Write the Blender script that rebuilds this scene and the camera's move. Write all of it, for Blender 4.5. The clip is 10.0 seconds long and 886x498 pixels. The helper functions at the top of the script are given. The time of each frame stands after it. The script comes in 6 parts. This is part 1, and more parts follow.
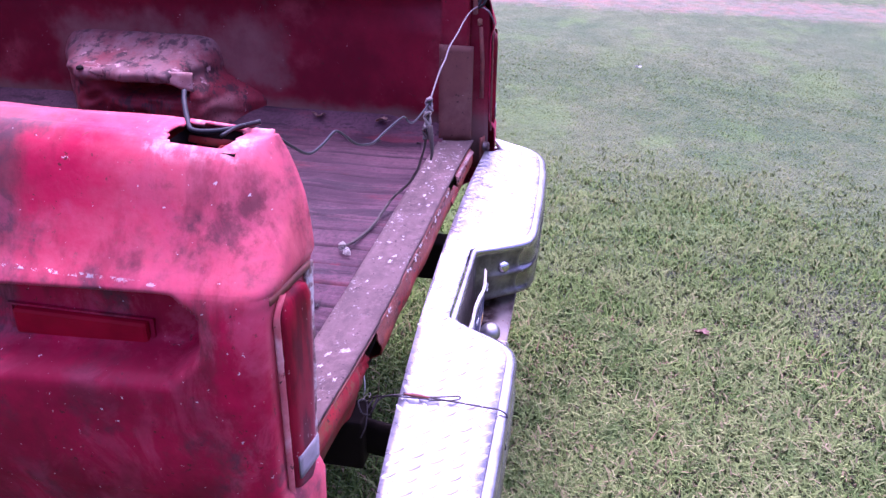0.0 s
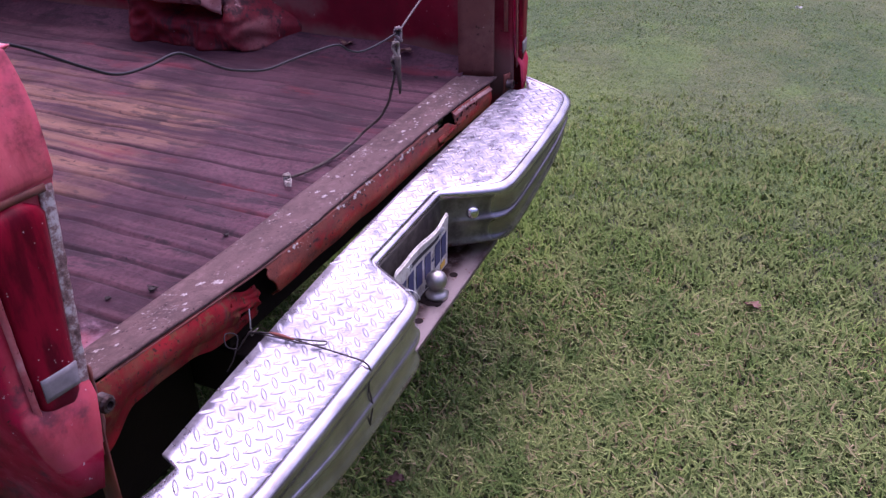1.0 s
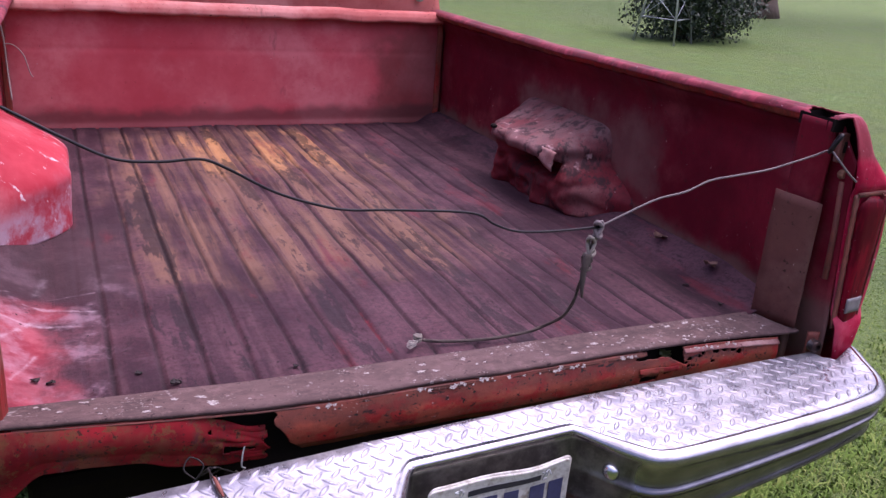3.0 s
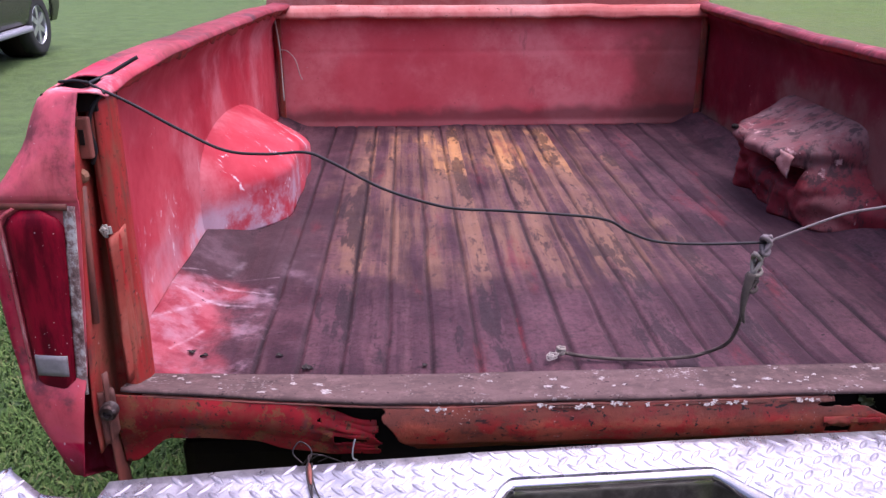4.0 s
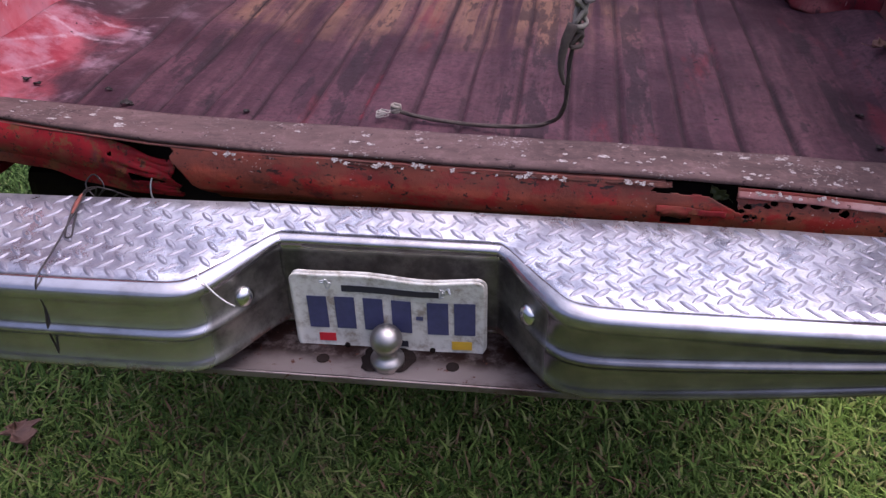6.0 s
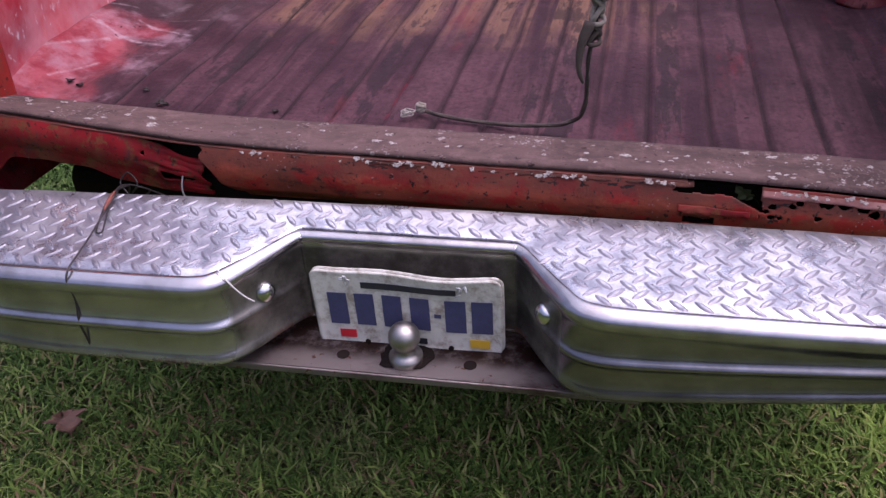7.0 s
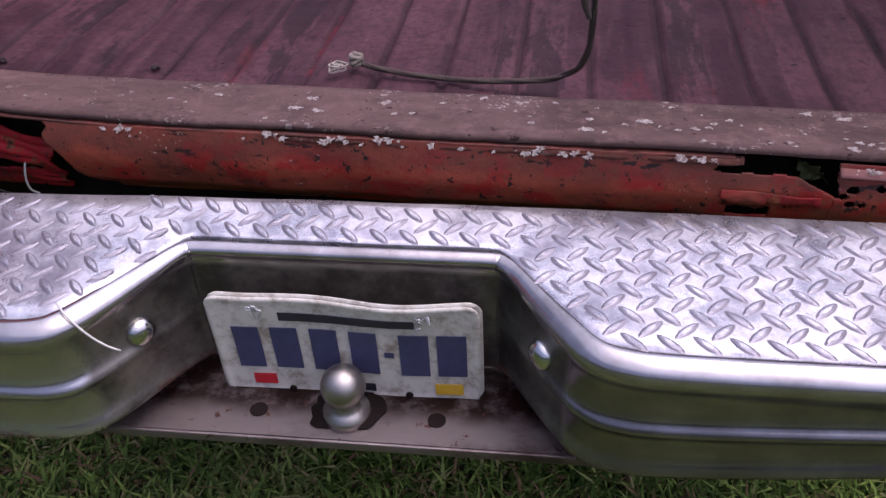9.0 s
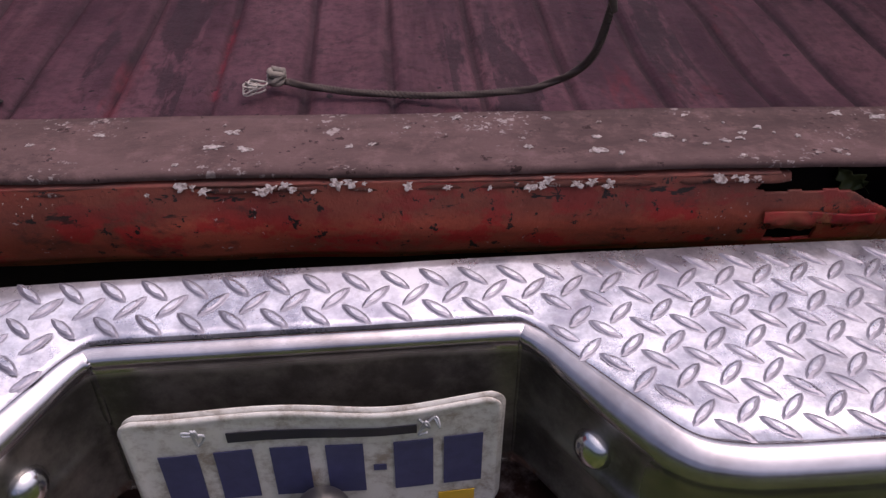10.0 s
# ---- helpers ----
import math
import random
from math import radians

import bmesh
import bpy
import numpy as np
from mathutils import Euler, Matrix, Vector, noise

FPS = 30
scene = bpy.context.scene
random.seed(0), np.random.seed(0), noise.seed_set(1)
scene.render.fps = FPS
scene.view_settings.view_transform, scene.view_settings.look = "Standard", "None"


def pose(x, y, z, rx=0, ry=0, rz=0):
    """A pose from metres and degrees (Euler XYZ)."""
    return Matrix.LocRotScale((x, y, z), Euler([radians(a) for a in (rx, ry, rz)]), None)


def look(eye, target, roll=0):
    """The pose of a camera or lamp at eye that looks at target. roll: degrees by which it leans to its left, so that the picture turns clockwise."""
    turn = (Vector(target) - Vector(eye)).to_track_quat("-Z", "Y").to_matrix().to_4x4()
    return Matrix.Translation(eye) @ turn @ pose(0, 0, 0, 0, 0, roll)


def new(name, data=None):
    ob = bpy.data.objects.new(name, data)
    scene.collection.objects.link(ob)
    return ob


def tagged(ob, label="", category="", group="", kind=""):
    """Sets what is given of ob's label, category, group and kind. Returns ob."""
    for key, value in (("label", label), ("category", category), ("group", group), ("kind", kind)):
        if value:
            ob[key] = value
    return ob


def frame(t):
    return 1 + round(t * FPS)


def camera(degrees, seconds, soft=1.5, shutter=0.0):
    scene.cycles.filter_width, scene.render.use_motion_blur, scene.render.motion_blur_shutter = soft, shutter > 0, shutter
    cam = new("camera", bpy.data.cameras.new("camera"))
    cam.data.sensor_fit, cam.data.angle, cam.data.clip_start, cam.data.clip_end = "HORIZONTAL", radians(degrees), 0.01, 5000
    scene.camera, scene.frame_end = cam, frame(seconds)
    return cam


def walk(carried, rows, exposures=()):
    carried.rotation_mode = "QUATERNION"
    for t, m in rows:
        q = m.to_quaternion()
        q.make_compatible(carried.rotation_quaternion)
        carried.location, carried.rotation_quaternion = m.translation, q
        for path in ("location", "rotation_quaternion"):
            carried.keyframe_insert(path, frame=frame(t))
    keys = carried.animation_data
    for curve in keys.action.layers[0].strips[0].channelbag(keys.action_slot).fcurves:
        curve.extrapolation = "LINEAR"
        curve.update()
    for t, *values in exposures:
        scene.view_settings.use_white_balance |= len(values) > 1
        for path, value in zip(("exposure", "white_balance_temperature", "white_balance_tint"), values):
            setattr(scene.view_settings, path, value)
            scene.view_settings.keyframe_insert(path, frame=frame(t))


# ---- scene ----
cam = camera(55.3, 10.0, soft=1.4)
PATH = [
    (0, (-1.7866, -0.3652, 1.695), (-0.0213, -0.0298, 0.818), 0.9),
    (0.5, (-1.6778, -0.6245, 1.684), (-0.0201, 0.0723, 0.808), -1.4),
    (1, (-1.5188, -0.8745, 1.654), (0.0483, -0.1446, 0.648), -0.9),
    (1.5, (-1.2484, -0.9258, 1.617), (0.2435, 0.047, 0.709), 2.1),
    (2, (-1.0665, -1.009, 1.611), (0.2173, 0.2714, 0.766), 0.5),
    (2.2, (-1.0072, -1.0768, 1.608), (0.1393, 0.3513, 0.803), 0.9),
    (3.3, (-0.5754, -1.258, 1.605), (0.0384, 0.5286, 0.948), 3.7),
    (3.5, (-0.5042, -1.239, 1.605), (-0.0825, 0.609, 0.968), 2.2),
    (4, (-0.3333, -1.2511, 1.588), (-0.2585, 0.6152, 0.873), -0.2),
    (4.2, (-0.1974, -1.3367, 1.613), (-0.2966, 0.5276, 0.894), 0.7),
    (4.5, (-0.0895, -1.351, 1.536), (-0.3937, 0.4378, 0.696), 1.3),
    (5, (0.061, -1.3049, 1.495), (-0.1768, 0.4202, 0.511), -0.8),
    (5.5, (0.154, -1.148, 1.45), (-0.0397, 0.5196, 0.362), 0.0),
    (6.8, (0.3063, -1.1258, 1.439), (-0.0692, 0.4809, 0.308), -1.2),
    (7, (0.3023, -1.1258, 1.44), (-0.0801, 0.4871, 0.321), -2.2),
    (7.5, (0.2846, -1.0986, 1.431), (-0.0156, 0.5242, 0.301), 0.0),
    (8, (0.2475, -1.0251, 1.373), (0.0393, 0.5145, 0.113), -0.4),
    (8.5, (0.2163, -0.9517, 1.308), (0.0381, 0.5816, 0.037), 1.3),
    (9, (0.2195, -0.7778, 1.277), (-0.0304, 0.7914, 0.064), -1.5),
    (9.5, (0.1542, -0.644, 1.27), (-0.0445, 0.8646, -0.029), 2.0),
    (10, (0.059, -0.5717, 1.194), (0.1953, 1.0057, -0.027), 1.6),
]

# ---- light ----
EXPOSURE = [(0.0, 1.62, 4980, 68), (0.5, 1.05, 5200, 65), (1.0, 0.76, 5380, 52), (2.0, 0.69, 5500, 36), (3.5, 0.92, 5550, 36), (4.5, 1.11, 5470, 28), (5.0, 0.95, 5530, 30), (5.5, 0.65, 5550, 26), (7.0, 0.47, 5680, 30), (8.5, 0.4, 5800, 31), (9.2, 0.16, 5720, 28), (9.5, 0.03, 5850, 29), (10.0, -0.08, 6050, 28)]
walk(cam, [(t, look(eye, target, roll)) for t, eye, target, roll in PATH], EXPOSURE)

SUN_AZ, SUN_EL = radians(82.0), radians(73.0)  # clockwise from +y
world = bpy.data.worlds.new("sky")
scene.world = world
world.use_nodes = True
sky = world.node_tree.nodes.new("ShaderNodeTexSky")
sky.sky_type, sky.sun_disc, sky.sun_elevation, sky.sun_rotation = "NISHITA", False, SUN_EL, SUN_AZ
sky.air_density, sky.dust_density, sky.ozone_density = 1.0, 10.0, 1.0
world.node_tree.links.new(sky.outputs[0], world.node_tree.nodes["Background"].inputs[0])
world.node_tree.nodes["Background"].inputs[1].default_value = 0.15
sun_data = bpy.data.lights.new("sun", "SUN")
sun_data.energy, sun_data.angle, sun_data.color = 0.9, radians(116), (1.0, 0.96, 0.9)
sun = new("sun", sun_data)
sun.matrix_world = look((8 * math.sin(SUN_AZ) * math.cos(SUN_EL), 8 * math.cos(SUN_AZ) * math.cos(SUN_EL), 8 * math.sin(SUN_EL)), (0, 0, 0))

# ---- materials ----


class Mat:
    """A node material with short calls for the nodes that are used here."""

    def __init__(self, name, rough=0.6, metal=0.0):
        self.m = bpy.data.materials.new(name)
        self.m.use_nodes = True
        self.t = self.m.node_tree
        self.b = self.t.nodes["Principled BSDF"]
        self.b.inputs["Roughness"].default_value, self.b.inputs["Metallic"].default_value = rough, metal
        self.co = self.t.nodes.new("ShaderNodeTexCoord").outputs["Object"]

    def link(self, a, b):
        self.t.links.new(a, b)

    def put(self, value, socket):
        if hasattr(value, "is_linked"):
            self.link(value, socket)
        else:
            socket.default_value = (*value, 1) if isinstance(value, tuple) and len(value) == 3 and socket.type == "RGBA" else value

    def coords(self, sx=1, sy=1, sz=1, shift=(0, 0, 0)):
        n = self.t.nodes.new("ShaderNodeMapping")
        n.inputs["Scale"].default_value, n.inputs["Location"].default_value = (sx, sy, sz), shift
        self.link(self.co, n.inputs["Vector"])
        return n.outputs[0]

    def noise(self, scale, detail=4, rough=0.55, vec=None, twist=0.0):
        n = self.t.nodes.new("ShaderNodeTexNoise")
        n.inputs["Scale"].default_value, n.inputs["Detail"].default_value = scale, detail
        n.inputs["Roughness"].default_value, n.inputs["Distortion"].default_value = rough, twist
        self.link(vec or self.co, n.inputs["Vector"])
        return n.outputs["Fac"]

    def cells(self, scale, vec=None):
        n = self.t.nodes.new("ShaderNodeTexVoronoi")
        n.inputs["Scale"].default_value = scale
        self.link(vec or self.co, n.inputs["Vector"])
        return n.outputs["Distance"]

    def step(self, fac, lo, hi):
        n = self.t.nodes.new("ShaderNodeMapRange")
        n.interpolation_type = "SMOOTHSTEP"
        n.inputs["From Min"].default_value, n.inputs["From Max"].default_value = lo, hi
        self.put(fac, n.inputs["Value"])
        return n.outputs[0]

    def calc(self, op, a, b=0.0):
        n = self.t.nodes.new("ShaderNodeMath")
        n.operation = op
        n.use_clamp = True
        self.put(a, n.inputs[0]), self.put(b, n.inputs[1])
        return n.outputs[0]

    def mix(self, fac, a, b):
        n = self.t.nodes.new("ShaderNodeMix")
        n.data_type = "RGBA"
        self.put(fac, n.inputs[0]), self.put(a, n.inputs[6]), self.put(b, n.inputs[7])
        return n.outputs[2]

    def axes(self):
        n = self.t.nodes.new("ShaderNodeSeparateXYZ")
        self.link(self.co, n.inputs[0])
        return n.outputs

    def random(self, island=False):
        n = self.t.nodes.new("ShaderNodeNewGeometry" if island else "ShaderNodeObjectInfo")
        return n.outputs["Random Per Island" if island else "Random"]

    def ramp(self, fac, *stops):
        n = self.t.nodes.new("ShaderNodeValToRGB")
        e = n.color_ramp.elements
        while len(e) < len(stops):
            e.new(0.5)
        for i, (p, c) in enumerate(stops):
            e[i].position, e[i].color = p, (*c, 1)
        self.put(fac, n.inputs[0])
        return n.outputs[0]

    def colour(self, c):
        self.put(c, self.b.inputs["Base Color"])
        return self

    def rough(self, r):
        self.put(r, self.b.inputs["Roughness"])
        return self

    def span(self, fac, lo, hi):
        n = self.t.nodes.new("ShaderNodeMapRange")
        n.inputs["To Min"].default_value, n.inputs["To Max"].default_value = lo, hi
        self.put(fac, n.inputs["Value"])
        return n.outputs[0]

    def bump(self, height, strength=0.3, far=0.002):
        n = self.t.nodes.new("ShaderNodeBump")
        n.inputs["Strength"].default_value, n.inputs["Distance"].default_value = strength, far
        self.link(height, n.inputs["Height"])
        old = self.b.inputs["Normal"]
        if old.is_linked:
            self.link(old.links[0].from_socket, n.inputs["Normal"])
        self.link(n.outputs[0], old)
        return self


def box_mask(M, lo, hi, soft):
    """1 within a box of the thing's own space, with ragged soft edges."""
    ax = M.axes()
    wob = M.noise(9, 5)
    out = None
    for i in range(3):
        if lo[i] is None:
            continue
        n = M.t.nodes.new("ShaderNodeMath")
        n.operation = "MULTIPLY_ADD"
        M.link(wob, n.inputs[0])
        n.inputs[1].default_value = soft * 2
        M.link(ax[i], n.inputs[2])
        v = n.outputs[0]
        a = M.step(v, lo[i] + soft / 2, lo[i] + soft * 1.5)
        b = M.step(v, hi[i] + soft * 1.5, hi[i] + soft / 2)
        for f in (a, b):
            out = f if out is None else M.calc("MULTIPLY", out, f)
    return out


def red_paint(name, dark=(0.24, 0.008, 0.012), mid=(0.42, 0.022, 0.030), faded=(0.56, 0.16, 0.16), fade=0.5, grime=0.5, rust=0.4, chips=0.3, size=1.0):
    """Sun-faded red paint: soft fading, dark grime, rust blooms, fine speckle and bare chips."""
    M = Mat(name)
    c = M.mix(M.step(M.noise(3.0 * size, 6, 0.62), 0.35, 0.65), dark, mid)
    c = M.mix(M.calc("MULTIPLY", M.step(M.noise(2.3 * size, 7, 0.62, M.coords(shift=(3, 1, 2))), 0.66 - 0.34 * fade, 0.80 - 0.30 * fade), 0.85), c, faded)
    c = M.mix(M.calc("MULTIPLY", M.step(M.noise(36, 6, 0.7), 0.42, 0.72), 0.30), c, dark)
    c = M.mix(M.calc("MULTIPLY", M.step(M.noise(5.5 * size, 9, 0.68, M.coords(1, 1, 0.45, (7, 2, 5))), 0.70 - 0.26 * grime, 0.84 - 0.24 * grime), 0.78), c, (0.060, 0.036, 0.032))
    c = M.mix(M.step(M.noise(12 * size, 10, 0.74, M.coords(shift=(1, 8, 3))), 0.66 - 0.18 * rust, 0.71 - 0.18 * rust), c, M.mix(M.noise(70, 4), (0.070, 0.024, 0.012), (0.20, 0.070, 0.030)))
    pits = M.step(M.noise(85, 5, 0.7, M.coords(shift=(9, 1, 4))), 0.635 - 0.07 * rust, 0.66 - 0.07 * rust)
    c = M.mix(M.calc("MULTIPLY", pits, 0.85), c, (0.035, 0.016, 0.012))
    spots = M.step(M.noise(70, 4, 0.6, M.coords(shift=(2, 2, 2))), 0.72 - 0.06 * chips, 0.74 - 0.06 * chips)
    spots = M.calc("MULTIPLY", spots, M.step(M.noise(4.5 * size, 5), 0.46, 0.56))
    c = M.mix(spots, c, (0.50, 0.40, 0.38))
    M.b.inputs["Specular IOR Level"].default_value = 0.13
    M.colour(c).rough(M.span(M.noise(9, 7, 0.65), 0.34, 0.80))
    M.bump(M.noise(140, 5, 0.65), 0.22, 0.0012).bump(M.noise(11, 6), 0.25, 0.004)
    return M


paint = red_paint("faded_red_paint", dark=(0.23, 0.003, 0.022), mid=(0.43, 0.008, 0.044), faded=(0.54, 0.11, 0.155), fade=0.36, grime=0.50, rust=0.02, chips=0.25)
own = paint.b.inputs["Base Color"].links[0].from_socket
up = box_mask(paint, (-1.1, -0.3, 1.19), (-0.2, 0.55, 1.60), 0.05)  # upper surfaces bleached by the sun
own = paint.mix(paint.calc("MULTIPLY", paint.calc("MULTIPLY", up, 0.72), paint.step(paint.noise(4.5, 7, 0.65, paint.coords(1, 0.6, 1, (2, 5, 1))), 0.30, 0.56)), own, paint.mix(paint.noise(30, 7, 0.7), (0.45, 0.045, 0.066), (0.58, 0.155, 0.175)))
sooty = box_mask(paint, (None, 0.34, 1.235), (None, 2.6, 1.60), 0.05)
own = paint.mix(paint.calc("MULTIPLY", sooty, paint.span(paint.noise(9, 7, 0.7), 0.45, 0.95)), own, (0.150, 0.046, 0.048))
tail_end = box_mask(paint, (-1.1, -0.12, 0.78), (-0.84, 0.002, 1.30), 0.006)
own = paint.mix(paint.calc("MULTIPLY", tail_end, paint.span(paint.noise(14, 7, 0.68), 0.45, 0.95)), own, paint.mix(paint.noise(22, 7, 0.7), (0.40, 0.040, 0.052), (0.56, 0.150, 0.160)))
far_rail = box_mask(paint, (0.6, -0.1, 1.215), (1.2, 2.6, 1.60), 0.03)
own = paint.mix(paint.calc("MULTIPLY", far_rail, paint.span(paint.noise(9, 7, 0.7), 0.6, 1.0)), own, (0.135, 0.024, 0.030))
rim = box_mask(paint, (-0.905, 0.045, 1.33), (-0.80, 0.175, 1.40), 0.014)  # paint worn off round the stake pocket
own = paint.mix(paint.calc("MULTIPLY", rim, paint.calc("MULTIPLY", paint.step(paint.noise(26, 7, 0.7, paint.coords(shift=(4, 4, 4))), 0.44, 0.62), 0.7)), own, (0.56, 0.34, 0.35))
worn = box_mask(paint, (-1.1, 0.14, 1.203), (-0.9, 1.2, 1.207), 0.002)  # chipped crease over the sunk band
own = paint.mix(paint.calc("MULTIPLY", worn, paint.step(paint.noise(85, 6, 0.7, paint.coords(1, 0.7, 1)), 0.54, 0.58)), own, (0.66, 0.58, 0.55))
dusk = paint.step(paint.noise(7.0, 6, 0.66, paint.coords(shift=(11, 4, 8))), 0.50, 0.64)
own = paint.mix(paint.calc("MULTIPLY", dusk, 0.80), own, (0.060, 0.034, 0.040))
crown = box_mask(paint, (-1.02, -0.05, 1.215), (-0.80, 0.16, 1.325), 0.05)  # soot blots over the corner
own = paint.mix(paint.calc("MULTIPLY", crown, paint.calc("MULTIPLY", paint.step(paint.noise(13, 7, 0.72, paint.coords(shift=(3, 7, 5))), 0.47, 0.66), 0.80)), own, (0.085, 0.030, 0.034))
streaky = paint.step(paint.noise(16, 8, 0.7, paint.coords(1, 1, 0.22, (6, 6, 1))), 0.50, 0.68)
own = paint.mix(paint.calc("MULTIPLY", streaky, 0.45), own, (0.10, 0.012, 0.020))
cloud = paint.step(paint.noise(11, 8, 0.74, paint.coords(1, 1, 0.8, (1, 3, 9)), 0.6), 0.48, 0.62)
own = paint.mix(paint.calc("MULTIPLY", cloud, 0.40), own, (0.46, 0.070, 0.110))
deep = box_mask(paint, (-1.1, 0.06, 0.80), (-0.94, 2.4, 1.11), 0.035)  # shade on the panel's lower flank, mixed in as a deeper red
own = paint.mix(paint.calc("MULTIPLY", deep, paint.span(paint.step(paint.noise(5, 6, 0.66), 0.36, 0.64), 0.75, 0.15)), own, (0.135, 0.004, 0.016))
speck = paint.step(paint.noise(95, 3, 0.6, paint.coords(shift=(6, 2, 8))), 0.70, 0.73)
own = paint.mix(paint.calc("MULTIPLY", speck, 0.8), own, (0.58, 0.46, 0.46))
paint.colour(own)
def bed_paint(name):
    """Weathered red with the side's shade mixed in, splashed dirt, dust over the wheel."""
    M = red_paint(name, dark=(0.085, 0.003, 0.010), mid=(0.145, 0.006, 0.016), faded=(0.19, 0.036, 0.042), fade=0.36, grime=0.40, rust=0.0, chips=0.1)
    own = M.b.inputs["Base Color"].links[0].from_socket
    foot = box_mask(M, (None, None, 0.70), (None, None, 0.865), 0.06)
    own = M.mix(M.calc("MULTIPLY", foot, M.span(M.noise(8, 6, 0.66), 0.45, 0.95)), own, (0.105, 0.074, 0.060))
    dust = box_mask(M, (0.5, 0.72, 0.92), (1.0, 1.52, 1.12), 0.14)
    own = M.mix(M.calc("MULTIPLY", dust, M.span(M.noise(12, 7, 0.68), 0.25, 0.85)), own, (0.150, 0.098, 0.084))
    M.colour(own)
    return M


paint_in = bed_paint("shaded_bed_paint")
paint_sill = Mat("rusted_red_steel", 0.7)
c = paint_sill.mix(paint_sill.step(paint_sill.noise(9, 8, 0.68, paint_sill.coords(0.5, 1, 1)), 0.36, 0.62), (0.160, 0.037, 0.021), (0.340, 0.064, 0.032))
c = paint_sill.mix(paint_sill.calc("MULTIPLY", paint_sill.step(paint_sill.noise(22, 7, 0.66, paint_sill.coords(0.7, 1, 1, (3, 1, 2))), 0.50, 0.58), 0.85), c, (0.30, 0.014, 0.012))
c = paint_sill.mix(paint_sill.calc("MULTIPLY", paint_sill.step(paint_sill.noise(16, 9, 0.74, paint_sill.coords(0.6, 1, 1, (5, 2, 7))), 0.57, 0.66), 0.7), c, (0.050, 0.020, 0.014))
ztop = box_mask(paint_sill, (None, None, 0.765), (None, None, 0.90), 0.022)
c = paint_sill.mix(paint_sill.calc("MULTIPLY", ztop, 0.6), c, (0.060, 0.022, 0.016))
c = paint_sill.mix(paint_sill.step(paint_sill.noise(75, 5, 0.68, paint_sill.coords(shift=(1, 1, 9))), 0.61, 0.64), c, (0.014, 0.008, 0.007))
pits = paint_sill.calc("MULTIPLY", ztop, paint_sill.step(paint_sill.noise(30, 5, 0.66, paint_sill.coords(0.45, 1, 1.5, (2, 8, 3))), 0.60, 0.63))
c = paint_sill.mix(pits, c, (0.012, 0.007, 0.006))
fleck = paint_sill.calc("MULTIPLY", paint_sill.step(paint_sill.noise(170, 3, 0.6), 0.66, 0.69), paint_sill.step(paint_sill.noise(8, 5), 0.50, 0.58))
c = paint_sill.mix(fleck, c, (0.40, 0.34, 0.31))
paint_sill.colour(c).rough(paint_sill.span(paint_sill.noise(20, 7, 0.66), 0.45, 0.85))
paint_sill.b.inputs["Specular IOR Level"].default_value = 0.35
paint_sill.bump(paint_sill.noise(90, 6, 0.7), 0.6, 0.002).bump(paint_sill.noise(14, 6), 0.5, 0.005)
torn_m = red_paint("torn_red_steel", dark=(0.11, 0.006, 0.009), mid=(0.27, 0.014, 0.018), faded=(0.15, 0.055, 0.030), fade=0.60, grime=0.72, rust=0.70, chips=0.3, size=3.0)
paint_jamb = red_paint("rusted_jamb_paint", dark=(0.24, 0.02, 0.016), mid=(0.36, 0.035, 0.032), faded=(0.25, 0.078, 0.050), fade=0.60, grime=0.66, rust=0.35, chips=0.3, size=2.5)

front_paint = red_paint("sun_faded_front_paint", dark=(0.47, 0.062, 0.076), mid=(0.57, 0.110, 0.122), faded=(0.62, 0.185, 0.19), fade=0.6, grime=0.25, rust=-0.7, chips=0.0)
own = front_paint.b.inputs["Base Color"].links[0].from_socket
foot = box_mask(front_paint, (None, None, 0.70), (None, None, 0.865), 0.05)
# far corner: a brown stain plus the corner's shade, both in the paint
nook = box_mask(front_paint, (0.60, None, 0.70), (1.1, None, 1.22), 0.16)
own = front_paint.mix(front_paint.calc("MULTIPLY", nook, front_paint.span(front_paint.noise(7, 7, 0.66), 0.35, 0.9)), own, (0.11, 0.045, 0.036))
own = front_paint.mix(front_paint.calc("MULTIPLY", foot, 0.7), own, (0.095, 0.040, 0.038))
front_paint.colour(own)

cab_paint = red_paint("salmon_faded_cab_paint", dark=(0.34, 0.07, 0.06), mid=(0.46, 0.14, 0.12), faded=(0.55, 0.24, 0.21), fade=0.6, grime=0.25, rust=0.0, chips=0.1)

own = paint_jamb.b.inputs["Base Color"].links[0].from_socket
runs = paint_jamb.step(paint_jamb.noise(26, 7, 0.7, paint_jamb.coords(1, 1, 0.12)), 0.46, 0.60)
own = paint_jamb.mix(paint_jamb.calc("MULTIPLY", runs, 0.75), own, paint_jamb.mix(paint_jamb.noise(9, 5), (0.075, 0.040, 0.026), (0.20, 0.060, 0.034)))
paint_jamb.colour(own)

# scuffed bedside wall: the same paint with pale scrapes low down near the tail and on the wheel housing
scuffed = red_paint("scuffed_bed_paint", dark=(0.33, 0.020, 0.034), mid=(0.45, 0.055, 0.072), faded=(0.52, 0.16, 0.18), fade=0.55, grime=0.18, rust=-0.7, chips=0.1)
own = scuffed.b.inputs["Base Color"].links[0].from_socket
low = box_mask(scuffed, (None, 0.15, 0.70), (None, 1.75, 0.93), 0.08)
veil = scuffed.calc("MULTIPLY", low, scuffed.step(scuffed.noise(6, 7, 0.65, scuffed.coords(1, 1.4, 1)), 0.40, 0.62))
own = scuffed.mix(scuffed.calc("MULTIPLY", veil, 0.30), own, (0.36, 0.27, 0.33))
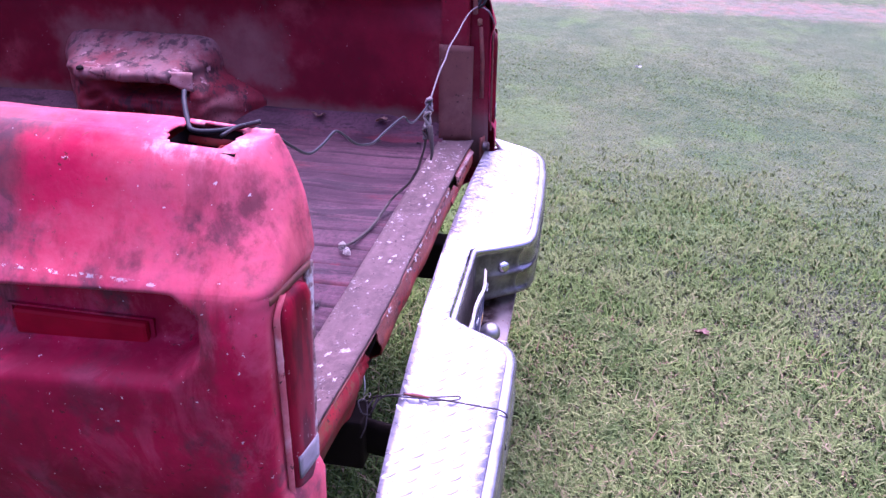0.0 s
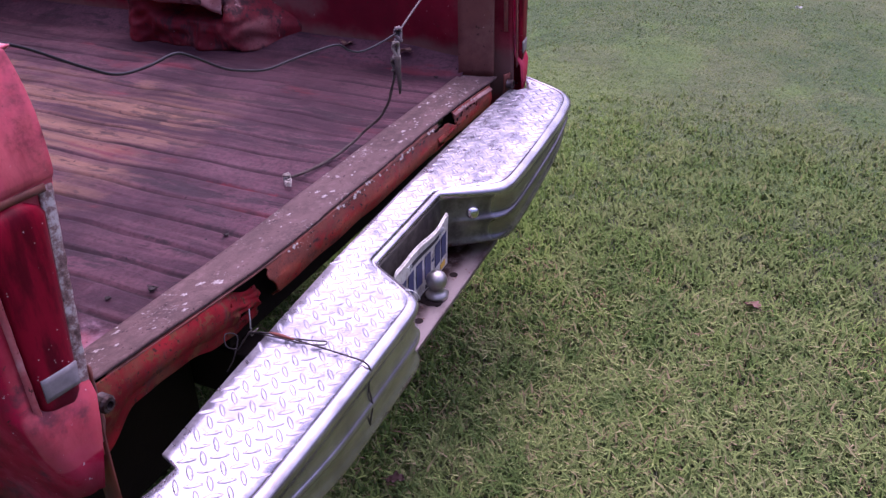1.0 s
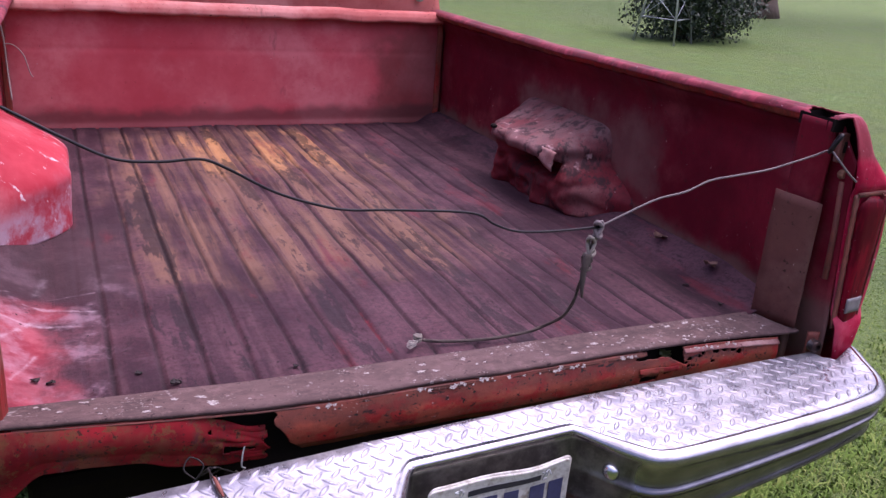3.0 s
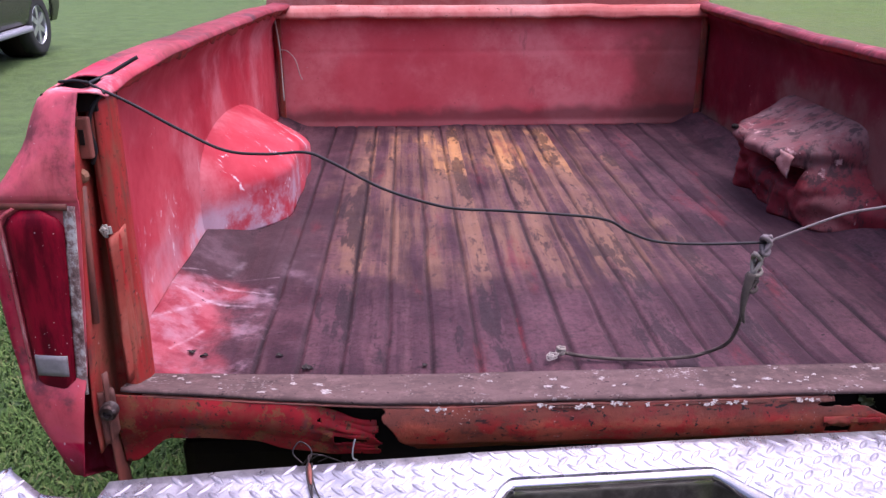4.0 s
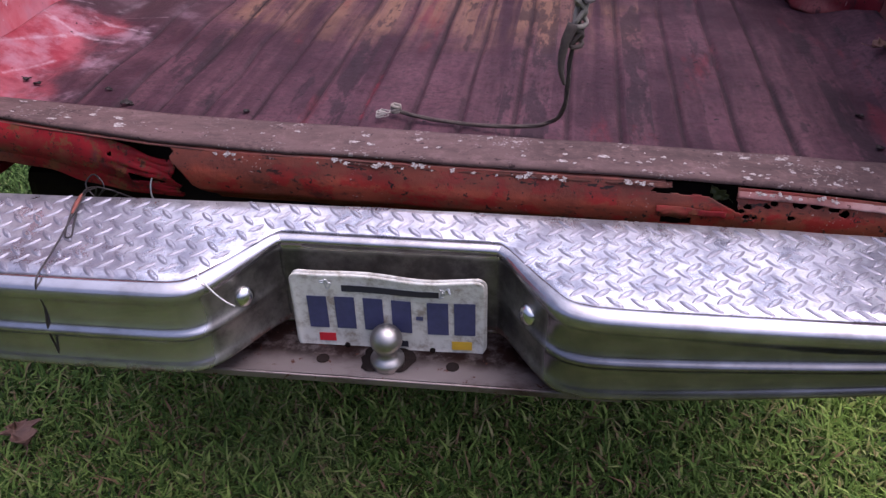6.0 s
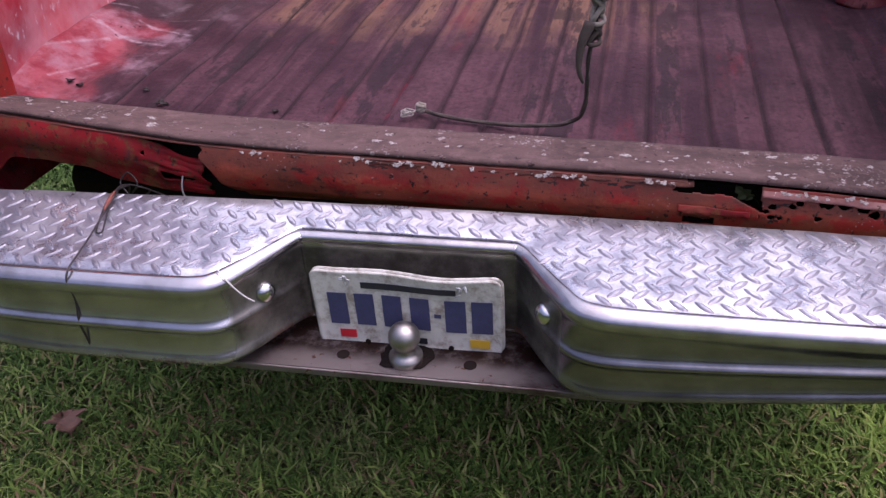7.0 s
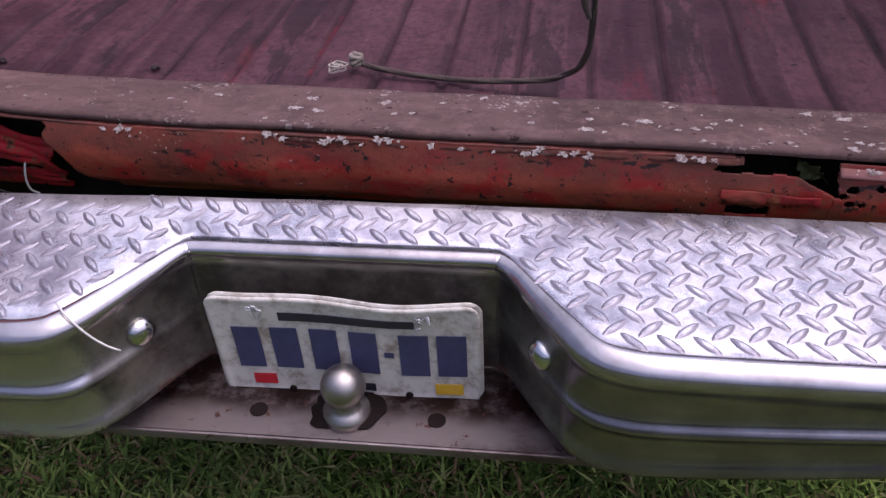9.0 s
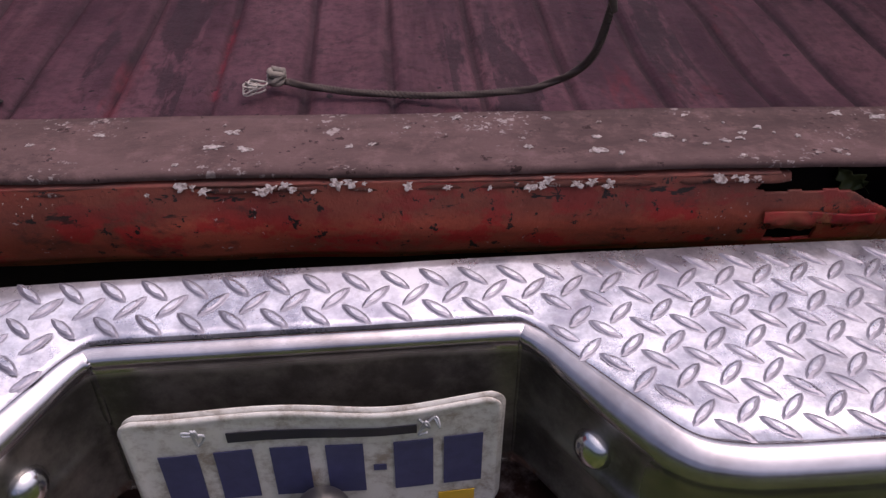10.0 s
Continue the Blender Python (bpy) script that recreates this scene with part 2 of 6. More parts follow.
edge_pale = box_mask(scuffed, (None, 0.72, 0.70), (None, 1.30, 0.90), 0.07)
own = scuffed.mix(scuffed.calc("MULTIPLY", edge_pale, scuffed.span(scuffed.step(scuffed.noise(12, 7, 0.68), 0.40, 0.58), 0.0, 0.75)), own, (0.40, 0.31, 0.37))
scr = scuffed.step(scuffed.noise(7, 6, 0.62, scuffed.coords(1, 1.8, 0.8, (4, 4, 1)), 2.5), 0.60, 0.64)
thin = scuffed.step(scuffed.noise(30, 5, 0.65), 0.42, 0.58)
low2 = box_mask(scuffed, (None, 0.10, 0.70), (None, 1.9, 1.02), 0.08)
own = scuffed.mix(scuffed.calc("MULTIPLY", scuffed.calc("MULTIPLY", low2, scr), thin), own, (0.58, 0.45, 0.48))
scuffed.colour(own)

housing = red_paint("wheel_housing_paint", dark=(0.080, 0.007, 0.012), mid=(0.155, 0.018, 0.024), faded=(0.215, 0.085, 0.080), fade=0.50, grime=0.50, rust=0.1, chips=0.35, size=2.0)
own = housing.b.inputs["Base Color"].links[0].from_socket
dusty = box_mask(housing, (None, 0.80, 0.955), (None, 1.60, 1.12), 0.05)
own = housing.mix(housing.calc("MULTIPLY", dusty, housing.span(housing.step(housing.noise(9, 8, 0.74), 0.36, 0.66), 0.22, 0.82)), own, (0.165, 0.100, 0.098))
streaks = housing.step(housing.noise(24, 8, 0.72, housing.coords(1, 1, 0.28)), 0.49, 0.60)
own = housing.mix(housing.calc("MULTIPLY", streaks, 0.85), own, (0.030, 0.016, 0.018))
top = box_mask(housing, (None, 0.88, 0.935), (None, 1.40, 1.035), 0.03)
own = housing.mix(housing.calc("MULTIPLY", top, housing.step(housing.noise(24, 6, 0.65, housing.coords(1, 0.6, 1)), 0.58, 0.66)), own, (0.40, 0.24, 0.23))
housing.colour(own)

GROOVES = (-0.640, -0.556, -0.472, -0.388, -0.297, -0.204, -0.110, -0.018, 0.070, 0.162, 0.255, 0.347, 0.452, 0.545, 0.633)
DEEP = (-0.640, -0.472, -0.018, 0.633)  # the sheets' joints

bare_m = red_paint("bare_dusty_sheet", dark=(0.16, 0.070, 0.064), mid=(0.27, 0.130, 0.122), faded=(0.36, 0.24, 0.22), fade=0.5, grime=0.5, rust=0.2, chips=0.5, size=2.5)

# bed floor: brown rusted ribbed steel, ochre rust streaks towards the cab, black stains
deck = Mat("rusted_bed_floor")
streak = deck.noise(14, 8, 0.68, deck.coords(1, 0.10, 1))
gritty = deck.noise(90, 6, 0.72)
strip = deck.t.nodes.new("ShaderNodeMath")
strip.operation = "MULTIPLY_ADD"
deck.link(deck.axes()[0], strip.inputs[0])
strip.inputs[1].default_value, strip.inputs[2].default_value = 1 / 0.04545, 0.640 / 0.04545 + 40
whole = deck.t.nodes.new("ShaderNodeMath")
whole.operation = "FLOOR"
deck.link(strip.outputs[0], whole.inputs[0])
dice = deck.t.nodes.new("ShaderNodeTexWhiteNoise")
dice.noise_dimensions = "1D"
deck.link(whole.outputs[0], dice.inputs["W"])
tone = dice.outputs["Value"]


def by_strip(fac, amount):
    """Shifts a noise a little from strip to strip."""
    n = deck.t.nodes.new("ShaderNodeMath")
    n.operation = "MULTIPLY_ADD"
    deck.link(tone, n.inputs[0])
    n.inputs[1].default_value = amount
    deck.link(fac, n.inputs[2])
    m = deck.t.nodes.new("ShaderNodeMath")
    m.operation = "SUBTRACT"
    deck.link(n.outputs[0], m.inputs[0])
    m.inputs[1].default_value = amount / 2
    return m.outputs[0]


c = deck.mix(deck.step(by_strip(deck.noise(4, 7, 0.66), 0.18), 0.35, 0.65), (0.030, 0.0115, 0.018), (0.076, 0.033, 0.043))
c = deck.mix(deck.calc("MULTIPLY", deck.step(streak, 0.46, 0.66), 0.55), c, (0.106, 0.050, 0.058))
c = deck.mix(deck.calc("MULTIPLY", deck.step(gritty, 0.42, 0.66), 0.55), c, (0.020, 0.009, 0.011))
settled = None
for gx in GROOVES:  # dirt settled in the grooves, thickest along the joints
    gap = deck.t.nodes.new("ShaderNodeMath")
    gap.operation = "SUBTRACT"
    deck.link(deck.axes()[0], gap.inputs[0])
    gap.inputs[1].default_value = gx
    far = deck.t.nodes.new("ShaderNodeMath")
    far.operation = "ABSOLUTE"
    deck.link(gap.outputs[0], far.inputs[0])
    line = deck.calc("MULTIPLY", deck.step(far.outputs[0], 0.0085 if gx in DEEP else 0.0065, 0.0020), 1.0 if gx in DEEP else 0.75)
    settled = line if settled is None else deck.calc("MAXIMUM", settled, line)
settled = deck.calc("MULTIPLY", settled, deck.span(deck.step(deck.noise(7, 7, 0.7, deck.coords(1, 0.5, 1, (4, 8, 0))), 0.34, 0.56), 0.25, 1.0))
zone = box_mask(deck, (-0.52, 0.62, None), (0.34, 2.20, None), 0.24)
hot = box_mask(deck, (-0.40, 1.50, None), (0.30, 2.14, None), 0.20)
hot = deck.calc("MULTIPLY", hot, deck.step(by_strip(deck.noise(3.2, 5, 0.6, deck.coords(1, 0.8, 1, (6, 1, 0))), 0.30), 0.44, 0.58))
och = deck.step(by_strip(deck.noise(24, 7, 0.66, deck.coords(1, 0.07, 1, (2, 0, 0))), 0.26), 0.30, 0.68)
c = deck.mix(deck.calc("MULTIPLY", deck.calc("MULTIPLY", zone, och), 0.85), c, (0.165, 0.088, 0.056))
och2 = deck.step(by_strip(deck.noise(26, 7, 0.66, deck.coords(1, 0.08, 1, (5, 0, 0))), 0.24), 0.34, 0.68)
c = deck.mix(deck.calc("MULTIPLY", deck.calc("MULTIPLY", hot, och2), 0.75), c, (0.40, 0.20, 0.075))
blk = deck.step(by_strip(deck.noise(17, 8, 0.70, deck.coords(1, 0.24, 1, (9, 3, 0))), 0.20), 0.56, 0.62)
c = deck.mix(deck.calc("MULTIPLY", blk, 0.72), c, (0.014, 0.008, 0.011))
c = deck.mix(deck.calc("MULTIPLY", settled, 0.90), c, (0.014, 0.007, 0.009))
soot = deck.step(deck.noise(34, 7, 0.72, deck.coords(1, 0.5, 1, (2, 9, 0))), 0.58, 0.64)
c = deck.mix(deck.calc("MULTIPLY", soot, 0.6), c, (0.022, 0.010, 0.013))
redspot = deck.step(deck.noise(9, 7, 0.66, deck.coords(1, 0.25, 1, (1, 6, 0))), 0.58, 0.68)
c = deck.mix(deck.calc("MULTIPLY", redspot, 0.42), c, (0.13, 0.015, 0.022))
left_red = box_mask(deck, (-1.0, 0.0, None), (-0.75, 0.55, None), 0.13)
c = deck.mix(deck.calc("MULTIPLY", left_red, 0.75), c, deck.mix(deck.step(deck.noise(14, 7, 0.70), 0.35, 0.62), (0.24, 0.018, 0.032), (0.37, 0.085, 0.105)))
left_zone = box_mask(deck, (-1.0, 0.12, None), (-0.62, 0.85, None), 0.14)
pale = deck.step(deck.noise(9, 7, 0.66, deck.coords(1, 1, 1, (0, 2, 0))), 0.48, 0.66)
c = deck.mix(deck.calc("MULTIPLY", deck.calc("MULTIPLY", left_zone, pale), 0.40), c, (0.36, 0.24, 0.29))


def stroke(M, x, y, angle, half, width):
    """A ragged straight scrape across the floor: its middle, direction in degrees, half length and half width."""
    n = M.t.nodes.new("ShaderNodeMapping")
    n.vector_type = "TEXTURE"
    n.inputs["Location"].default_value, n.inputs["Rotation"].default_value = (x, y, 0), (0, 0, radians(angle))
    M.link(M.co, n.inputs["Vector"])
    ax = M.t.nodes.new("ShaderNodeSeparateXYZ")
    M.link(n.outputs[0], ax.inputs[0])
    out = M.span(M.step(M.noise(60, 6, 0.72), 0.35, 0.62), 0.25, 1.0)
    for k, size in ((0, half), (1, width)):
        edge = M.t.nodes.new("ShaderNodeMath")
        edge.operation = "ABSOLUTE"
        M.link(ax.outputs[k], edge.inputs[0])
        rag = M.t.nodes.new("ShaderNodeMath")
        rag.operation = "MULTIPLY_ADD"
        M.link(M.noise(26, 5, 0.65), rag.inputs[0])
        rag.inputs[1].default_value = 3.0 * width + 0.010
        M.link(edge.outputs[0], rag.inputs[2])
        out = M.calc("MULTIPLY", out, M.step(rag.outputs[0], size + 1.6 * width + 0.007, size + 0.6 * width + 0.002))
    return out


for sx, sy, sa, sl, sw in ((-0.762, 0.700, 78, 0.060, 0.011), (-0.725, 0.560, -14, 0.075, 0.006), (-0.770, 0.485, -6, 0.090, 0.005), (-0.835, 0.390, 62, 0.120, 0.005), (-0.860, 0.600, 35, 0.050, 0.004), (-0.700, 0.630, 8, 0.050, 0.003), (-0.840, 0.500, -20, 0.045, 0.004), (-0.790, 0.300, 70, 0.060, 0.003)):
    c = deck.mix(deck.calc("MULTIPLY", stroke(deck, sx, sy, sa, sl, sw), 0.50), c, (0.43, 0.35, 0.39))
for sx, sy, sa, sl, sw in ((-0.400, 0.235, 88, 0.045, 0.012), (-0.378, 0.325, 86, 0.055, 0.006), (-0.292, 0.240, 90, 0.075, 0.007), (-0.206, 0.250, 92, 0.070, 0.005), (-0.300, 0.186, 0, 0.030, 0.005), (-0.172, 0.180, 20, 0.020, 0.005), (0.064, 0.300, 89, 0.080, 0.004)):  # black oily smears
    c = deck.mix(deck.calc("MULTIPLY", stroke(deck, sx, sy, sa, sl, sw), 0.85), c, (0.012, 0.007, 0.009))
c = deck.mix(deck.calc("MULTIPLY", stroke(deck, -0.108, 0.300, 90, 0.100, 0.004), 0.7), c, (0.15, 0.016, 0.026))
# darker floor patch by the driver's-side wheel housing
dark_patch = box_mask(deck, (-0.95, 0.62, None), (-0.60, 1.12, None), 0.12)
c = deck.mix(deck.calc("MULTIPLY", dark_patch, 0.7), c, (0.045, 0.024, 0.028))
right_zone = box_mask(deck, (0.66, 0.2, None), (1.0, 1.25, None), 0.16)
c = deck.mix(deck.calc("MULTIPLY", right_zone, deck.calc("MULTIPLY", deck.span(deck.step(deck.noise(7, 7, 0.66), 0.38, 0.62), 0.35, 0.9))), c, (0.128, 0.098, 0.086))
c = deck.mix(deck.step(deck.noise(55, 4, 0.6, deck.coords(1, 1, 1, (3, 1, 0))), 0.68, 0.71), c, (0.010, 0.006, 0.008))
deck.colour(c).rough(deck.span(deck.noise(14, 7, 0.66), 0.50, 0.92))
deck.b.inputs["Specular IOR Level"].default_value = 0.15
deck.bump(gritty, 0.5, 0.002).bump(streak, 0.5, 0.006)

def lichened(name, a, b, amount=0.0):
    """Brown-grey rust with round pale lichen spots in loose crowds."""
    M = Mat(name, 0.85)
    M.b.inputs["Specular IOR Level"].default_value = 0.2
    c = M.mix(M.step(M.noise(14, 9, 0.70, M.coords(0.5, 1, 1)), 0.3, 0.7), a, b)
    c = M.mix(M.calc("MULTIPLY", M.step(M.noise(45, 8, 0.72), 0.48, 0.70), 0.55), c, tuple(1.6 * v for v in b))
    c = M.mix(M.step(M.noise(70, 5, 0.65), 0.62, 0.66), c, (0.03, 0.016, 0.015))
    warp = M.t.nodes.new("ShaderNodeMix")
    warp.data_type = "VECTOR"
    nz = M.t.nodes.new("ShaderNodeTexNoise")
    nz.inputs["Scale"].default_value = 130
    M.link(M.co, nz.inputs["Vector"])
    warp.inputs[0].default_value = 0.012
    M.link(M.co, warp.inputs[4]), M.link(nz.outputs["Color"], warp.inputs[5])
    crowd = M.noise(9, 6, 0.74, M.coords(shift=(5, 5, 5)))
    big = M.calc("MULTIPLY", M.step(M.cells(78, warp.outputs[1]), 0.38, 0.28), M.step(crowd, 0.55 - amount, 0.58 - amount))
    small = M.calc("MULTIPLY", M.step(M.cells(165, warp.outputs[1]), 0.32, 0.22), M.step(crowd, 0.50 - amount, 0.58 - amount))
    lich = M.calc("MULTIPLY", M.calc("MAXIMUM", big, small), M.step(M.noise(60, 4, 0.65), 0.42, 0.56))
    c = M.mix(M.calc("MULTIPLY", lich, M.span(M.noise(260, 3), 0.1, 0.9)), c, (0.40, 0.36, 0.34))
    M.colour(c)
    M.bump(M.noise(110, 6, 0.7), 0.5, 0.002).bump(lich, 0.3, 0.001)
    return M


sill_m = lichened("lichen_spotted_sill", (0.055, 0.034, 0.032), (0.110, 0.068, 0.064), -0.005)
ledge_m = lichened("lichen_crusted_ledge", (0.045, 0.016, 0.013), (0.100, 0.038, 0.028), 0.05)

lichen_m = Mat("grey_white_lichen", 0.95)
lichen_m.colour(lichen_m.mix(lichen_m.step(lichen_m.noise(240, 6, 0.7), 0.40, 0.62), (0.36, 0.325, 0.31), (0.15, 0.115, 0.105))).bump(lichen_m.noise(320, 4), 0.6, 0.001)

chrome = Mat("aged_chrome", 0.12, 0.92)
c = chrome.mix(chrome.step(chrome.noise(6, 7, 0.65), 0.40, 0.70), (0.47, 0.450, 0.465), (0.27, 0.250, 0.250))
nook = box_mask(chrome, (-0.255, None, -0.30), (0.240, None, -0.020), 0.010)  # grime in the recess, with its dark reflections put into the colour
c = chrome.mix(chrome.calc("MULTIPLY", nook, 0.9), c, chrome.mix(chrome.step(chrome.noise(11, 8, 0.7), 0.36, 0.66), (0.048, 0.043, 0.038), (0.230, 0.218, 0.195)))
edge_rust = box_mask(chrome, (None, None, -0.30), (None, None, -0.150), 0.008)
edge_rust = chrome.calc("MULTIPLY", edge_rust, chrome.step(chrome.noise(13, 8, 0.72, chrome.coords(1, 1, 0.4)), 0.50, 0.60))
c = chrome.mix(chrome.calc("MULTIPLY", edge_rust, 0.85), c, (0.16, 0.085, 0.065))
wing_dim = box_mask(chrome, (0.24, None, -0.30), (1.2, None, -0.030), 0.030)  # one wing's darker reflections, mixed into the chrome's colour
c = chrome.mix(chrome.calc("MULTIPLY", wing_dim, chrome.span(chrome.step(chrome.noise(8, 8, 0.72), 0.34, 0.64), 0.45, 0.85)), c, (0.165, 0.150, 0.150))
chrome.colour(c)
chrome.rough(chrome.calc("ADD", chrome.span(chrome.noise(18, 9, 0.72), 0.07, 0.36), chrome.calc("ADD", chrome.calc("MULTIPLY", nook, 0.26), chrome.calc("MULTIPLY", edge_rust, 0.4)))).bump(chrome.noise(240, 5, 0.7), 0.07, 0.0006).bump(chrome.noise(7, 4), 0.10, 0.004)

tread_m = Mat("aluminium_tread_plate", 0.4, 0.74)
smear = tread_m.noise(16, 9, 0.72)
c = tread_m.mix(tread_m.step(smear, 0.34, 0.62), (0.30, 0.30, 0.35), (0.76, 0.75, 0.79))
blot = tread_m.step(tread_m.noise(7, 8, 0.72, tread_m.coords(1, 1.3, 1, (3, 3, 0))), 0.50, 0.66)
c = tread_m.mix(tread_m.calc("MULTIPLY", blot, 0.60), c, (0.36, 0.33, 0.40))
filth = tread_m.step(tread_m.noise(44, 8, 0.74, tread_m.coords(1, 1, 1, (7, 1, 2))), 0.54, 0.66)
c = tread_m.mix(tread_m.calc("MULTIPLY", filth, 0.28), c, (0.20, 0.17, 0.175))
c = tread_m.mix(tread_m.calc("MULTIPLY", tread_m.step(tread_m.noise(120, 6, 0.7), 0.52, 0.72), 0.5), c, (0.42, 0.40, 0.42))
film_l = box_mask(tread_m, (-1.2, None, None), (-0.36, None, None), 0.13)  # dull film of dirt on both wings
film_r = box_mask(tread_m, (0.70, None, None), (1.2, None, None), 0.12)
film = tread_m.calc("ADD", tread_m.calc("MULTIPLY", film_l, 0.80), tread_m.calc("MULTIPLY", film_r, 0.5))
c = tread_m.mix(tread_m.calc("MULTIPLY", film, tread_m.span(tread_m.step(smear, 0.34, 0.66), 1.0, 0.65)), c, (0.215, 0.205, 0.245))
tread_m.colour(c).rough(tread_m.span(tread_m.step(tread_m.noise(19, 9, 0.76), 0.30, 0.68), 0.18, 0.48))
tread_m.bump(tread_m.noise(260, 5, 0.7), 0.30, 0.0007).bump(smear, 0.12, 0.002)

# dirt round the lugs, also used for the shade on one shoulder
lug_side = Mat("lug_dirt_and_shade", 0.5, 0.8)
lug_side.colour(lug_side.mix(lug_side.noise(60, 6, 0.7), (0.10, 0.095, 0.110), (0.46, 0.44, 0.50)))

dull = Mat("dull_scratched_steel", 0.5, 0.85)
c = dull.mix(dull.step(dull.noise(14, 7, 0.65, dull.coords(0.5, 1, 1)), 0.45, 0.7), (0.21, 0.18, 0.175), (0.060, 0.036, 0.032))
muck = box_mask(dull, (None, -0.146, None), (None, 0.0, None), 0.035)
c = dull.mix(dull.calc("MULTIPLY", muck, dull.step(dull.noise(22, 7, 0.7), 0.30, 0.54)), c, (0.026, 0.012, 0.010))
c = dull.mix(dull.step(dull.noise(48, 6, 0.7), 0.60, 0.66), c, (0.10, 0.042, 0.028))
dull.colour(c)
dull.rough(dull.span(dull.noise(20, 5), 0.35, 0.7)).bump(dull.noise(150, 4), 0.2, 0.001)

ball_m = Mat("worn_steel_ball", 0.3, 1.0)
ball_m.colour(ball_m.mix(ball_m.noise(40, 6), (0.20, 0.18, 0.165), (0.52, 0.50, 0.48))).rough(ball_m.span(ball_m.noise(60, 6, 0.7), 0.26, 0.58))
ball_m.bump(ball_m.noise(180, 5, 0.7), 0.2, 0.0008)

bolt_m = Mat("bright_bolt_chrome", 0.15, 1.0)
bolt_m.colour(bolt_m.mix(bolt_m.noise(50, 6), (0.42, 0.41, 0.39), (0.78, 0.77, 0.76))).rough(bolt_m.span(bolt_m.noise(60, 4), 0.10, 0.30))

black = Mat("soot_black_steel", 0.85)
black.colour(black.mix(black.noise(9, 6), (0.005, 0.004, 0.004), (0.020, 0.013, 0.011))).bump(black.noise(60, 4), 0.4, 0.003)
black.b.inputs["Specular IOR Level"].default_value = 0.1

rust_m = Mat("brown_rust", 0.85)
rust_m.colour(rust_m.mix(rust_m.noise(18, 8, 0.7), (0.09, 0.032, 0.018), (0.26, 0.12, 0.065))).bump(rust_m.noise(80, 5), 0.5, 0.002)

plate_m = Mat("dirty_white_plate", 0.5)
plate_m.colour(plate_m.mix(plate_m.step(plate_m.noise(30, 9, 0.74), 0.44, 0.68), (0.60, 0.585, 0.53), (0.27, 0.225, 0.175)))
plate_m.bump(plate_m.noise(70, 5), 0.2, 0.001)


def plain(name, c, rough=0.6, metal=0.0, vary=0.25, scale=30):
    M = Mat(name, rough, metal)
    M.colour(M.mix(M.noise(scale, 6, 0.62), tuple(v * (1 - vary) for v in c), tuple(min(1, v * (1 + vary)) for v in c)))
    M.bump(M.noise(scale * 4, 4), 0.12, 0.001)
    return M


patch_m = Mat("brown_patch_plate", 0.75)
patch_m.colour(patch_m.mix(patch_m.step(patch_m.noise(10, 8, 0.7, patch_m.coords(1, 1, 0.5)), 0.35, 0.65), (0.080, 0.028, 0.020), (0.22, 0.055, 0.036))).bump(patch_m.noise(60, 5), 0.3, 0.002)
gusset_m = red_paint("rusty_red_gusset", dark=(0.17, 0.030, 0.020), mid=(0.29, 0.060, 0.042), faded=(0.30, 0.125, 0.085), fade=0.55, grime=0.42, rust=0.25, chips=0.1, size=2.2)
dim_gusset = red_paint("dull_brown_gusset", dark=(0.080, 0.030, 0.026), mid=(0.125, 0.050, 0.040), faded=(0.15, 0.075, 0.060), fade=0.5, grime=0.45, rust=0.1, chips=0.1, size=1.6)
ink = plain("faded_blue_ink", (0.045, 0.048, 0.115), 0.55, vary=0.4, scale=90)
ink_dark = plain("dark_ink", (0.02, 0.02, 0.03), 0.55)
sticker_red = plain("red_sticker", (0.52, 0.02, 0.03), 0.45)
sticker_yellow = plain("yellow_sticker", (0.62, 0.38, 0.03), 0.45)
cord_m = plain("grey_cord", (0.13, 0.105, 0.105), 0.85, vary=0.5, scale=120)
black_cord = plain("black_cable", (0.012, 0.010, 0.012), 0.5, vary=0.5, scale=120)
black_cord.b.inputs["Specular IOR Level"].default_value = 0.22
hemp = plain("pale_frayed_fibre", (0.34, 0.31, 0.27), 0.9, vary=0.4, scale=120)
pale_rope = plain("bleached_rope_fibre", (0.20, 0.175, 0.145), 0.9, vary=0.5, scale=160)
wire_m = plain("thin_steel_wire", (0.045, 0.038, 0.038), 0.5, 0.6)
white_wire = plain("white_plastic_wire", (0.55, 0.54, 0.52), 0.55)
rope_m = plain("weathered_grey_rope", (0.055, 0.041, 0.034), 0.9, vary=0.5, scale=140)
marker_red = plain("red_marker_lens", (0.26, 0.004, 0.014), 0.45, vary=0.6, scale=14)
black_scrap = plain("black_leaf_mould", (0.018, 0.012, 0.011), 0.9, vary=0.4, scale=60)
dark_leaf = plain("rotten_dark_leaf", (0.065, 0.030, 0.022), 0.8, vary=0.4, scale=60)
leaf_m = plain("dry_brown_leaf", (0.15, 0.078, 0.055), 0.8, vary=0.4, scale=60)
green_leaf = plain("green_weed_leaf", (0.085, 0.100, 0.030), 0.6)
rubber = plain("black_rubber", (0.02, 0.02, 0.02), 0.8)
corroded = Mat("corroded_white_bezel", 0.75)
corroded.colour(corroded.ramp(corroded.noise(55, 7, 0.75), (0.34, (0.05, 0.022, 0.018)), (0.48, (0.20, 0.12, 0.11)), (0.60, (0.46, 0.42, 0.40)))).bump(corroded.noise(120, 5), 0.5, 0.002)
marker_red.b.inputs["Specular IOR Level"].default_value = 0.08
bezel_pink = red_paint("worn_pink_bezel", dark=(0.30, 0.055, 0.062), mid=(0.46, 0.15, 0.15), faded=(0.55, 0.30, 0.29), fade=0.55, grime=0.4, rust=0.2, chips=0.8, size=4.0)
lens_red = Mat("red_lamp_lens", 0.18)
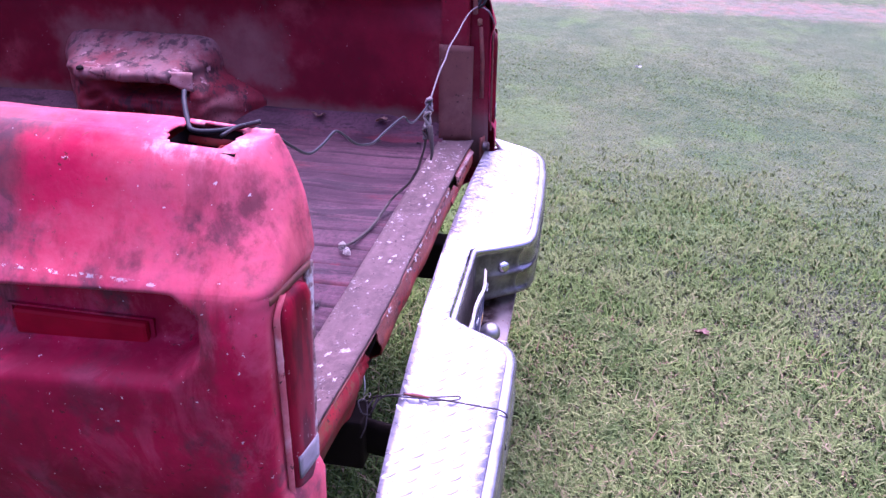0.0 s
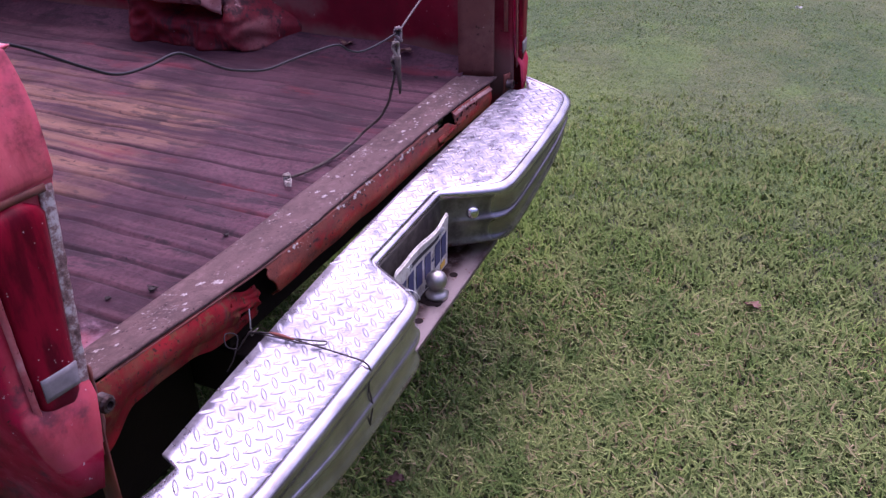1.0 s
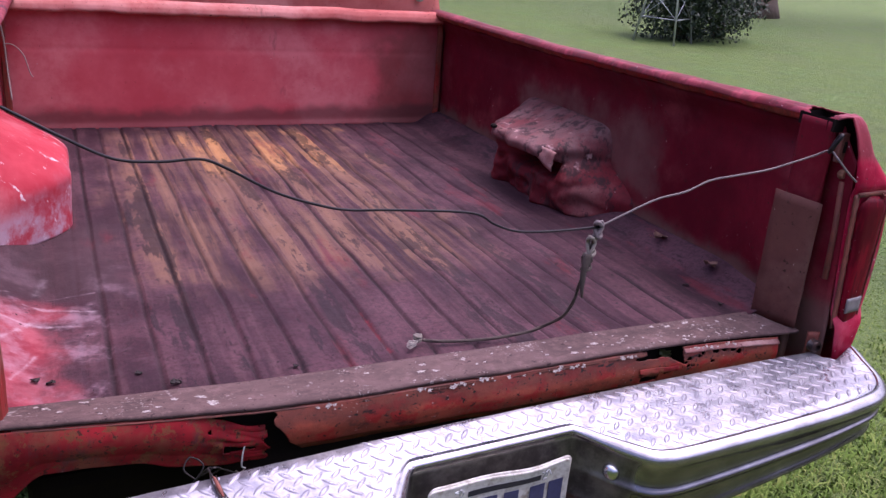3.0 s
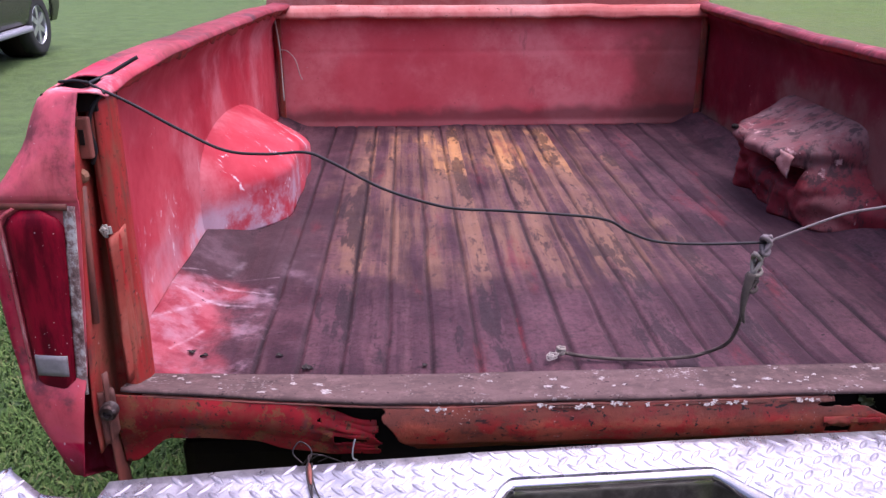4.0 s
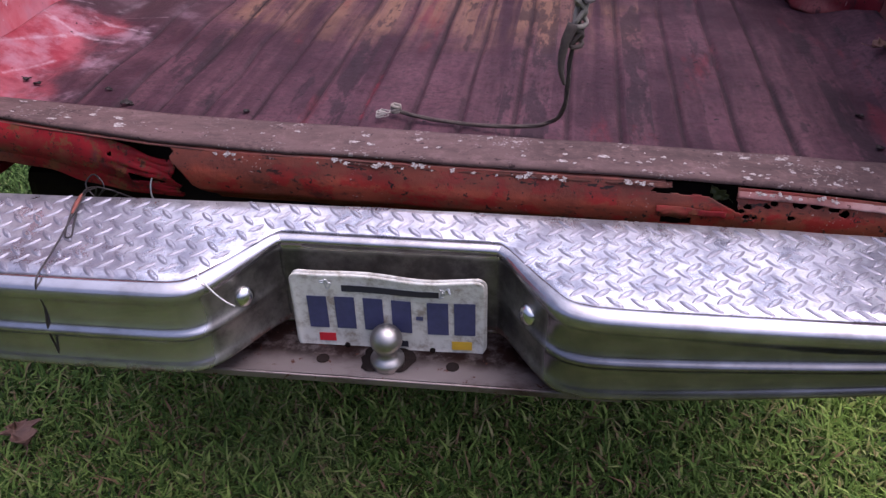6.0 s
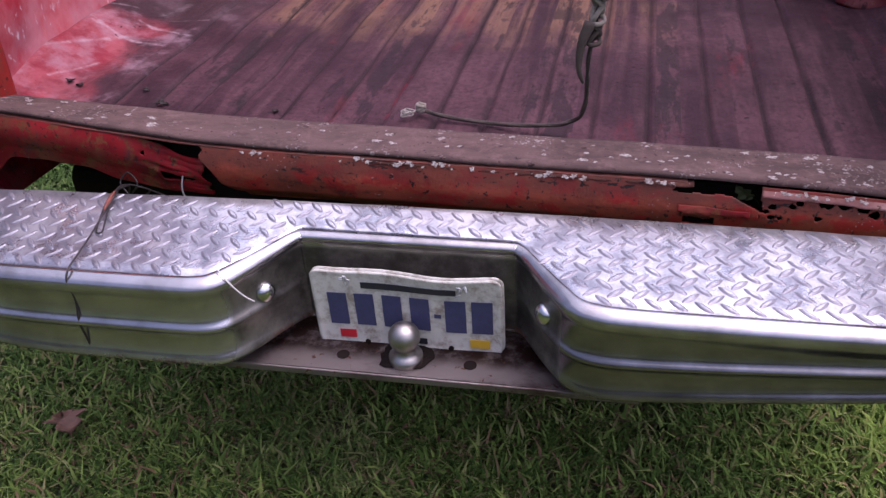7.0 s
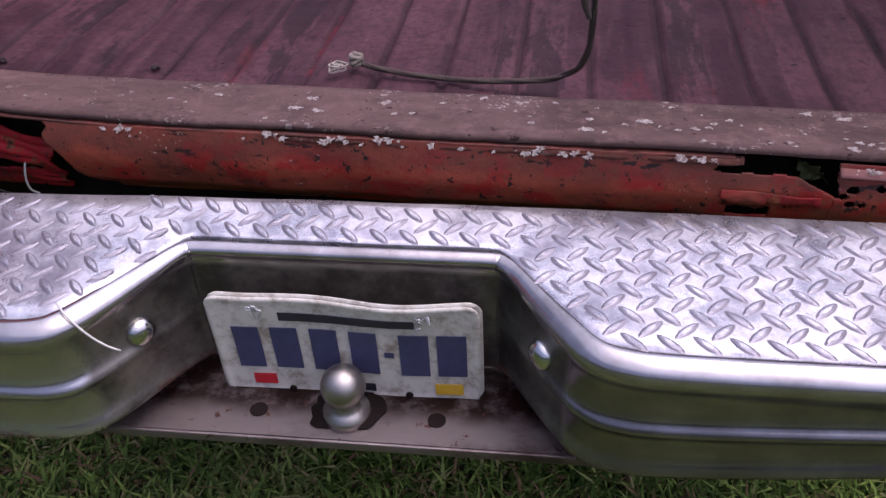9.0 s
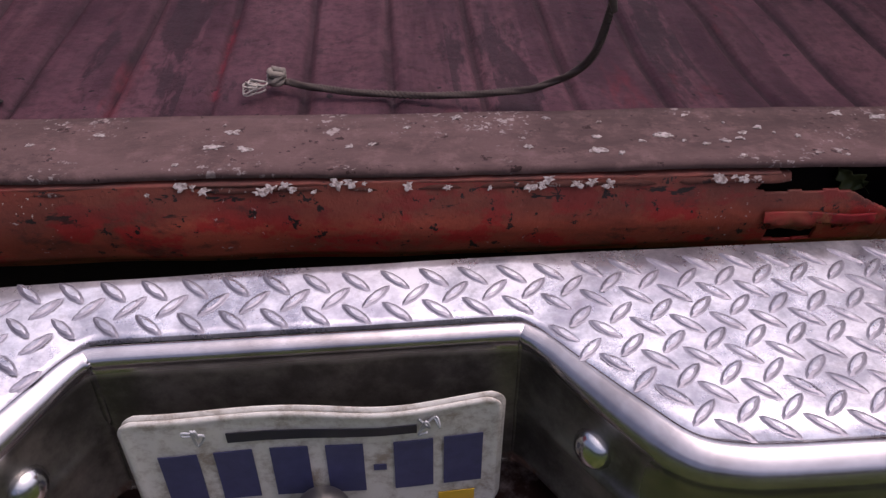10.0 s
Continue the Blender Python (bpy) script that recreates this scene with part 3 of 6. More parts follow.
lens_red.colour(lens_red.mix(lens_red.step(lens_red.noise(34, 6, 0.66, lens_red.coords(1, 1, 0.22)), 0.38, 0.62), (0.075, 0.002, 0.008), (0.19, 0.004, 0.016)))
lens_red.rough(lens_red.span(lens_red.noise(30, 5), 0.28, 0.6))
lens_red.b.inputs["Specular IOR Level"].default_value = 0.08
dots = lens_red.step(lens_red.cells(120), 0.14, 0.08)
own = lens_red.b.inputs["Base Color"].links[0].from_socket
lens_red.colour(lens_red.mix(lens_red.calc("MULTIPLY", dots, lens_red.step(lens_red.noise(16, 3), 0.54, 0.62)), own, (0.5, 0.42, 0.40)))
lens_clear = plain("cloudy_white_lens", (0.19, 0.170, 0.175), 0.4, vary=0.7, scale=45)

glass = Mat("cab_glass", 0.04)
glass.colour((0.62, 0.65, 0.70))
glass.b.inputs["Metallic"].default_value = 0.8
glass.b.inputs["Specular IOR Level"].default_value = 0.9

suv_paint = plain("dark_bronze_car_paint", (0.062, 0.060, 0.055), 0.25, 0.5, 0.15, 5)
alloy = plain("alloy_wheel_silver", (0.52, 0.53, 0.56), 0.3, 0.8)
trim_m = plain("grey_step_trim", (0.24, 0.24, 0.28), 0.5)
galv = plain("galvanised_steel", (0.46, 0.47, 0.48), 0.5, 0.5)
bark = Mat("tree_bark", 0.9)
bark.colour(bark.mix(bark.noise(9, 7, 0.7, bark.coords(1, 1, 0.25)), (0.05, 0.034, 0.025), (0.17, 0.12, 0.09))).bump(bark.noise(14, 6, 0.7, bark.coords(1, 1, 0.2)), 0.8, 0.03)


def foliage(name, a, b, c3):
    M = Mat(name, 0.6)
    M.colour(M.ramp(M.random(True), (0.0, a), (0.55, b), (1.0, c3)))
    M.b.inputs["Transmission Weight"].default_value = 0.0
    return M


leaves_m = foliage("tree_leaves", (0.018, 0.042, 0.010), (0.045, 0.085, 0.020), (0.10, 0.14, 0.035))
shrub_m = foliage("dark_shrub_leaves", (0.010, 0.020, 0.010), (0.022, 0.042, 0.018), (0.06, 0.085, 0.035))
blade_m = Mat("grass_blades", 0.8)
blade_m.b.inputs["Specular IOR Level"].default_value = 0.12
pick = blade_m.random(True)
green = blade_m.ramp(pick, (0.0, (0.021, 0.045, 0.008)), (0.45, (0.096, 0.158, 0.030)), (0.78, (0.205, 0.272, 0.064)), (0.85, (0.24, 0.235, 0.105)), (0.92, (0.21, 0.130, 0.075)), (1.0, (0.12, 0.062, 0.040)))
dry = blade_m.ramp(pick, (0.0, (0.130, 0.172, 0.050)), (0.5, (0.185, 0.228, 0.072)), (0.85, (0.235, 0.262, 0.100)), (1.0, (0.30, 0.27, 0.14)))
patch_f = blade_m.calc("ADD", blade_m.calc("MULTIPLY", blade_m.noise(0.45, 6, 0.62), 0.5), blade_m.calc("MULTIPLY", blade_m.noise(2.6, 7, 0.66), 0.5))
worn_lawn = box_mask(blade_m, (-0.4, -9.0, None), (14.0, 2.6, None), 0.6)
clump = blade_m.calc("MULTIPLY", blade_m.step(blade_m.noise(6.5, 6, 0.70, blade_m.coords(1, 1, 1, (2, 6, 1))), 0.47, 0.60), 0.75)
dry = blade_m.mix(clump, dry, (0.062, 0.112, 0.026))
green = blade_m.mix(blade_m.calc("MULTIPLY", clump, 0.5), green, (0.045, 0.090, 0.018))
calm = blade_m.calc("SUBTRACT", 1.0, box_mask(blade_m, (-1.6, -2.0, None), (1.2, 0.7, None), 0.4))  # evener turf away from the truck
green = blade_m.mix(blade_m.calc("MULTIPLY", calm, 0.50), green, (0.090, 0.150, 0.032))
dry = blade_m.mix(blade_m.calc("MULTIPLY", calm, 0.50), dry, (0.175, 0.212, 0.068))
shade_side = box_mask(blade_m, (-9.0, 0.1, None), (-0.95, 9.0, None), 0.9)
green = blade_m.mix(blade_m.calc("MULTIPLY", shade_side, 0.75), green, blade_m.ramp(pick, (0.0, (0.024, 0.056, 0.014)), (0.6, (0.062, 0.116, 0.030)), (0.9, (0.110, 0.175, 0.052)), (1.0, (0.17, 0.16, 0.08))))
rich = box_mask(blade_m, (0.9, 0.1, None), (3.6, 6.5, None), 0.9)
green = blade_m.mix(blade_m.calc("MULTIPLY", rich, 0.8), green, blade_m.ramp(pick, (0.0, (0.090, 0.150, 0.022)), (0.6, (0.150, 0.235, 0.040)), (1.0, (0.24, 0.29, 0.075))))
worn_lawn = blade_m.calc("MULTIPLY", worn_lawn, blade_m.calc("SUBTRACT", 1.0, blade_m.calc("MULTIPLY", rich, 0.8)))
blade_m.colour(blade_m.mix(blade_m.calc("MULTIPLY", worn_lawn, blade_m.calc("MULTIPLY", blade_m.step(patch_f, 0.46, 0.58), 0.62)), green, dry))

lawn_m = Mat("mown_lawn", 0.9)
big = lawn_m.noise(0.45, 6, 0.62)
mid = lawn_m.noise(2.6, 7, 0.66)
fine = lawn_m.noise(70, 7, 0.74)
c = lawn_m.mix(lawn_m.step(fine, 0.34, 0.66), (0.030, 0.064, 0.012), (0.082, 0.142, 0.032))
straw = lawn_m.mix(lawn_m.step(fine, 0.35, 0.68), (0.078, 0.092, 0.030), (0.225, 0.246, 0.092))
open_lawn = box_mask(lawn_m, (-1.0, -9.0, None), (14.0, 2.6, None), 0.6)
c = lawn_m.mix(lawn_m.calc("MULTIPLY", open_lawn, lawn_m.step(lawn_m.calc("ADD", lawn_m.calc("MULTIPLY", big, 0.5), lawn_m.calc("MULTIPLY", mid, 0.5)), 0.44, 0.60)), c, lawn_m.mix(0.65, c, straw))
far_green = box_mask(lawn_m, (-60.0, 2.0, None), (60.0, 60.0, None), 1.2)
c = lawn_m.mix(lawn_m.calc("MULTIPLY", far_green, 0.92), c, lawn_m.mix(lawn_m.step(fine, 0.3, 0.7), (0.055, 0.105, 0.008), (0.135, 0.192, 0.022)))
lush = lawn_m.step(lawn_m.noise(0.9, 7, 0.68, lawn_m.coords(1, 1.6, 1, (4, 7, 0))), 0.51, 0.62)
c = lawn_m.mix(lawn_m.calc("MULTIPLY", lush, 0.75), c, lawn_m.mix(lawn_m.step(fine, 0.34, 0.66), (0.050, 0.112, 0.012), (0.140, 0.235, 0.036)))
tired = lawn_m.step(lawn_m.noise(0.35, 9, 0.74, lawn_m.coords(1, 1, 1, (9, 2, 0))), 0.44, 0.60)
c = lawn_m.mix(lawn_m.calc("MULTIPLY", tired, 0.38), c, lawn_m.mix(lawn_m.step(fine, 0.3, 0.7), (0.062, 0.085, 0.022), (0.150, 0.165, 0.058)))
tufty = lawn_m.step(lawn_m.noise(4.5, 9, 0.78), 0.42, 0.66)
c = lawn_m.mix(lawn_m.calc("MULTIPLY", tufty, 0.45), c, (0.035, 0.075, 0.013))
shady = box_mask(lawn_m, (-60.0, 0.8, None), (-0.9, 60.0, None), 1.6)  # greener lawn towards the parked car
c = lawn_m.mix(lawn_m.calc("MULTIPLY", shady, 0.7), c, lawn_m.mix(lawn_m.step(lawn_m.noise(3.5, 9, 0.76), 0.36, 0.64), (0.034, 0.076, 0.016), (0.090, 0.150, 0.036)))
dirt = box_mask(lawn_m, (8.3, -30.0, None), (9.4, 3.6, None), 0.5)
c = lawn_m.mix(lawn_m.calc("MULTIPLY", dirt, 0.55), c, lawn_m.mix(lawn_m.step(lawn_m.noise(5, 6), 0.45, 0.6), (0.24, 0.18, 0.14), (0.34, 0.16, 0.13)))
c = lawn_m.mix(lawn_m.calc("MULTIPLY", lawn_m.step(lawn_m.noise(6.5, 6, 0.70, lawn_m.coords(1, 1, 1, (2, 6, 1))), 0.47, 0.62), 0.45), c, (0.060, 0.105, 0.024))
thatch_shade = box_mask(lawn_m, (-1.5, -1.9, None), (1.7, 0.6, None), 0.9)  # brown thatch, and shade between the blades near the truck put into colour
c = lawn_m.mix(lawn_m.calc("MULTIPLY", thatch_shade, 0.8), c, lawn_m.mix(lawn_m.step(lawn_m.noise(9, 7, 0.7), 0.40, 0.62), (0.024, 0.034, 0.009), (0.075, 0.050, 0.026)))
verge = box_mask(lawn_m, (0.9, 0.1, None), (3.6, 6.5, None), 0.9)  # lush strip beside the truck
c = lawn_m.mix(lawn_m.calc("MULTIPLY", verge, lawn_m.span(lawn_m.noise(2.2, 6, 0.66), 0.35, 0.95)), c, lawn_m.mix(lawn_m.step(fine, 0.3, 0.7), (0.070, 0.125, 0.016), (0.165, 0.235, 0.042)))
lawn_m.colour(c).bump(fine, 0.9, 0.03).bump(lawn_m.noise(14, 6), 0.6, 0.05)

# ---- mesh helpers ----


def finish(ob, smooth=True, thick=0.0, bevel=0.0):
    if smooth:
        for p in ob.data.polygons:
            p.use_smooth = True
    if thick:
        mod = ob.modifiers.new("thickness", "SOLIDIFY")
        mod.thickness, mod.offset = thick, -1.0
    if bevel:
        mod = ob.modifiers.new("edge", "BEVEL")
        mod.width, mod.segments, mod.limit_method = bevel, 2, "ANGLE"
    return ob


def part(name, bm, material, parent=None, label="", smooth=False, thick=0.0, bevel=0.0):
    """Links a bmesh as one mesh object under a thing or a part."""
    me = bpy.data.meshes.new(name)
    bm.normal_update()
    bm.to_mesh(me)
    bm.free()
    for m in material if isinstance(material, (list, tuple)) else (material,):
        me.materials.append(m.m)
    ob = new(name, me)
    if parent is not None:
        ob.parent = parent
    if label:
        tagged(ob, label)
    return finish(ob, smooth, thick, bevel)


def thing(name, label, category, group="", at=(0, 0, 0)):
    e = new(name)
    e.empty_display_size = 0.2
    e.location = at
    bpy.context.view_layer.update()
    return tagged(e, label, category, group)


def sheet(fn, nu, nv, bm=None, skip=None):
    """A grid of nu x nv faces through fn(u, v), u and v from 0 to 1."""
    bm = bm or bmesh.new()
    vs = [[bm.verts.new(fn(i / nu, j / nv)) for j in range(nv + 1)] for i in range(nu + 1)]
    for i in range(nu):
        for j in range(nv):
            if skip and skip((i + 0.5) / nu, (j + 0.5) / nv):
                continue
            bm.faces.new((vs[i][j], vs[i + 1][j], vs[i + 1][j + 1], vs[i][j + 1]))
    return bm


def box(lo, hi, bm=None, m=None):
    bm = bm or bmesh.new()
    vs = [bm.verts.new((m @ Vector(p)) if m else p) for p in ((x, y, z) for x in (lo[0], hi[0]) for y in (lo[1], hi[1]) for z in (lo[2], hi[2]))]
    for f in ((0, 1, 3, 2), (4, 6, 7, 5), (0, 4, 5, 1), (2, 3, 7, 6), (0, 2, 6, 4), (1, 5, 7, 3)):
        bm.faces.new([vs[k] for k in f])
    return bm


def lathe(profile, n=24, m=None, bm=None, closed=True):
    """Turns (radius, height) pairs round z."""
    bm = bm or bmesh.new()
    m = m or Matrix()
    rings = [[bm.verts.new(m @ Vector((r * math.cos(2 * math.pi * k / n), r * math.sin(2 * math.pi * k / n), z))) for k in range(n)] for r, z in profile]
    for a, b in zip(rings, rings[1:]):
        for k in range(n):
            bm.faces.new((a[k], a[(k + 1) % n], b[(k + 1) % n], b[k]))
    if closed:
        bm.faces.new(rings[0][::-1]), bm.faces.new(rings[-1])
    return bm


def tube(points, r, n=8, bm=None, taper=None):
    """A round tube through points."""
    bm = bm or bmesh.new()
    pts = [Vector(p) for p in points]
    rings = []
    up = Vector((0.13, 0.21, 0.97))
    for i, p in enumerate(pts):
        d = (pts[min(i + 1, len(pts) - 1)] - pts[max(i - 1, 0)]).normalized()
        a = d.cross(up)
        a = a.normalized() if a.length > 1e-4 else d.orthogonal().normalized()
        b = d.cross(a)
        rr = taper(i / (len(pts) - 1)) * r if taper else r
        rings.append([bm.verts.new(p + rr * (math.cos(2 * math.pi * k / n) * a + math.sin(2 * math.pi * k / n) * b)) for k in range(n)])
    for a, b in zip(rings, rings[1:]):
        for k in range(n):
            bm.faces.new((a[k], a[(k + 1) % n], b[(k + 1) % n], b[k]))
    bm.faces.new(rings[0][::-1]), bm.faces.new(rings[-1])
    return bm


def smooth_path(points, per=8):
    """A Catmull-Rom path through points."""
    p = [Vector(q) for q in points]
    p = [2 * p[0] - p[1]] + p + [2 * p[-1] - p[-2]]
    out = []
    for i in range(1, len(p) - 2):
        for k in range(per):
            t = k / per
            out.append(0.5 * ((2 * p[i]) + (p[i + 1] - p[i - 1]) * t + (2 * p[i - 1] - 5 * p[i] + 4 * p[i + 1] - p[i + 2]) * t**2 + (3 * p[i] - p[i - 1] - 3 * p[i + 1] + p[i + 2]) * t**3))
    return out + [p[-2]]


def lerp_table(x, table):
    """Straight-line reading of a short table of (x, y)."""
    if x <= table[0][0]:
        return table[0][1]
    for (a, fa), (b, fb) in zip(table, table[1:]):
        if x <= b:
            return fa + (fb - fa) * (x - a) / (b - a)
    return table[-1][1]


def ease(x, lo, hi):
    t = min(1.0, max(0.0, (x - lo) / (hi - lo)))
    return t * t * (3 - 2 * t)


def wob(x, y, z, s=1.0):
    return noise.noise(Vector((x * s, y * s, z * s)))


# ---- ground ----
def ground_z(x, y):
    r = math.hypot(x, y)
    return 0.02 * wob(x, y, 0, 0.4) + 0.15 * ease(r, 6, 30) * wob(x, y, 3, 0.08) - 0.04 * ease(x, 1.5, 4) * (1 - ease(x, 12, 20)) - 0.02


def ground():
    bm = bmesh.new()
    n, m = 110, 96
    radii = [0.0] + [0.25 * (1.075**k - 1) / 0.075 for k in range(1, n)]
    radii = [r for r in radii if r < 700] + [900.0, 2500.0]
    centre = bm.verts.new((0, 0, ground_z(0, 0)))
    last = None
    for r in radii[1:]:
        ring = []
        for k in range(m):
            x, y = r * math.cos(2 * math.pi * k / m), r * math.sin(2 * math.pi * k / m)
            ring.append(bm.verts.new((x, y, ground_z(x, y) if r < 60 else -0.02)))
        for k in range(m):
            if last is None:
                bm.faces.new((centre, ring[k], ring[(k + 1) % m]))
            else:
                bm.faces.new((last[k], ring[k], ring[(k + 1) % m], last[(k + 1) % m]))
        last = ring
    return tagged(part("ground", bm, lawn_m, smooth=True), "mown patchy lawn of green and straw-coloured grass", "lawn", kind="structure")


ground()


def grass(name, count, centre, r0, r1, size, seed, tufts=0.3, broad=1.0):
    """Blades as narrow three-sided leaves, bent outwards, joined into one mesh; the ring's edges thin out."""
    rng = np.random.default_rng(seed)
    r = np.sqrt(rng.uniform(r0**2, r1**2, count)) + rng.normal(0, 0.16 * (r1 - r0), count)
    th = rng.uniform(0, 2 * np.pi, count)
    x, y = centre[0] + r * np.cos(th), centre[1] + r * np.sin(th)
    # tufts: pull blades towards random centres
    nt = count // 26
    tx, ty = x[:nt], y[:nt]
    k = rng.integers(0, nt, count)
    near = rng.random(count) < tufts
    x = np.where(near, tx[k] + rng.normal(0, 0.03, count), x)
    y = np.where(near, ty[k] + rng.normal(0, 0.03, count), y)
    h = size * rng.uniform(0.45, 1.3, count) * np.where(near, 1.15, 0.8)
    a = rng.uniform(0, 2 * np.pi, count)
    lean = rng.uniform(0.3, 1.5, count) * h
    w = broad * rng.uniform(0.0020, 0.0048, count) * (1 + 0.14 * r0)
    z = np.array([ground_z(float(px), float(py)) for px, py in zip(x, y)])
    dx, dy = np.cos(a), np.sin(a)
    base = np.stack([x, y, z - 0.004], 1)
    side = np.stack([-dy * w, dx * w, 0 * w], 1)
    mid_p = base + np.stack([dx * lean * 0.35, dy * lean * 0.35, h * 0.62], 1)
    tip = base + np.stack([dx * lean, dy * lean, h * rng.uniform(0.75, 1.0, count)], 1)
    co = np.stack([base - side, base + side, mid_p + side * 0.85, mid_p - side * 0.85, tip], 1).reshape(-1, 3)
    me = bpy.data.meshes.new(name)
    me.vertices.add(len(co))
    me.vertices.foreach_set("co", co.astype(np.float32).ravel())
    idx = np.arange(count) * 5
    loops = np.stack([idx, idx + 1, idx + 2, idx + 3, idx + 3, idx + 2, idx + 4], 1).ravel()
    me.loops.add(len(loops))
    me.loops.foreach_set("vertex_index", loops.astype(np.int32))
    starts = np.stack([np.arange(count) * 7, np.arange(count) * 7 + 4], 1).ravel()
    me.polygons.add(count * 2)
    me.polygons.foreach_set("loop_start", starts.astype(np.int32))
    me.update(calc_edges=True)
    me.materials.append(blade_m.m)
    ob = new(name, me)
    return tagged(ob, "short uneven green grass with straw-coloured blades", "grass", kind="stuff")


grass("grass", 95000, (0.1, -0.35), 0.0, 1.35, 0.036, 6, 0.6, 0.90)
grass("grass", 190000, (0.4, -0.5), 0.0, 2.4, 0.026, 3, 0.5, 0.90)
grass("grass", 260000, (0.5, -0.3), 1.9, 5.6, 0.014, 4, 0.1)
grass("grass", 130000, (-2.6, 1.5), 0.0, 2.1, 0.026, 8, 0.45, 1.15)

# ---- the pickup truck ----
truck = thing("pickup_truck", "faded red rusty pickup truck without tailgate on a lawn", "pickup truck")

CX = 0.016  # middle of the bed
FRONT = 2.29



def floor_z(x, y):
    """Ribbed steel: narrow rounded grooves between wide flats, a little dished."""
    g = min(abs(x - c - 0.0045 * wob(c * 3, y, 4, 4.0)) for c in GROOVES)
    deep = 0.0062 * (1 - ease(g, 0.002, 0.008))
    half = 0.0015 * (1 - ease(abs(g - 0.046), 0.0, 0.008))
    z = 0.796 - deep - half + 0.004 * wob(x, y, 2, 2.5) + 0.0080 * wob(x * 1.6, y, 5, 5.0)
    return z + 0.05 * ease(abs(x - CX), 0.76, 0.90)


def deck_point(u, v):
    x, y = CX + (2 * u - 1) * 0.885, 0.135 + (FRONT + 0.01 - 0.135) * v
    return x, y, floor_z(x, y)


part("bed_floor", sheet(deck_point, 440, 90), deck, truck, "brown rusted ribbed steel bed floor with ochre streaks", True, 0.004)


def rail_z(side, y):
    if side < 0:
        return lerp_table(y, ((0.0, 1.352), (0.2, 1.361), (0.45, 1.364), (0.9, 1.350), (1.7, 1.325), (2.3, 1.292)))
    return lerp_table(y, ((0.0, 1.300), (0.4, 1.292), (1.3, 1.277), (2.3, 1.285)))


def side_z(side, y):
    """Height of the lower creases' datum, straighter than the rail top."""
    return lerp_table(y, ((0.0, 1.352), (0.5, 1.325), (1.0, 1.305), (2.3, 1.272))) if side < 0 else rail_z(side, y)


# outer skin of a bedside: (distance from the truck's middle, height below the rail top, rear edge y)
PROFILE = (
    (0.838, -0.014, 0.070), (0.839, -0.009, 0.06), (0.843, -0.003, 0.048), (0.853, 0.0, 0.04), (0.868, 0.001, 0.036), (0.888, 0.0, 0.036),
    (0.903, -0.004, 0.034), (0.918, -0.018, 0.026), (0.93, -0.04, 0.016), (0.9426, -0.07, 0.006), (0.9597, -0.1, 0.001), (0.9758, -0.125, -0.002),
    (0.9848, -0.136, -0.003), (0.9903, -0.143, -0.003), (0.993, -0.147, -0.002), (0.9944, -0.15, -0.001), (0.9957, -0.153, 0.001), (0.997, -0.158, 0.002),
    (0.999, -0.17, 0.004), (1.002, -0.188, 0.005), (1.004, -0.205, 0.005), (1.006, -0.23, 0.005), (1.008, -0.255, 0.005), (1.009, -0.275, 0.005),
    (1.01, -0.3, 0.005), (1.009, -0.34, 0.005), (1.005, -0.4, 0.004), (0.999, -0.45, 0.003), (0.994, -0.464, -0.006), (0.989, -0.48, -0.014),
    (0.977, -0.53, -0.016), (0.9607, -0.58, -0.014), (0.9428, -0.64, -0.01), (0.9268, -0.7, 0.1), (0.9188, -0.76, 0.16),
)
YS = [2.34, 2.1, 1.9, 1.8, 1.72, 1.66, 1.60, 1.54, 1.48, 1.42, 1.34, 1.26, 1.18, 1.10, 1.02, 0.94, 0.88, 0.82, 0.76, 0.70, 0.6, 0.5, 0.42, 0.36, 0.31, 0.27, 0.23, 0.19, 0.165] + [0.158 - 0.0055 * k for k in range(19)]


def fine_profile():
    """The profile with extra rows on the rail top and round the sunk band."""
    out = []
    for a, b in zip(PROFILE, PROFILE[1:]):
        n = 4 if a[0] >= 0.843 and a[1] > -0.004 else (3 if -0.30 <= a[1] < -0.13 else (2 if a[1] > -0.13 else 1))
        out += [tuple(p + (q - p) * k / n for p, q in zip(a, b)) for k in range(n)]
    return out + [PROFILE[-1]]



def recess(y, drop):
    """The sunk band with the marker lamp in the side panel."""
    round_end = 0.035 * ease(abs(drop - 0.205), 0.02, 0.06)
    return 0.074 * ease(y, 0.080 + round_end, 0.112 + round_end) * ease(drop, 0.147, 0.156) * (1 - ease(drop, 0.250, 0.278))


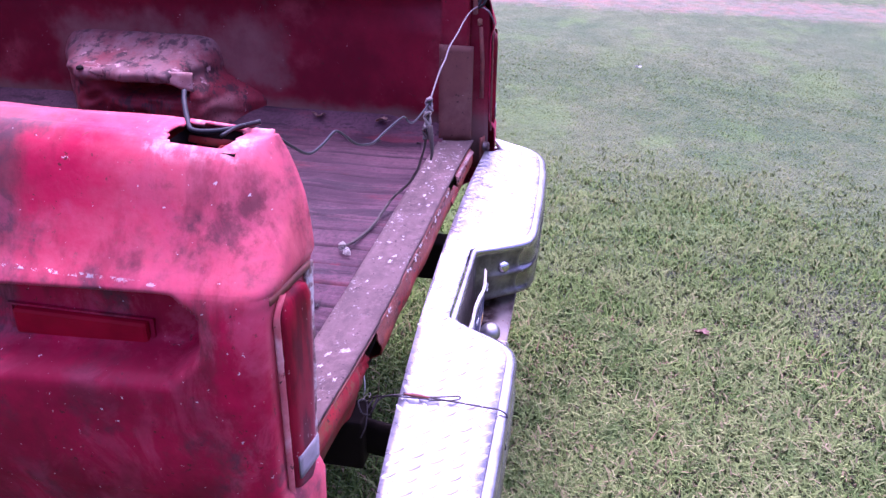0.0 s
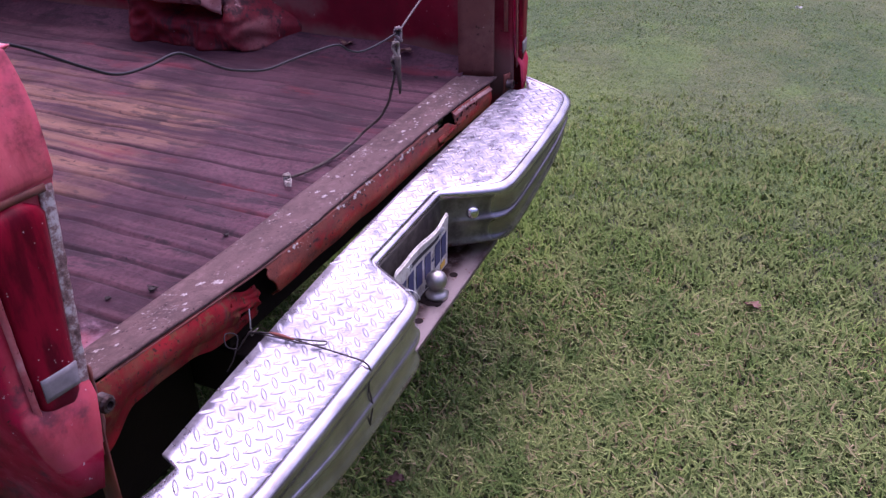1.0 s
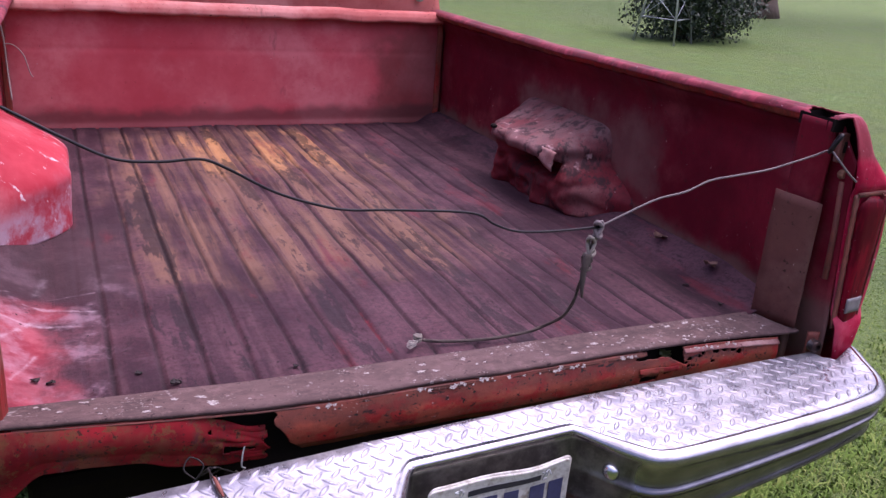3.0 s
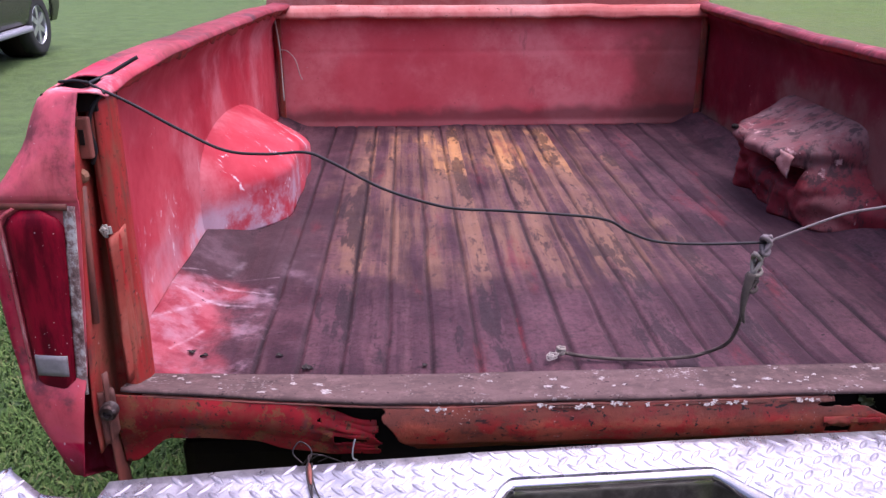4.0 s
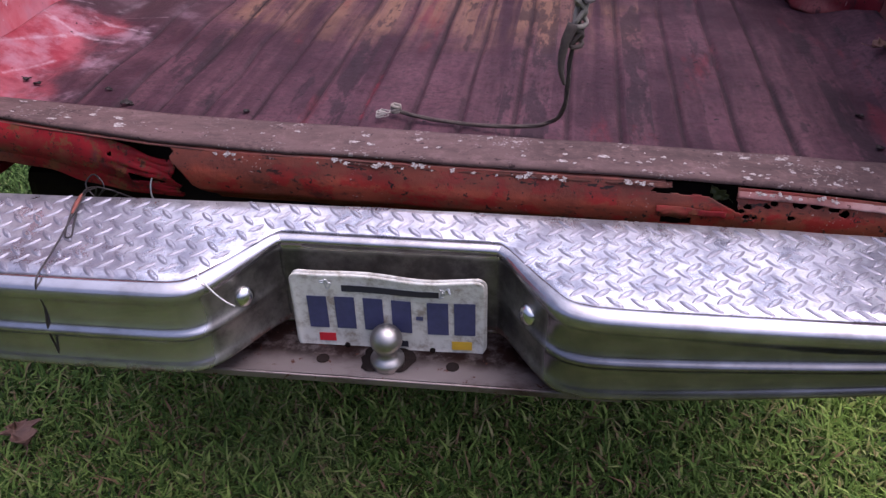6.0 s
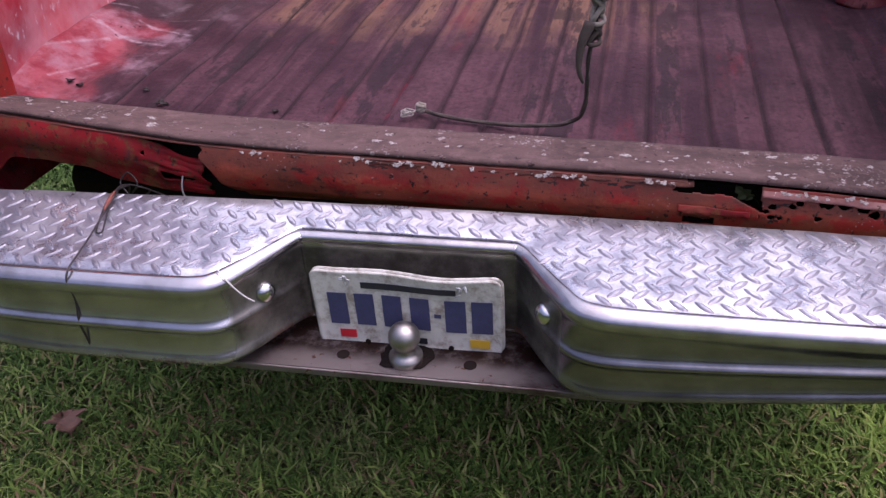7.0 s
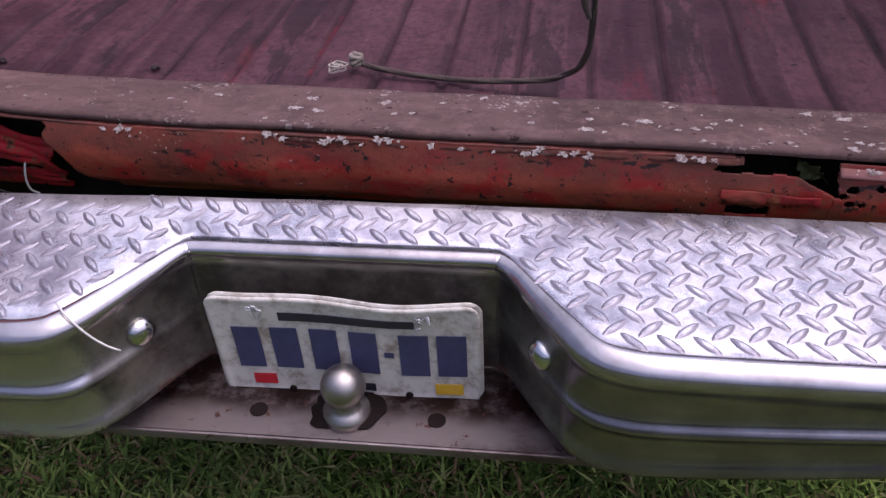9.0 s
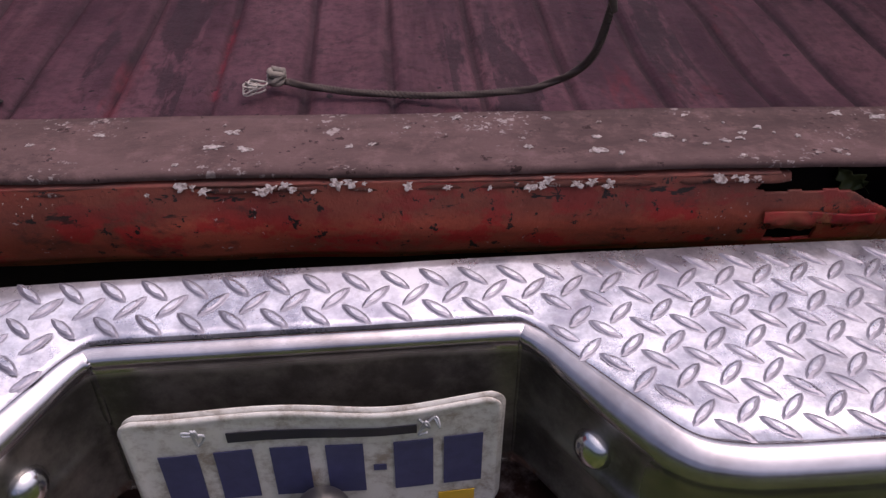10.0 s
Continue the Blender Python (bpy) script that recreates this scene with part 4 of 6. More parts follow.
def bedside(side):
    bm = bmesh.new()
    grid = []
    for d, dz, yr in fine_profile():
        row = []
        top = dz > -0.03
        yz = max(yr, 0.0)
        zr = rail_z(side, yz) + dz - (rail_z(side, yz) - side_z(side, yz)) * ease(-dz, 0.01, 0.13)
        inner = lerp_table(-dz, ((0.0, 0.843), (0.16, 0.853), (0.47, 0.886), (0.66, 0.916)))
        r = lerp_table(-dz, ((0.0, 0.05), (0.02, 0.085), (0.07, 0.080), (0.11, 0.055), (0.16, 0.032), (0.21, 0.022)))
        r = max(0.004, min(r, 0.75 * (d - inner)))
        for y in YS:
            y = max(y, yr + r)
            z = rail_z(side, y) + dz - (rail_z(side, y) - side_z(side, y)) * ease(-dz, 0.01, 0.13)
            x = d - (0.020 * (1 - ease(d, 0.843, 0.890)) if side < 0 else 0) - recess(y, -dz) - 0.010 * ease(y, 1.9, 2.3) * ease(-dz, 0, 0.2)
            x += 0.003 * wob(x, y, z, 3)
            z += 0.004 * wob(y, side, d * 9, 7) * ease(dz, -0.05, -0.02)
            row.append((x, y, z))
        xe = row[-1][0]
        n_arc = 8
        for k in range(1, n_arc + 1):
            a = math.pi / 2 * k / n_arc
            row.append((xe - r + r * math.cos(a), yr + r - r * math.sin(a), row[len(YS) - 1][2] + (zr - row[len(YS) - 1][2]) * k / n_arc))
        if xe - r > inner + 0.002:
            for k in range(1, 4):
                row.append((xe - r + (inner - (xe - r)) * k / 3, yr - 0.006 * k / 3, zr))
        else:
            row += [row[-1]] * 3
        grid.append(row)
    width = max(len(r) for r in grid)
    verts = []
    for row in grid:
        row = [row[0]] * (width - len(row)) + row  # pad at the cab end
        verts.append([bm.verts.new((CX + side * x, y, z)) for x, y, z in row])
    for i in range(len(verts) - 1):
        for j in range(width - 1):
            q = (verts[i][j], verts[i + 1][j], verts[i + 1][j + 1], verts[i][j + 1])
            m = sum((v.co for v in q), Vector()) / 4
            if (m.y - 1.22) ** 2 + (m.z - 0.44) ** 2 < 0.43**2:
                continue
            if m.z > rail_z(side, m.y) - 0.02 and ((abs(m.x - CX) - 0.872) / 0.034) ** 4 + ((m.y - 0.112) / 0.044) ** 4 < 1:  # stake pocket
                continue
            if (q[0].co - q[1].co).length < 1e-6 and (q[2].co - q[3].co).length < 1e-6:
                continue
            if len({tuple(round(e, 6) for e in v.co) for v in q}) < 3:
                continue
            bm.faces.new(q if side > 0 else q[::-1])
    bmesh.ops.remove_doubles(bm, verts=bm.verts, dist=1e-5)
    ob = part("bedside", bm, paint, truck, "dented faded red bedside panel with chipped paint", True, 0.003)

    # the pocket's dark sleeve
    px0, px1 = (CX + side * 0.828, CX + side * 0.910)
    z0 = rail_z(side, 0.09)
    b = bmesh.new()
    ring = []
    for zz in (z0 - 0.006, z0 - 0.034):
        ring.append([b.verts.new(p) for p in ((px0, 0.060, zz), (px1, 0.060, zz), (px1, 0.160, zz), (px0, 0.160, zz))])
    for k in range(4):
        b.faces.new((ring[0][k], ring[0][(k + 1) % 4], ring[1][(k + 1) % 4], ring[1][k]))
    b.faces.new(ring[1])
    part("stake_pocket", b, black, ob, "dark stake pocket hole in the rail")

    # tail lamp: tall lens with rounded corners, clear reversing lens low down, corroded bezel
    def lens_pt(u, v, out):
        z = rail_z(side, 0) - 0.166 - 0.318 * v
        o, i = 0.975 - 0.008 * v, 0.876 + 0.028 * v
        cut = 0.030 * (1 - min(1, min(v, 1 - v) / 0.09)) ** 2
        x = (o - cut) + ((i + cut) - (o - cut)) * u
        return CX + side * x, 0.000 - 0.010 * u - out * (1 - abs(2 * u - 1) ** 6) * (1 - abs(2 * v - 1) ** 14), z

    bm2 = sheet(lambda u, v: lens_pt(u, v, 0.012), 10, 24)
    if side < 0:
        bmesh.ops.reverse_faces(bm2, faces=bm2.faces)
    part("tail_lamp_lens", bm2, lens_red, ob, "weathered dark red tail lamp lens", True, 0.004)
    bm2 = sheet(lambda u, v: tuple(Vector(lens_pt(0.14 + 0.76 * u, 0.762 + 0.115 * v, 0.0)) + Vector((0, -0.0135, 0))), 6, 4)
    if side < 0:
        bmesh.ops.reverse_faces(bm2, faces=bm2.faces)
    part("reversing_lens", bm2, lens_clear, ob, "cloudy white reversing lens", True, 0.003)
    bm2 = sheet(lambda u, v: (CX + side * (0.877 + 0.028 * v - 0.018 * u), -0.008 - 0.004 * u + 0.003 * wob(u * 3, v * 20, side), rail_z(side, 0) - 0.160 - 0.325 * v), 3, 30)
    if side < 0:
        bmesh.ops.reverse_faces(bm2, faces=bm2.faces)
    part("lamp_bezel", bm2, corroded if side < 0 else patch_m, ob, "corroded whitish lamp bezel strip", True, 0.004)
    bm2 = sheet(lambda u, v: (CX + side * (0.978 - 0.108 * u), 0.000 - 0.012 * u, rail_z(side, 0) - 0.156 - 0.010 * v), 5, 2)
    if side < 0:
        bmesh.ops.reverse_faces(bm2, faces=bm2.faces)
    part("lamp_bezel", bm2, patch_m, ob, "corroded dark upper lamp bezel", True, 0.004)

    bm2 = sheet(lambda u, v: (CX + side * (0.982 - 0.008 * v - 0.006 * u - 0.026 * (1 - min(1, min(v, 1 - v) / 0.08)) ** 2), -0.003 - 0.006 * u + 0.001 * wob(u * 3, v * 26, side), rail_z(side, 0) - 0.162 - 0.330 * v), 2, 40)
    if side < 0:
        bmesh.ops.reverse_faces(bm2, faces=bm2.faces)
    part("lamp_bezel", bm2, bezel_pink if side < 0 else patch_m, ob, "thin pinkish worn outer lamp bezel", True, 0.003)

    # marker lamp in the sunk band
    z0 = side_z(side, 0.24) - 0.243
    lamp = box((0.922, 0.192, z0 - 0.021), (0.944, 0.390, z0 + 0.021))
    for v in lamp.verts:
        v.co.x = CX + side * v.co.x
    if side < 0:
        bmesh.ops.reverse_faces(lamp, faces=lamp.faces)
    part("marker_lamp", lamp, marker_red, ob, "red side marker lamp in a sunk band", False, 0, 0.006)
    rim = bmesh.new()
    for lo, hi in (((0.920, 0.184, z0 - 0.025), (0.938, 0.398, z0 - 0.022)), ((0.920, 0.184, z0 + 0.022), (0.938, 0.398, z0 + 0.025)), ((0.920, 0.184, z0 - 0.022), (0.938, 0.190, z0 + 0.022)), ((0.920, 0.392, z0 - 0.022), (0.938, 0.398, z0 + 0.022))):
        box(lo, hi, rim)
    for v in rim.verts:
        v.co.x = CX + side * v.co.x
    if side < 0:
        bmesh.ops.reverse_faces(rim, faces=rim.faces)
    part("lamp_rim", rim, paint, ob, "dirty red lamp rim")
    return ob


bedside(-1), bedside(1)


# inner walls of the bed, with the wheel housings as parts of their own
def inner_wall(side):
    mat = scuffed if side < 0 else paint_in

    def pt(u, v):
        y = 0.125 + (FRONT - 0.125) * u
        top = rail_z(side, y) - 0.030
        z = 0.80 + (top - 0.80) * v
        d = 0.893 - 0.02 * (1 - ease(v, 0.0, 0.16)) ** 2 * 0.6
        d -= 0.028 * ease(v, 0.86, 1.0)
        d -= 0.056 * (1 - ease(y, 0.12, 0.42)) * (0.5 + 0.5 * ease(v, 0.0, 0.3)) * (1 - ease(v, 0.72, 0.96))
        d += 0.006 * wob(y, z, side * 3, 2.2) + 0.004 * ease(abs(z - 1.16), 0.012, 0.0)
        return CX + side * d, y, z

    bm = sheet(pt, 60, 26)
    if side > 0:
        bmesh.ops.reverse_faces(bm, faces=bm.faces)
    ob = part("inner_wall", bm, mat, truck, "scuffed bright red inner bed wall" if side < 0 else "inner bed wall with its shade put into dark red paint", True, 0.003)

    # in-turned lip under the rail, wavy and torn on the driver's side
    def lip(u, v):
        y = 0.09 + (FRONT - 0.09) * u
        rag = (0.012 * wob(y, 0, 5, 9) + 0.009 * wob(y, 2, 5, 27)) * (1.0 if side < 0 else 0.35)
        d = (0.822 if side < 0 else 0.842) + 0.016 * wob(y, side, 1, 3.0) * 0.5
        z = rail_z(side, y) - 0.010 - (0.018 + rag) * v
        return CX + side * (d + 0.012 * v), y, z

    bm = sheet(lip, 90, 3)
    if side > 0:
        bmesh.ops.reverse_faces(bm, faces=bm.faces)
    part("rail_lip", bm, paint_jamb, truck, "bent folded lip of the bed rail", True, 0.003)


inner_wall(-1), inner_wall(1)


def housing_mesh(side):
    """A rounded hump over the wheel, swept into the wall at its ends."""
    y0, y1 = 0.44, 1.90

    def pt(u, v):
        y = y0 + (y1 - y0) * u
        z = 0.797 + 0.39 * v
        out = 1 - ease(y, y1 - 0.30, y1)
        if side < 0:
            arch = 1.06 - 0.30 * (y - 1.2) ** 2
            s = 0.195 * ease(y, 0.82, 1.14) * (1 - ease(z, arch - 0.13, arch + 0.035)) * out
            dent = 0.006 * wob(y, z, 5, 9)
        else:  # crushed: a hard upper edge, then a dusty slope up to the wall
            shape = lerp_table(z, ((0.797, 0.165), (0.90, 0.172), (0.945, 0.188), (0.968, 0.214), (0.984, 0.220), (0.996, 0.204), (1.015, 0.142), (1.045, 0.060), (1.078, 0.0)))
            hole = 0.120 * ease(y, 0.97, 1.02) * (1 - ease(y, 1.20, 1.30)) * ease(z, 0.885, 0.915) * (1 - ease(z, 0.945, 0.962))
            low = 0.74 + 0.17 * ease(z, 0.86, 0.97)
            s = (shape - hole) * ease(y, low, 1.0 + 0.03 * ease(z, 0.9, 0.98)) * (1 - ease(y, 1.36, 1.54))
            dent = 0.016 * wob(y, z, 5, 9) + 0.010 * wob(y, z, 8, 19) + 0.005 * wob(y, z, 3, 41) + 0.040 * abs(wob(y, z * 0.6, 2, 7.5)) + 0.026 * abs(wob(y, z * 1.4, 6, 15)) - 0.018
        sink = 0.010 * max(1 - ease(y, y0 + 0.02, y0 + 0.34), ease(z, 1.06, 1.16), 1 - out)
        d = 0.8915 + sink + 0.030 * (1 - min(1.0, s * 50)) - s + 0.006 * wob(y, z, side * 3, 2.2) + dent * min(1.0, s * 8)
        return CX + side * d, y, z

    bm = sheet(pt, 150, 72)
    if side < 0:
        bmesh.ops.reverse_faces(bm, faces=bm.faces)
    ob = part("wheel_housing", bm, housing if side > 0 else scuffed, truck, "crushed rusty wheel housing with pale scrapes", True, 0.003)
    if side > 0:
        # torn lip, curled outwards over the inner face
        def torn(u, v):
            y = 0.94 + 0.40 * u
            rag = 0.5 * wob(y, 1, 2, 9) + 0.5 * wob(y, 4, 2, 31)
            x = 0.692 - 0.026 * v + 0.014 * v * v + 0.006 * wob(y, v, 1, 13)
            z = 0.998 - 0.010 * v - (0.022 - 0.012 * u + 0.016 * rag) * v**2 + 0.006 * wob(y, v * 0.3, 7, 12) - 0.030 * (1 - ease(u, 0.0, 0.35)) * v
            return CX + x, y, z

        part("torn_lip", sheet(torn, 40, 6), bare_m, ob, "torn curled sheet metal with bare edges", True, 0.003)
        part("bolt", lathe([(0.012, 0), (0.012, 0.008), (0.007, 0.012)], 8, pose(CX + 0.675, 1.330, 0.990)), black, ob, "black bolt on the wheel housing")
    return ob


housing_mesh(-1), housing_mesh(1)


# front wall of the bed with its rolled top edge
def front_pt(u, v):
    x = CX + (2 * u - 1) * 0.915
    z = 0.79 + 0.455 * v
    y = FRONT + 0.004 * wob(x, z, 1, 4) + 0.002 * math.exp(-((z - 1.10) / 0.008) ** 2) + 0.05 * (1 - ease(v, 0, 0.06)) * -0.25
    return x, y, z


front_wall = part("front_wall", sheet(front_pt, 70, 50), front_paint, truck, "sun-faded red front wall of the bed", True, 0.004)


ROLL = ((0.0, (0.030, 1.278)), (0.18, (0.004, 1.284)), (0.32, (-0.020, 1.283)), (0.42, (-0.030, 1.277)), (0.60, (-0.040, 1.262)), (0.80, (-0.044, 1.246)), (0.90, (-0.040, 1.240)), (1.0, (-0.012, 1.240)))


def roll_pt(u, v):
    x = CX + (2 * u - 1) * 0.888
    y, z = lerp_table(v, tuple((a, p[0]) for a, p in ROLL)), lerp_table(v, tuple((a, p[1]) for a, p in ROLL))
    dent = 0.007 * wob(x, 0, 1, 4) + 0.004 * wob(x, 3, 1, 11)
    hem = (0.007 * wob(x, 7, 2, 5) + 0.004 * wob(x, 1, 4, 17)) * ease(v, 0.5, 0.9)
    return x, FRONT + y + dent, z + 0.5 * dent + hem - 0.006 * (u - 0.5)


part("rolled_edge", sheet(roll_pt, 110, 24), cab_paint, front_wall, "bent rolled top edge of the front wall", True, 0.003)
for s in (-1, 1):  # corner seams
    part("corner_strip", box((CX + s * 0.872 - 0.012, FRONT - 0.020, 0.80), (CX + s * 0.872 + 0.012, FRONT - 0.006, 1.26)), paint_jamb, front_wall, "rusty corner seam", False, 0, 0.004)


# jambs of the tailgate opening
def jamb(side):
    zt = rail_z(side, 0.0)
    base = lerp_table(side, ((-1, 0.845), (1, 0.785)))
    plan = ((0.858, 0.000), (0.860, 0.050), (0.866, 0.105), (0.852, 0.108), (0.849, 0.080), (0.846, 0.068), (0.838, 0.064), (0.831, 0.070), (0.829, 0.090), (0.826, 0.125), (0.830, 0.150))

    def pt(u, v):
        f = v * (len(plan) - 1)
        k = min(len(plan) - 2, int(f))
        a, b = plan[k], plan[k + 1]
        d, y = a[0] + (b[0] - a[0]) * (f - k), a[1] + (b[1] - a[1]) * (f - k)
        z = base - 0.10 + (zt - 0.014 - 0.075 * (1 - ease(y, 0.0, 0.075)) - (base - 0.10)) * u
        d += 0.030 * ease(zt - z, 0.1, 0.55) * max(0, 1 - v * 3)
        return CX + side * (d + 0.003 * wob(z, v * 3, side, 6)), y + 0.004 * wob(z, v * 2, 2, 7), z

    bm = sheet(pt, 40, 36)
    if side > 0:
        bmesh.ops.reverse_faces(bm, faces=bm.faces)
    # the far jamb takes the darker paint that carries its shade
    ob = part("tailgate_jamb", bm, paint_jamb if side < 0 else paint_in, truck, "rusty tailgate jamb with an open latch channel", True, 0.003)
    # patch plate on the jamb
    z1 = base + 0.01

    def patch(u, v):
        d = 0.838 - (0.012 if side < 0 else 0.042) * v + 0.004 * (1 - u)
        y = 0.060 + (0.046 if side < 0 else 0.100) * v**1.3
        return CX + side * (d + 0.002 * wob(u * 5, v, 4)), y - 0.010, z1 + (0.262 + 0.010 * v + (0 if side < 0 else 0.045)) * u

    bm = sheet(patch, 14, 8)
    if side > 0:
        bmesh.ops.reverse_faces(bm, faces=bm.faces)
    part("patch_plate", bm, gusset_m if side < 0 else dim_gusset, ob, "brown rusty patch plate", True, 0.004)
    # backing of the channel, latch plate, hanging strap, hinge bracket and bolt
    zl = zt - 0.065
    lp = box((CX + side * 0.850 - 0.012, 0.040, zl - 0.035), (CX + side * 0.850 + 0.012, 0.054, zl + 0.03))
    part("latch_plate", lp, patch_m, ob, "rusty latch plate", False, 0, 0.003)
    # solid black box standing for the slot's dark inside
    part("latch_slot", box((CX + side * 0.850 - 0.003, 0.0365, zl - 0.012), (CX + side * 0.850 + 0.004, 0.0395, zl + 0.012)), black, ob)
    part("latch_pin", lathe([(0.010, 0), (0.012, 0.006), (0.008, 0.014)], 10, pose(CX + side * 0.857, 0.040, zt - 0.125, 90, 0, 0)), rust_m, ob)
    bm = bmesh.new()
    tube([(CX + side * 0.858, 0.030, zt - 0.14), (CX + side * 0.862, 0.022, zt - 0.25), (CX + side * 0.868, 0.022, zt - 0.37)], 0.0070, 6, bm)
    part("latch_strap", bm, patch_m, ob, "rusty latch rod in the channel", True)
    zb = 0.827 if side < 0 else 0.768
    br = sheet(lambda u, v: (CX + side * (0.880 - 0.026 * u), 0.008 + 0.010 * u, zb + 0.030 - (0.105 - 0.03 * u * u) * v + 0.01 * wob(u * 3, v * 3, side)), 6, 8)
    if side < 0:
        bmesh.ops.reverse_faces(br, faces=br.faces)
    part("hinge_bracket", br, patch_m, ob, "rusty hinge bracket", True, 0.005)
    part("hinge_pin", lathe([(0.015, 0), (0.015, 0.016), (0.012, 0.020), (0.007, 0.021), (0.006, 0.012)], 14, pose(CX + side * 0.862, 0.010, zb, 90, 0, 0)), dull, ob, "worn round hinge pin")
    return ob


left_jamb = jamb(-1)
jamb(1)
part("hanging_strap", sheet(lambda u, v: (-0.851 + 0.004 * u - 0.004 * math.sin(3 * v), 0.006 + (0.010 + 0.030 * ease(v, 0.0, 0.7)) * u + 0.012 * v, 0.895 - 0.315 * v), 4, 14), patch_m, left_jamb, "dark rusty strap hanging below the jamb", True, 0.004)
chip = bmesh.new()
for k in range(9):
    a = k * 2.4
    box((-0.006, -0.002, -0.002), (0.006, 0.002, 0.002), chip, pose(CX - 0.843 + 0.010 * math.cos(a) * (k / 9), 0.058, 1.128 + 0.006 * math.sin(a), 20 * k, 33 * k, 50 * k))
part("paint_flake", chip, hemp, left_jamb, "curled white flake of paint")


# tail sill: bent plate with lichen, and the torn rusty cross member below it
def sill_top(x):
    return lerp_table(x, ((-0.84, 0.852), (-0.6, 0.829), (-0.42, 0.814), (-0.3, 0.809), (0.1, 0.809), (0.45, 0.8095), (0.62, 0.8055), (0.86, 0.790)))


def sill_pt(u, v):
    x = CX - 0.850 + 1.70 * u
    y = 0.038 + 0.004 * x + 0.107 * v + 0.003 * wob(x, v, 3, 6) * (1 - v) + 0.0015 * wob(x, 1, 1, 40) * (1 - v)
    z = sill_top(x) * (1 - v) + max(sill_top(x) * 0.4 + 0.80 * 0.6, 0.800) * v + 0.002 * wob(x, y, 1, 8)
    return x, y, z


sill = part("sill_plate", sheet(sill_pt, 150, 10), sill_m, truck, "lichen-spotted rusty tail sill plate, bent up at one end", True, 0.007)
# thin second layer seen as a dark seam under the plate's edge
part("sill_seam", sheet(lambda u, v: (-0.80 + 1.21 * u, 0.036 + 0.004 * (-0.80 + 1.21 * u) + 0.02 * v, sill_top(-0.80 + 1.21 * u) - 0.011 - 0.002 * abs(wob(u * 50, 1, 1))), 100, 2), patch_m, truck, "dark rusted seam below the sill plate", True, 0.003)


def on_sill(px, py):
    v = min(1.0, max(0.0, (py - 0.038 - 0.004 * px) / 0.107))
    return px, py, sill_pt((px - CX + 0.85) / 1.70, v)[2]


def on_ledge(px, q):
    return px, 0.0325 + 0.5 * q, sill_top(px) - 0.0150 + 0.75 * q


def lichen_patch(place, x, y, r, seed):
    """A slightly raised lichen with a torn, lobed rim on the surface that place() gives."""
    rng = random.Random(seed)
    n = 15
    bm = bmesh.new()
    lobes = [rng.choice((rng.uniform(0.35, 0.7), rng.uniform(0.8, 1.3))) for _ in range(n)]
    long, turn = rng.uniform(1.0, 1.7), rng.uniform(-0.6, 0.6)
    rings = []
    for f, h in ((1.0, 0.0002), (0.75, 0.0013), (0.35, 0.0006)):
        rings.append([])
        for k in range(n):
            a = 2 * math.pi * k / n
            ex, ey = r * f * lobes[k] * math.cos(a) * long, r * f * lobes[k] * math.sin(a)
            px, py, pz = place(x + ex * math.cos(turn) - ey * math.sin(turn), y + ex * math.sin(turn) + ey * math.cos(turn))
            rings[-1].append(bm.verts.new((px, py, pz + 0.0004 + h)))
    for p, q in zip(rings, rings[1:]):
        for k in range(n):
            bm.faces.new((p[k], p[(k + 1) % n], q[(k + 1) % n], q[k]))
    bm.faces.new(rings[-1])
    part("lichen", bm, lichen_m, sill, "", True)


lichen_patch(on_sill, -0.491, 0.070, 0.0115, 1), lichen_patch(on_sill, -0.505, 0.096, 0.006, 2)
spots = random.Random(12)
for k in range(84):
    band = spots.choice((-0.74, -0.66, -0.45, -0.15, -0.05, 0.10, 0.20, 0.30, 0.42, 0.51, 0.55, 0.58, 0.63, 0.66, 0.72))
    lichen_patch(on_sill, band + spots.gauss(0, 0.05), spots.uniform(0.048, 0.135), spots.choice((0.0016, 0.002, 0.0025, 0.003, 0.004, 0.005, 0.0062)), 20 + k)
for at, count in ((-0.12, 4), (-0.03, 8), (0.04, 4), (0.19, 6), (0.25, 4), (0.36, 8), (-0.30, 4), (0.12, 3), (0.575, 4), (0.61, 4), (0.64, 4)):
    for k in range(count):
        lichen_patch(on_ledge, at + spots.gauss(0, 0.016), spots.uniform(-0.004, 0.004), spots.uniform(0.0020, 0.0048), 200 + spots.randrange(900))


def member(x0, x1, low, name_label, material=paint_sill, skip=None, tuck=0.035, sag=0.0, dense=330):
    """A stretch of the cross member's face between x0 and x1, its lower edge given by low(x)."""

    def pt(u, v):
        x = x0 + (x1 - x0) * u
        zt, zb = sill_top(x) - 0.012 - sag * ease(x, -0.54, -0.41), low(x)
        y = 0.040 + 0.004 * x - 0.014 * math.sin(math.pi * min(1, v * 1.4)) * 0.6 + tuck * ease(v, 0.66, 1.0) + 0.004 * wob(x, v * 0.1, 2, 9) + (0.022 * ease(x, -0.58, -0.40) + 0.006 * wob(x, v * 0.5, 3, 22) * ease(x, -0.54, -0.44) if sag else 0)
        return x, y, zt + (zb - zt) * v

    n = max(8, int((x1 - x0) * dense))
    bm = sheet(pt, n, 36 if dense < 400 else 60, skip=skip)
    return part("cross_member", bm, material, truck, name_label, True, 0.003)


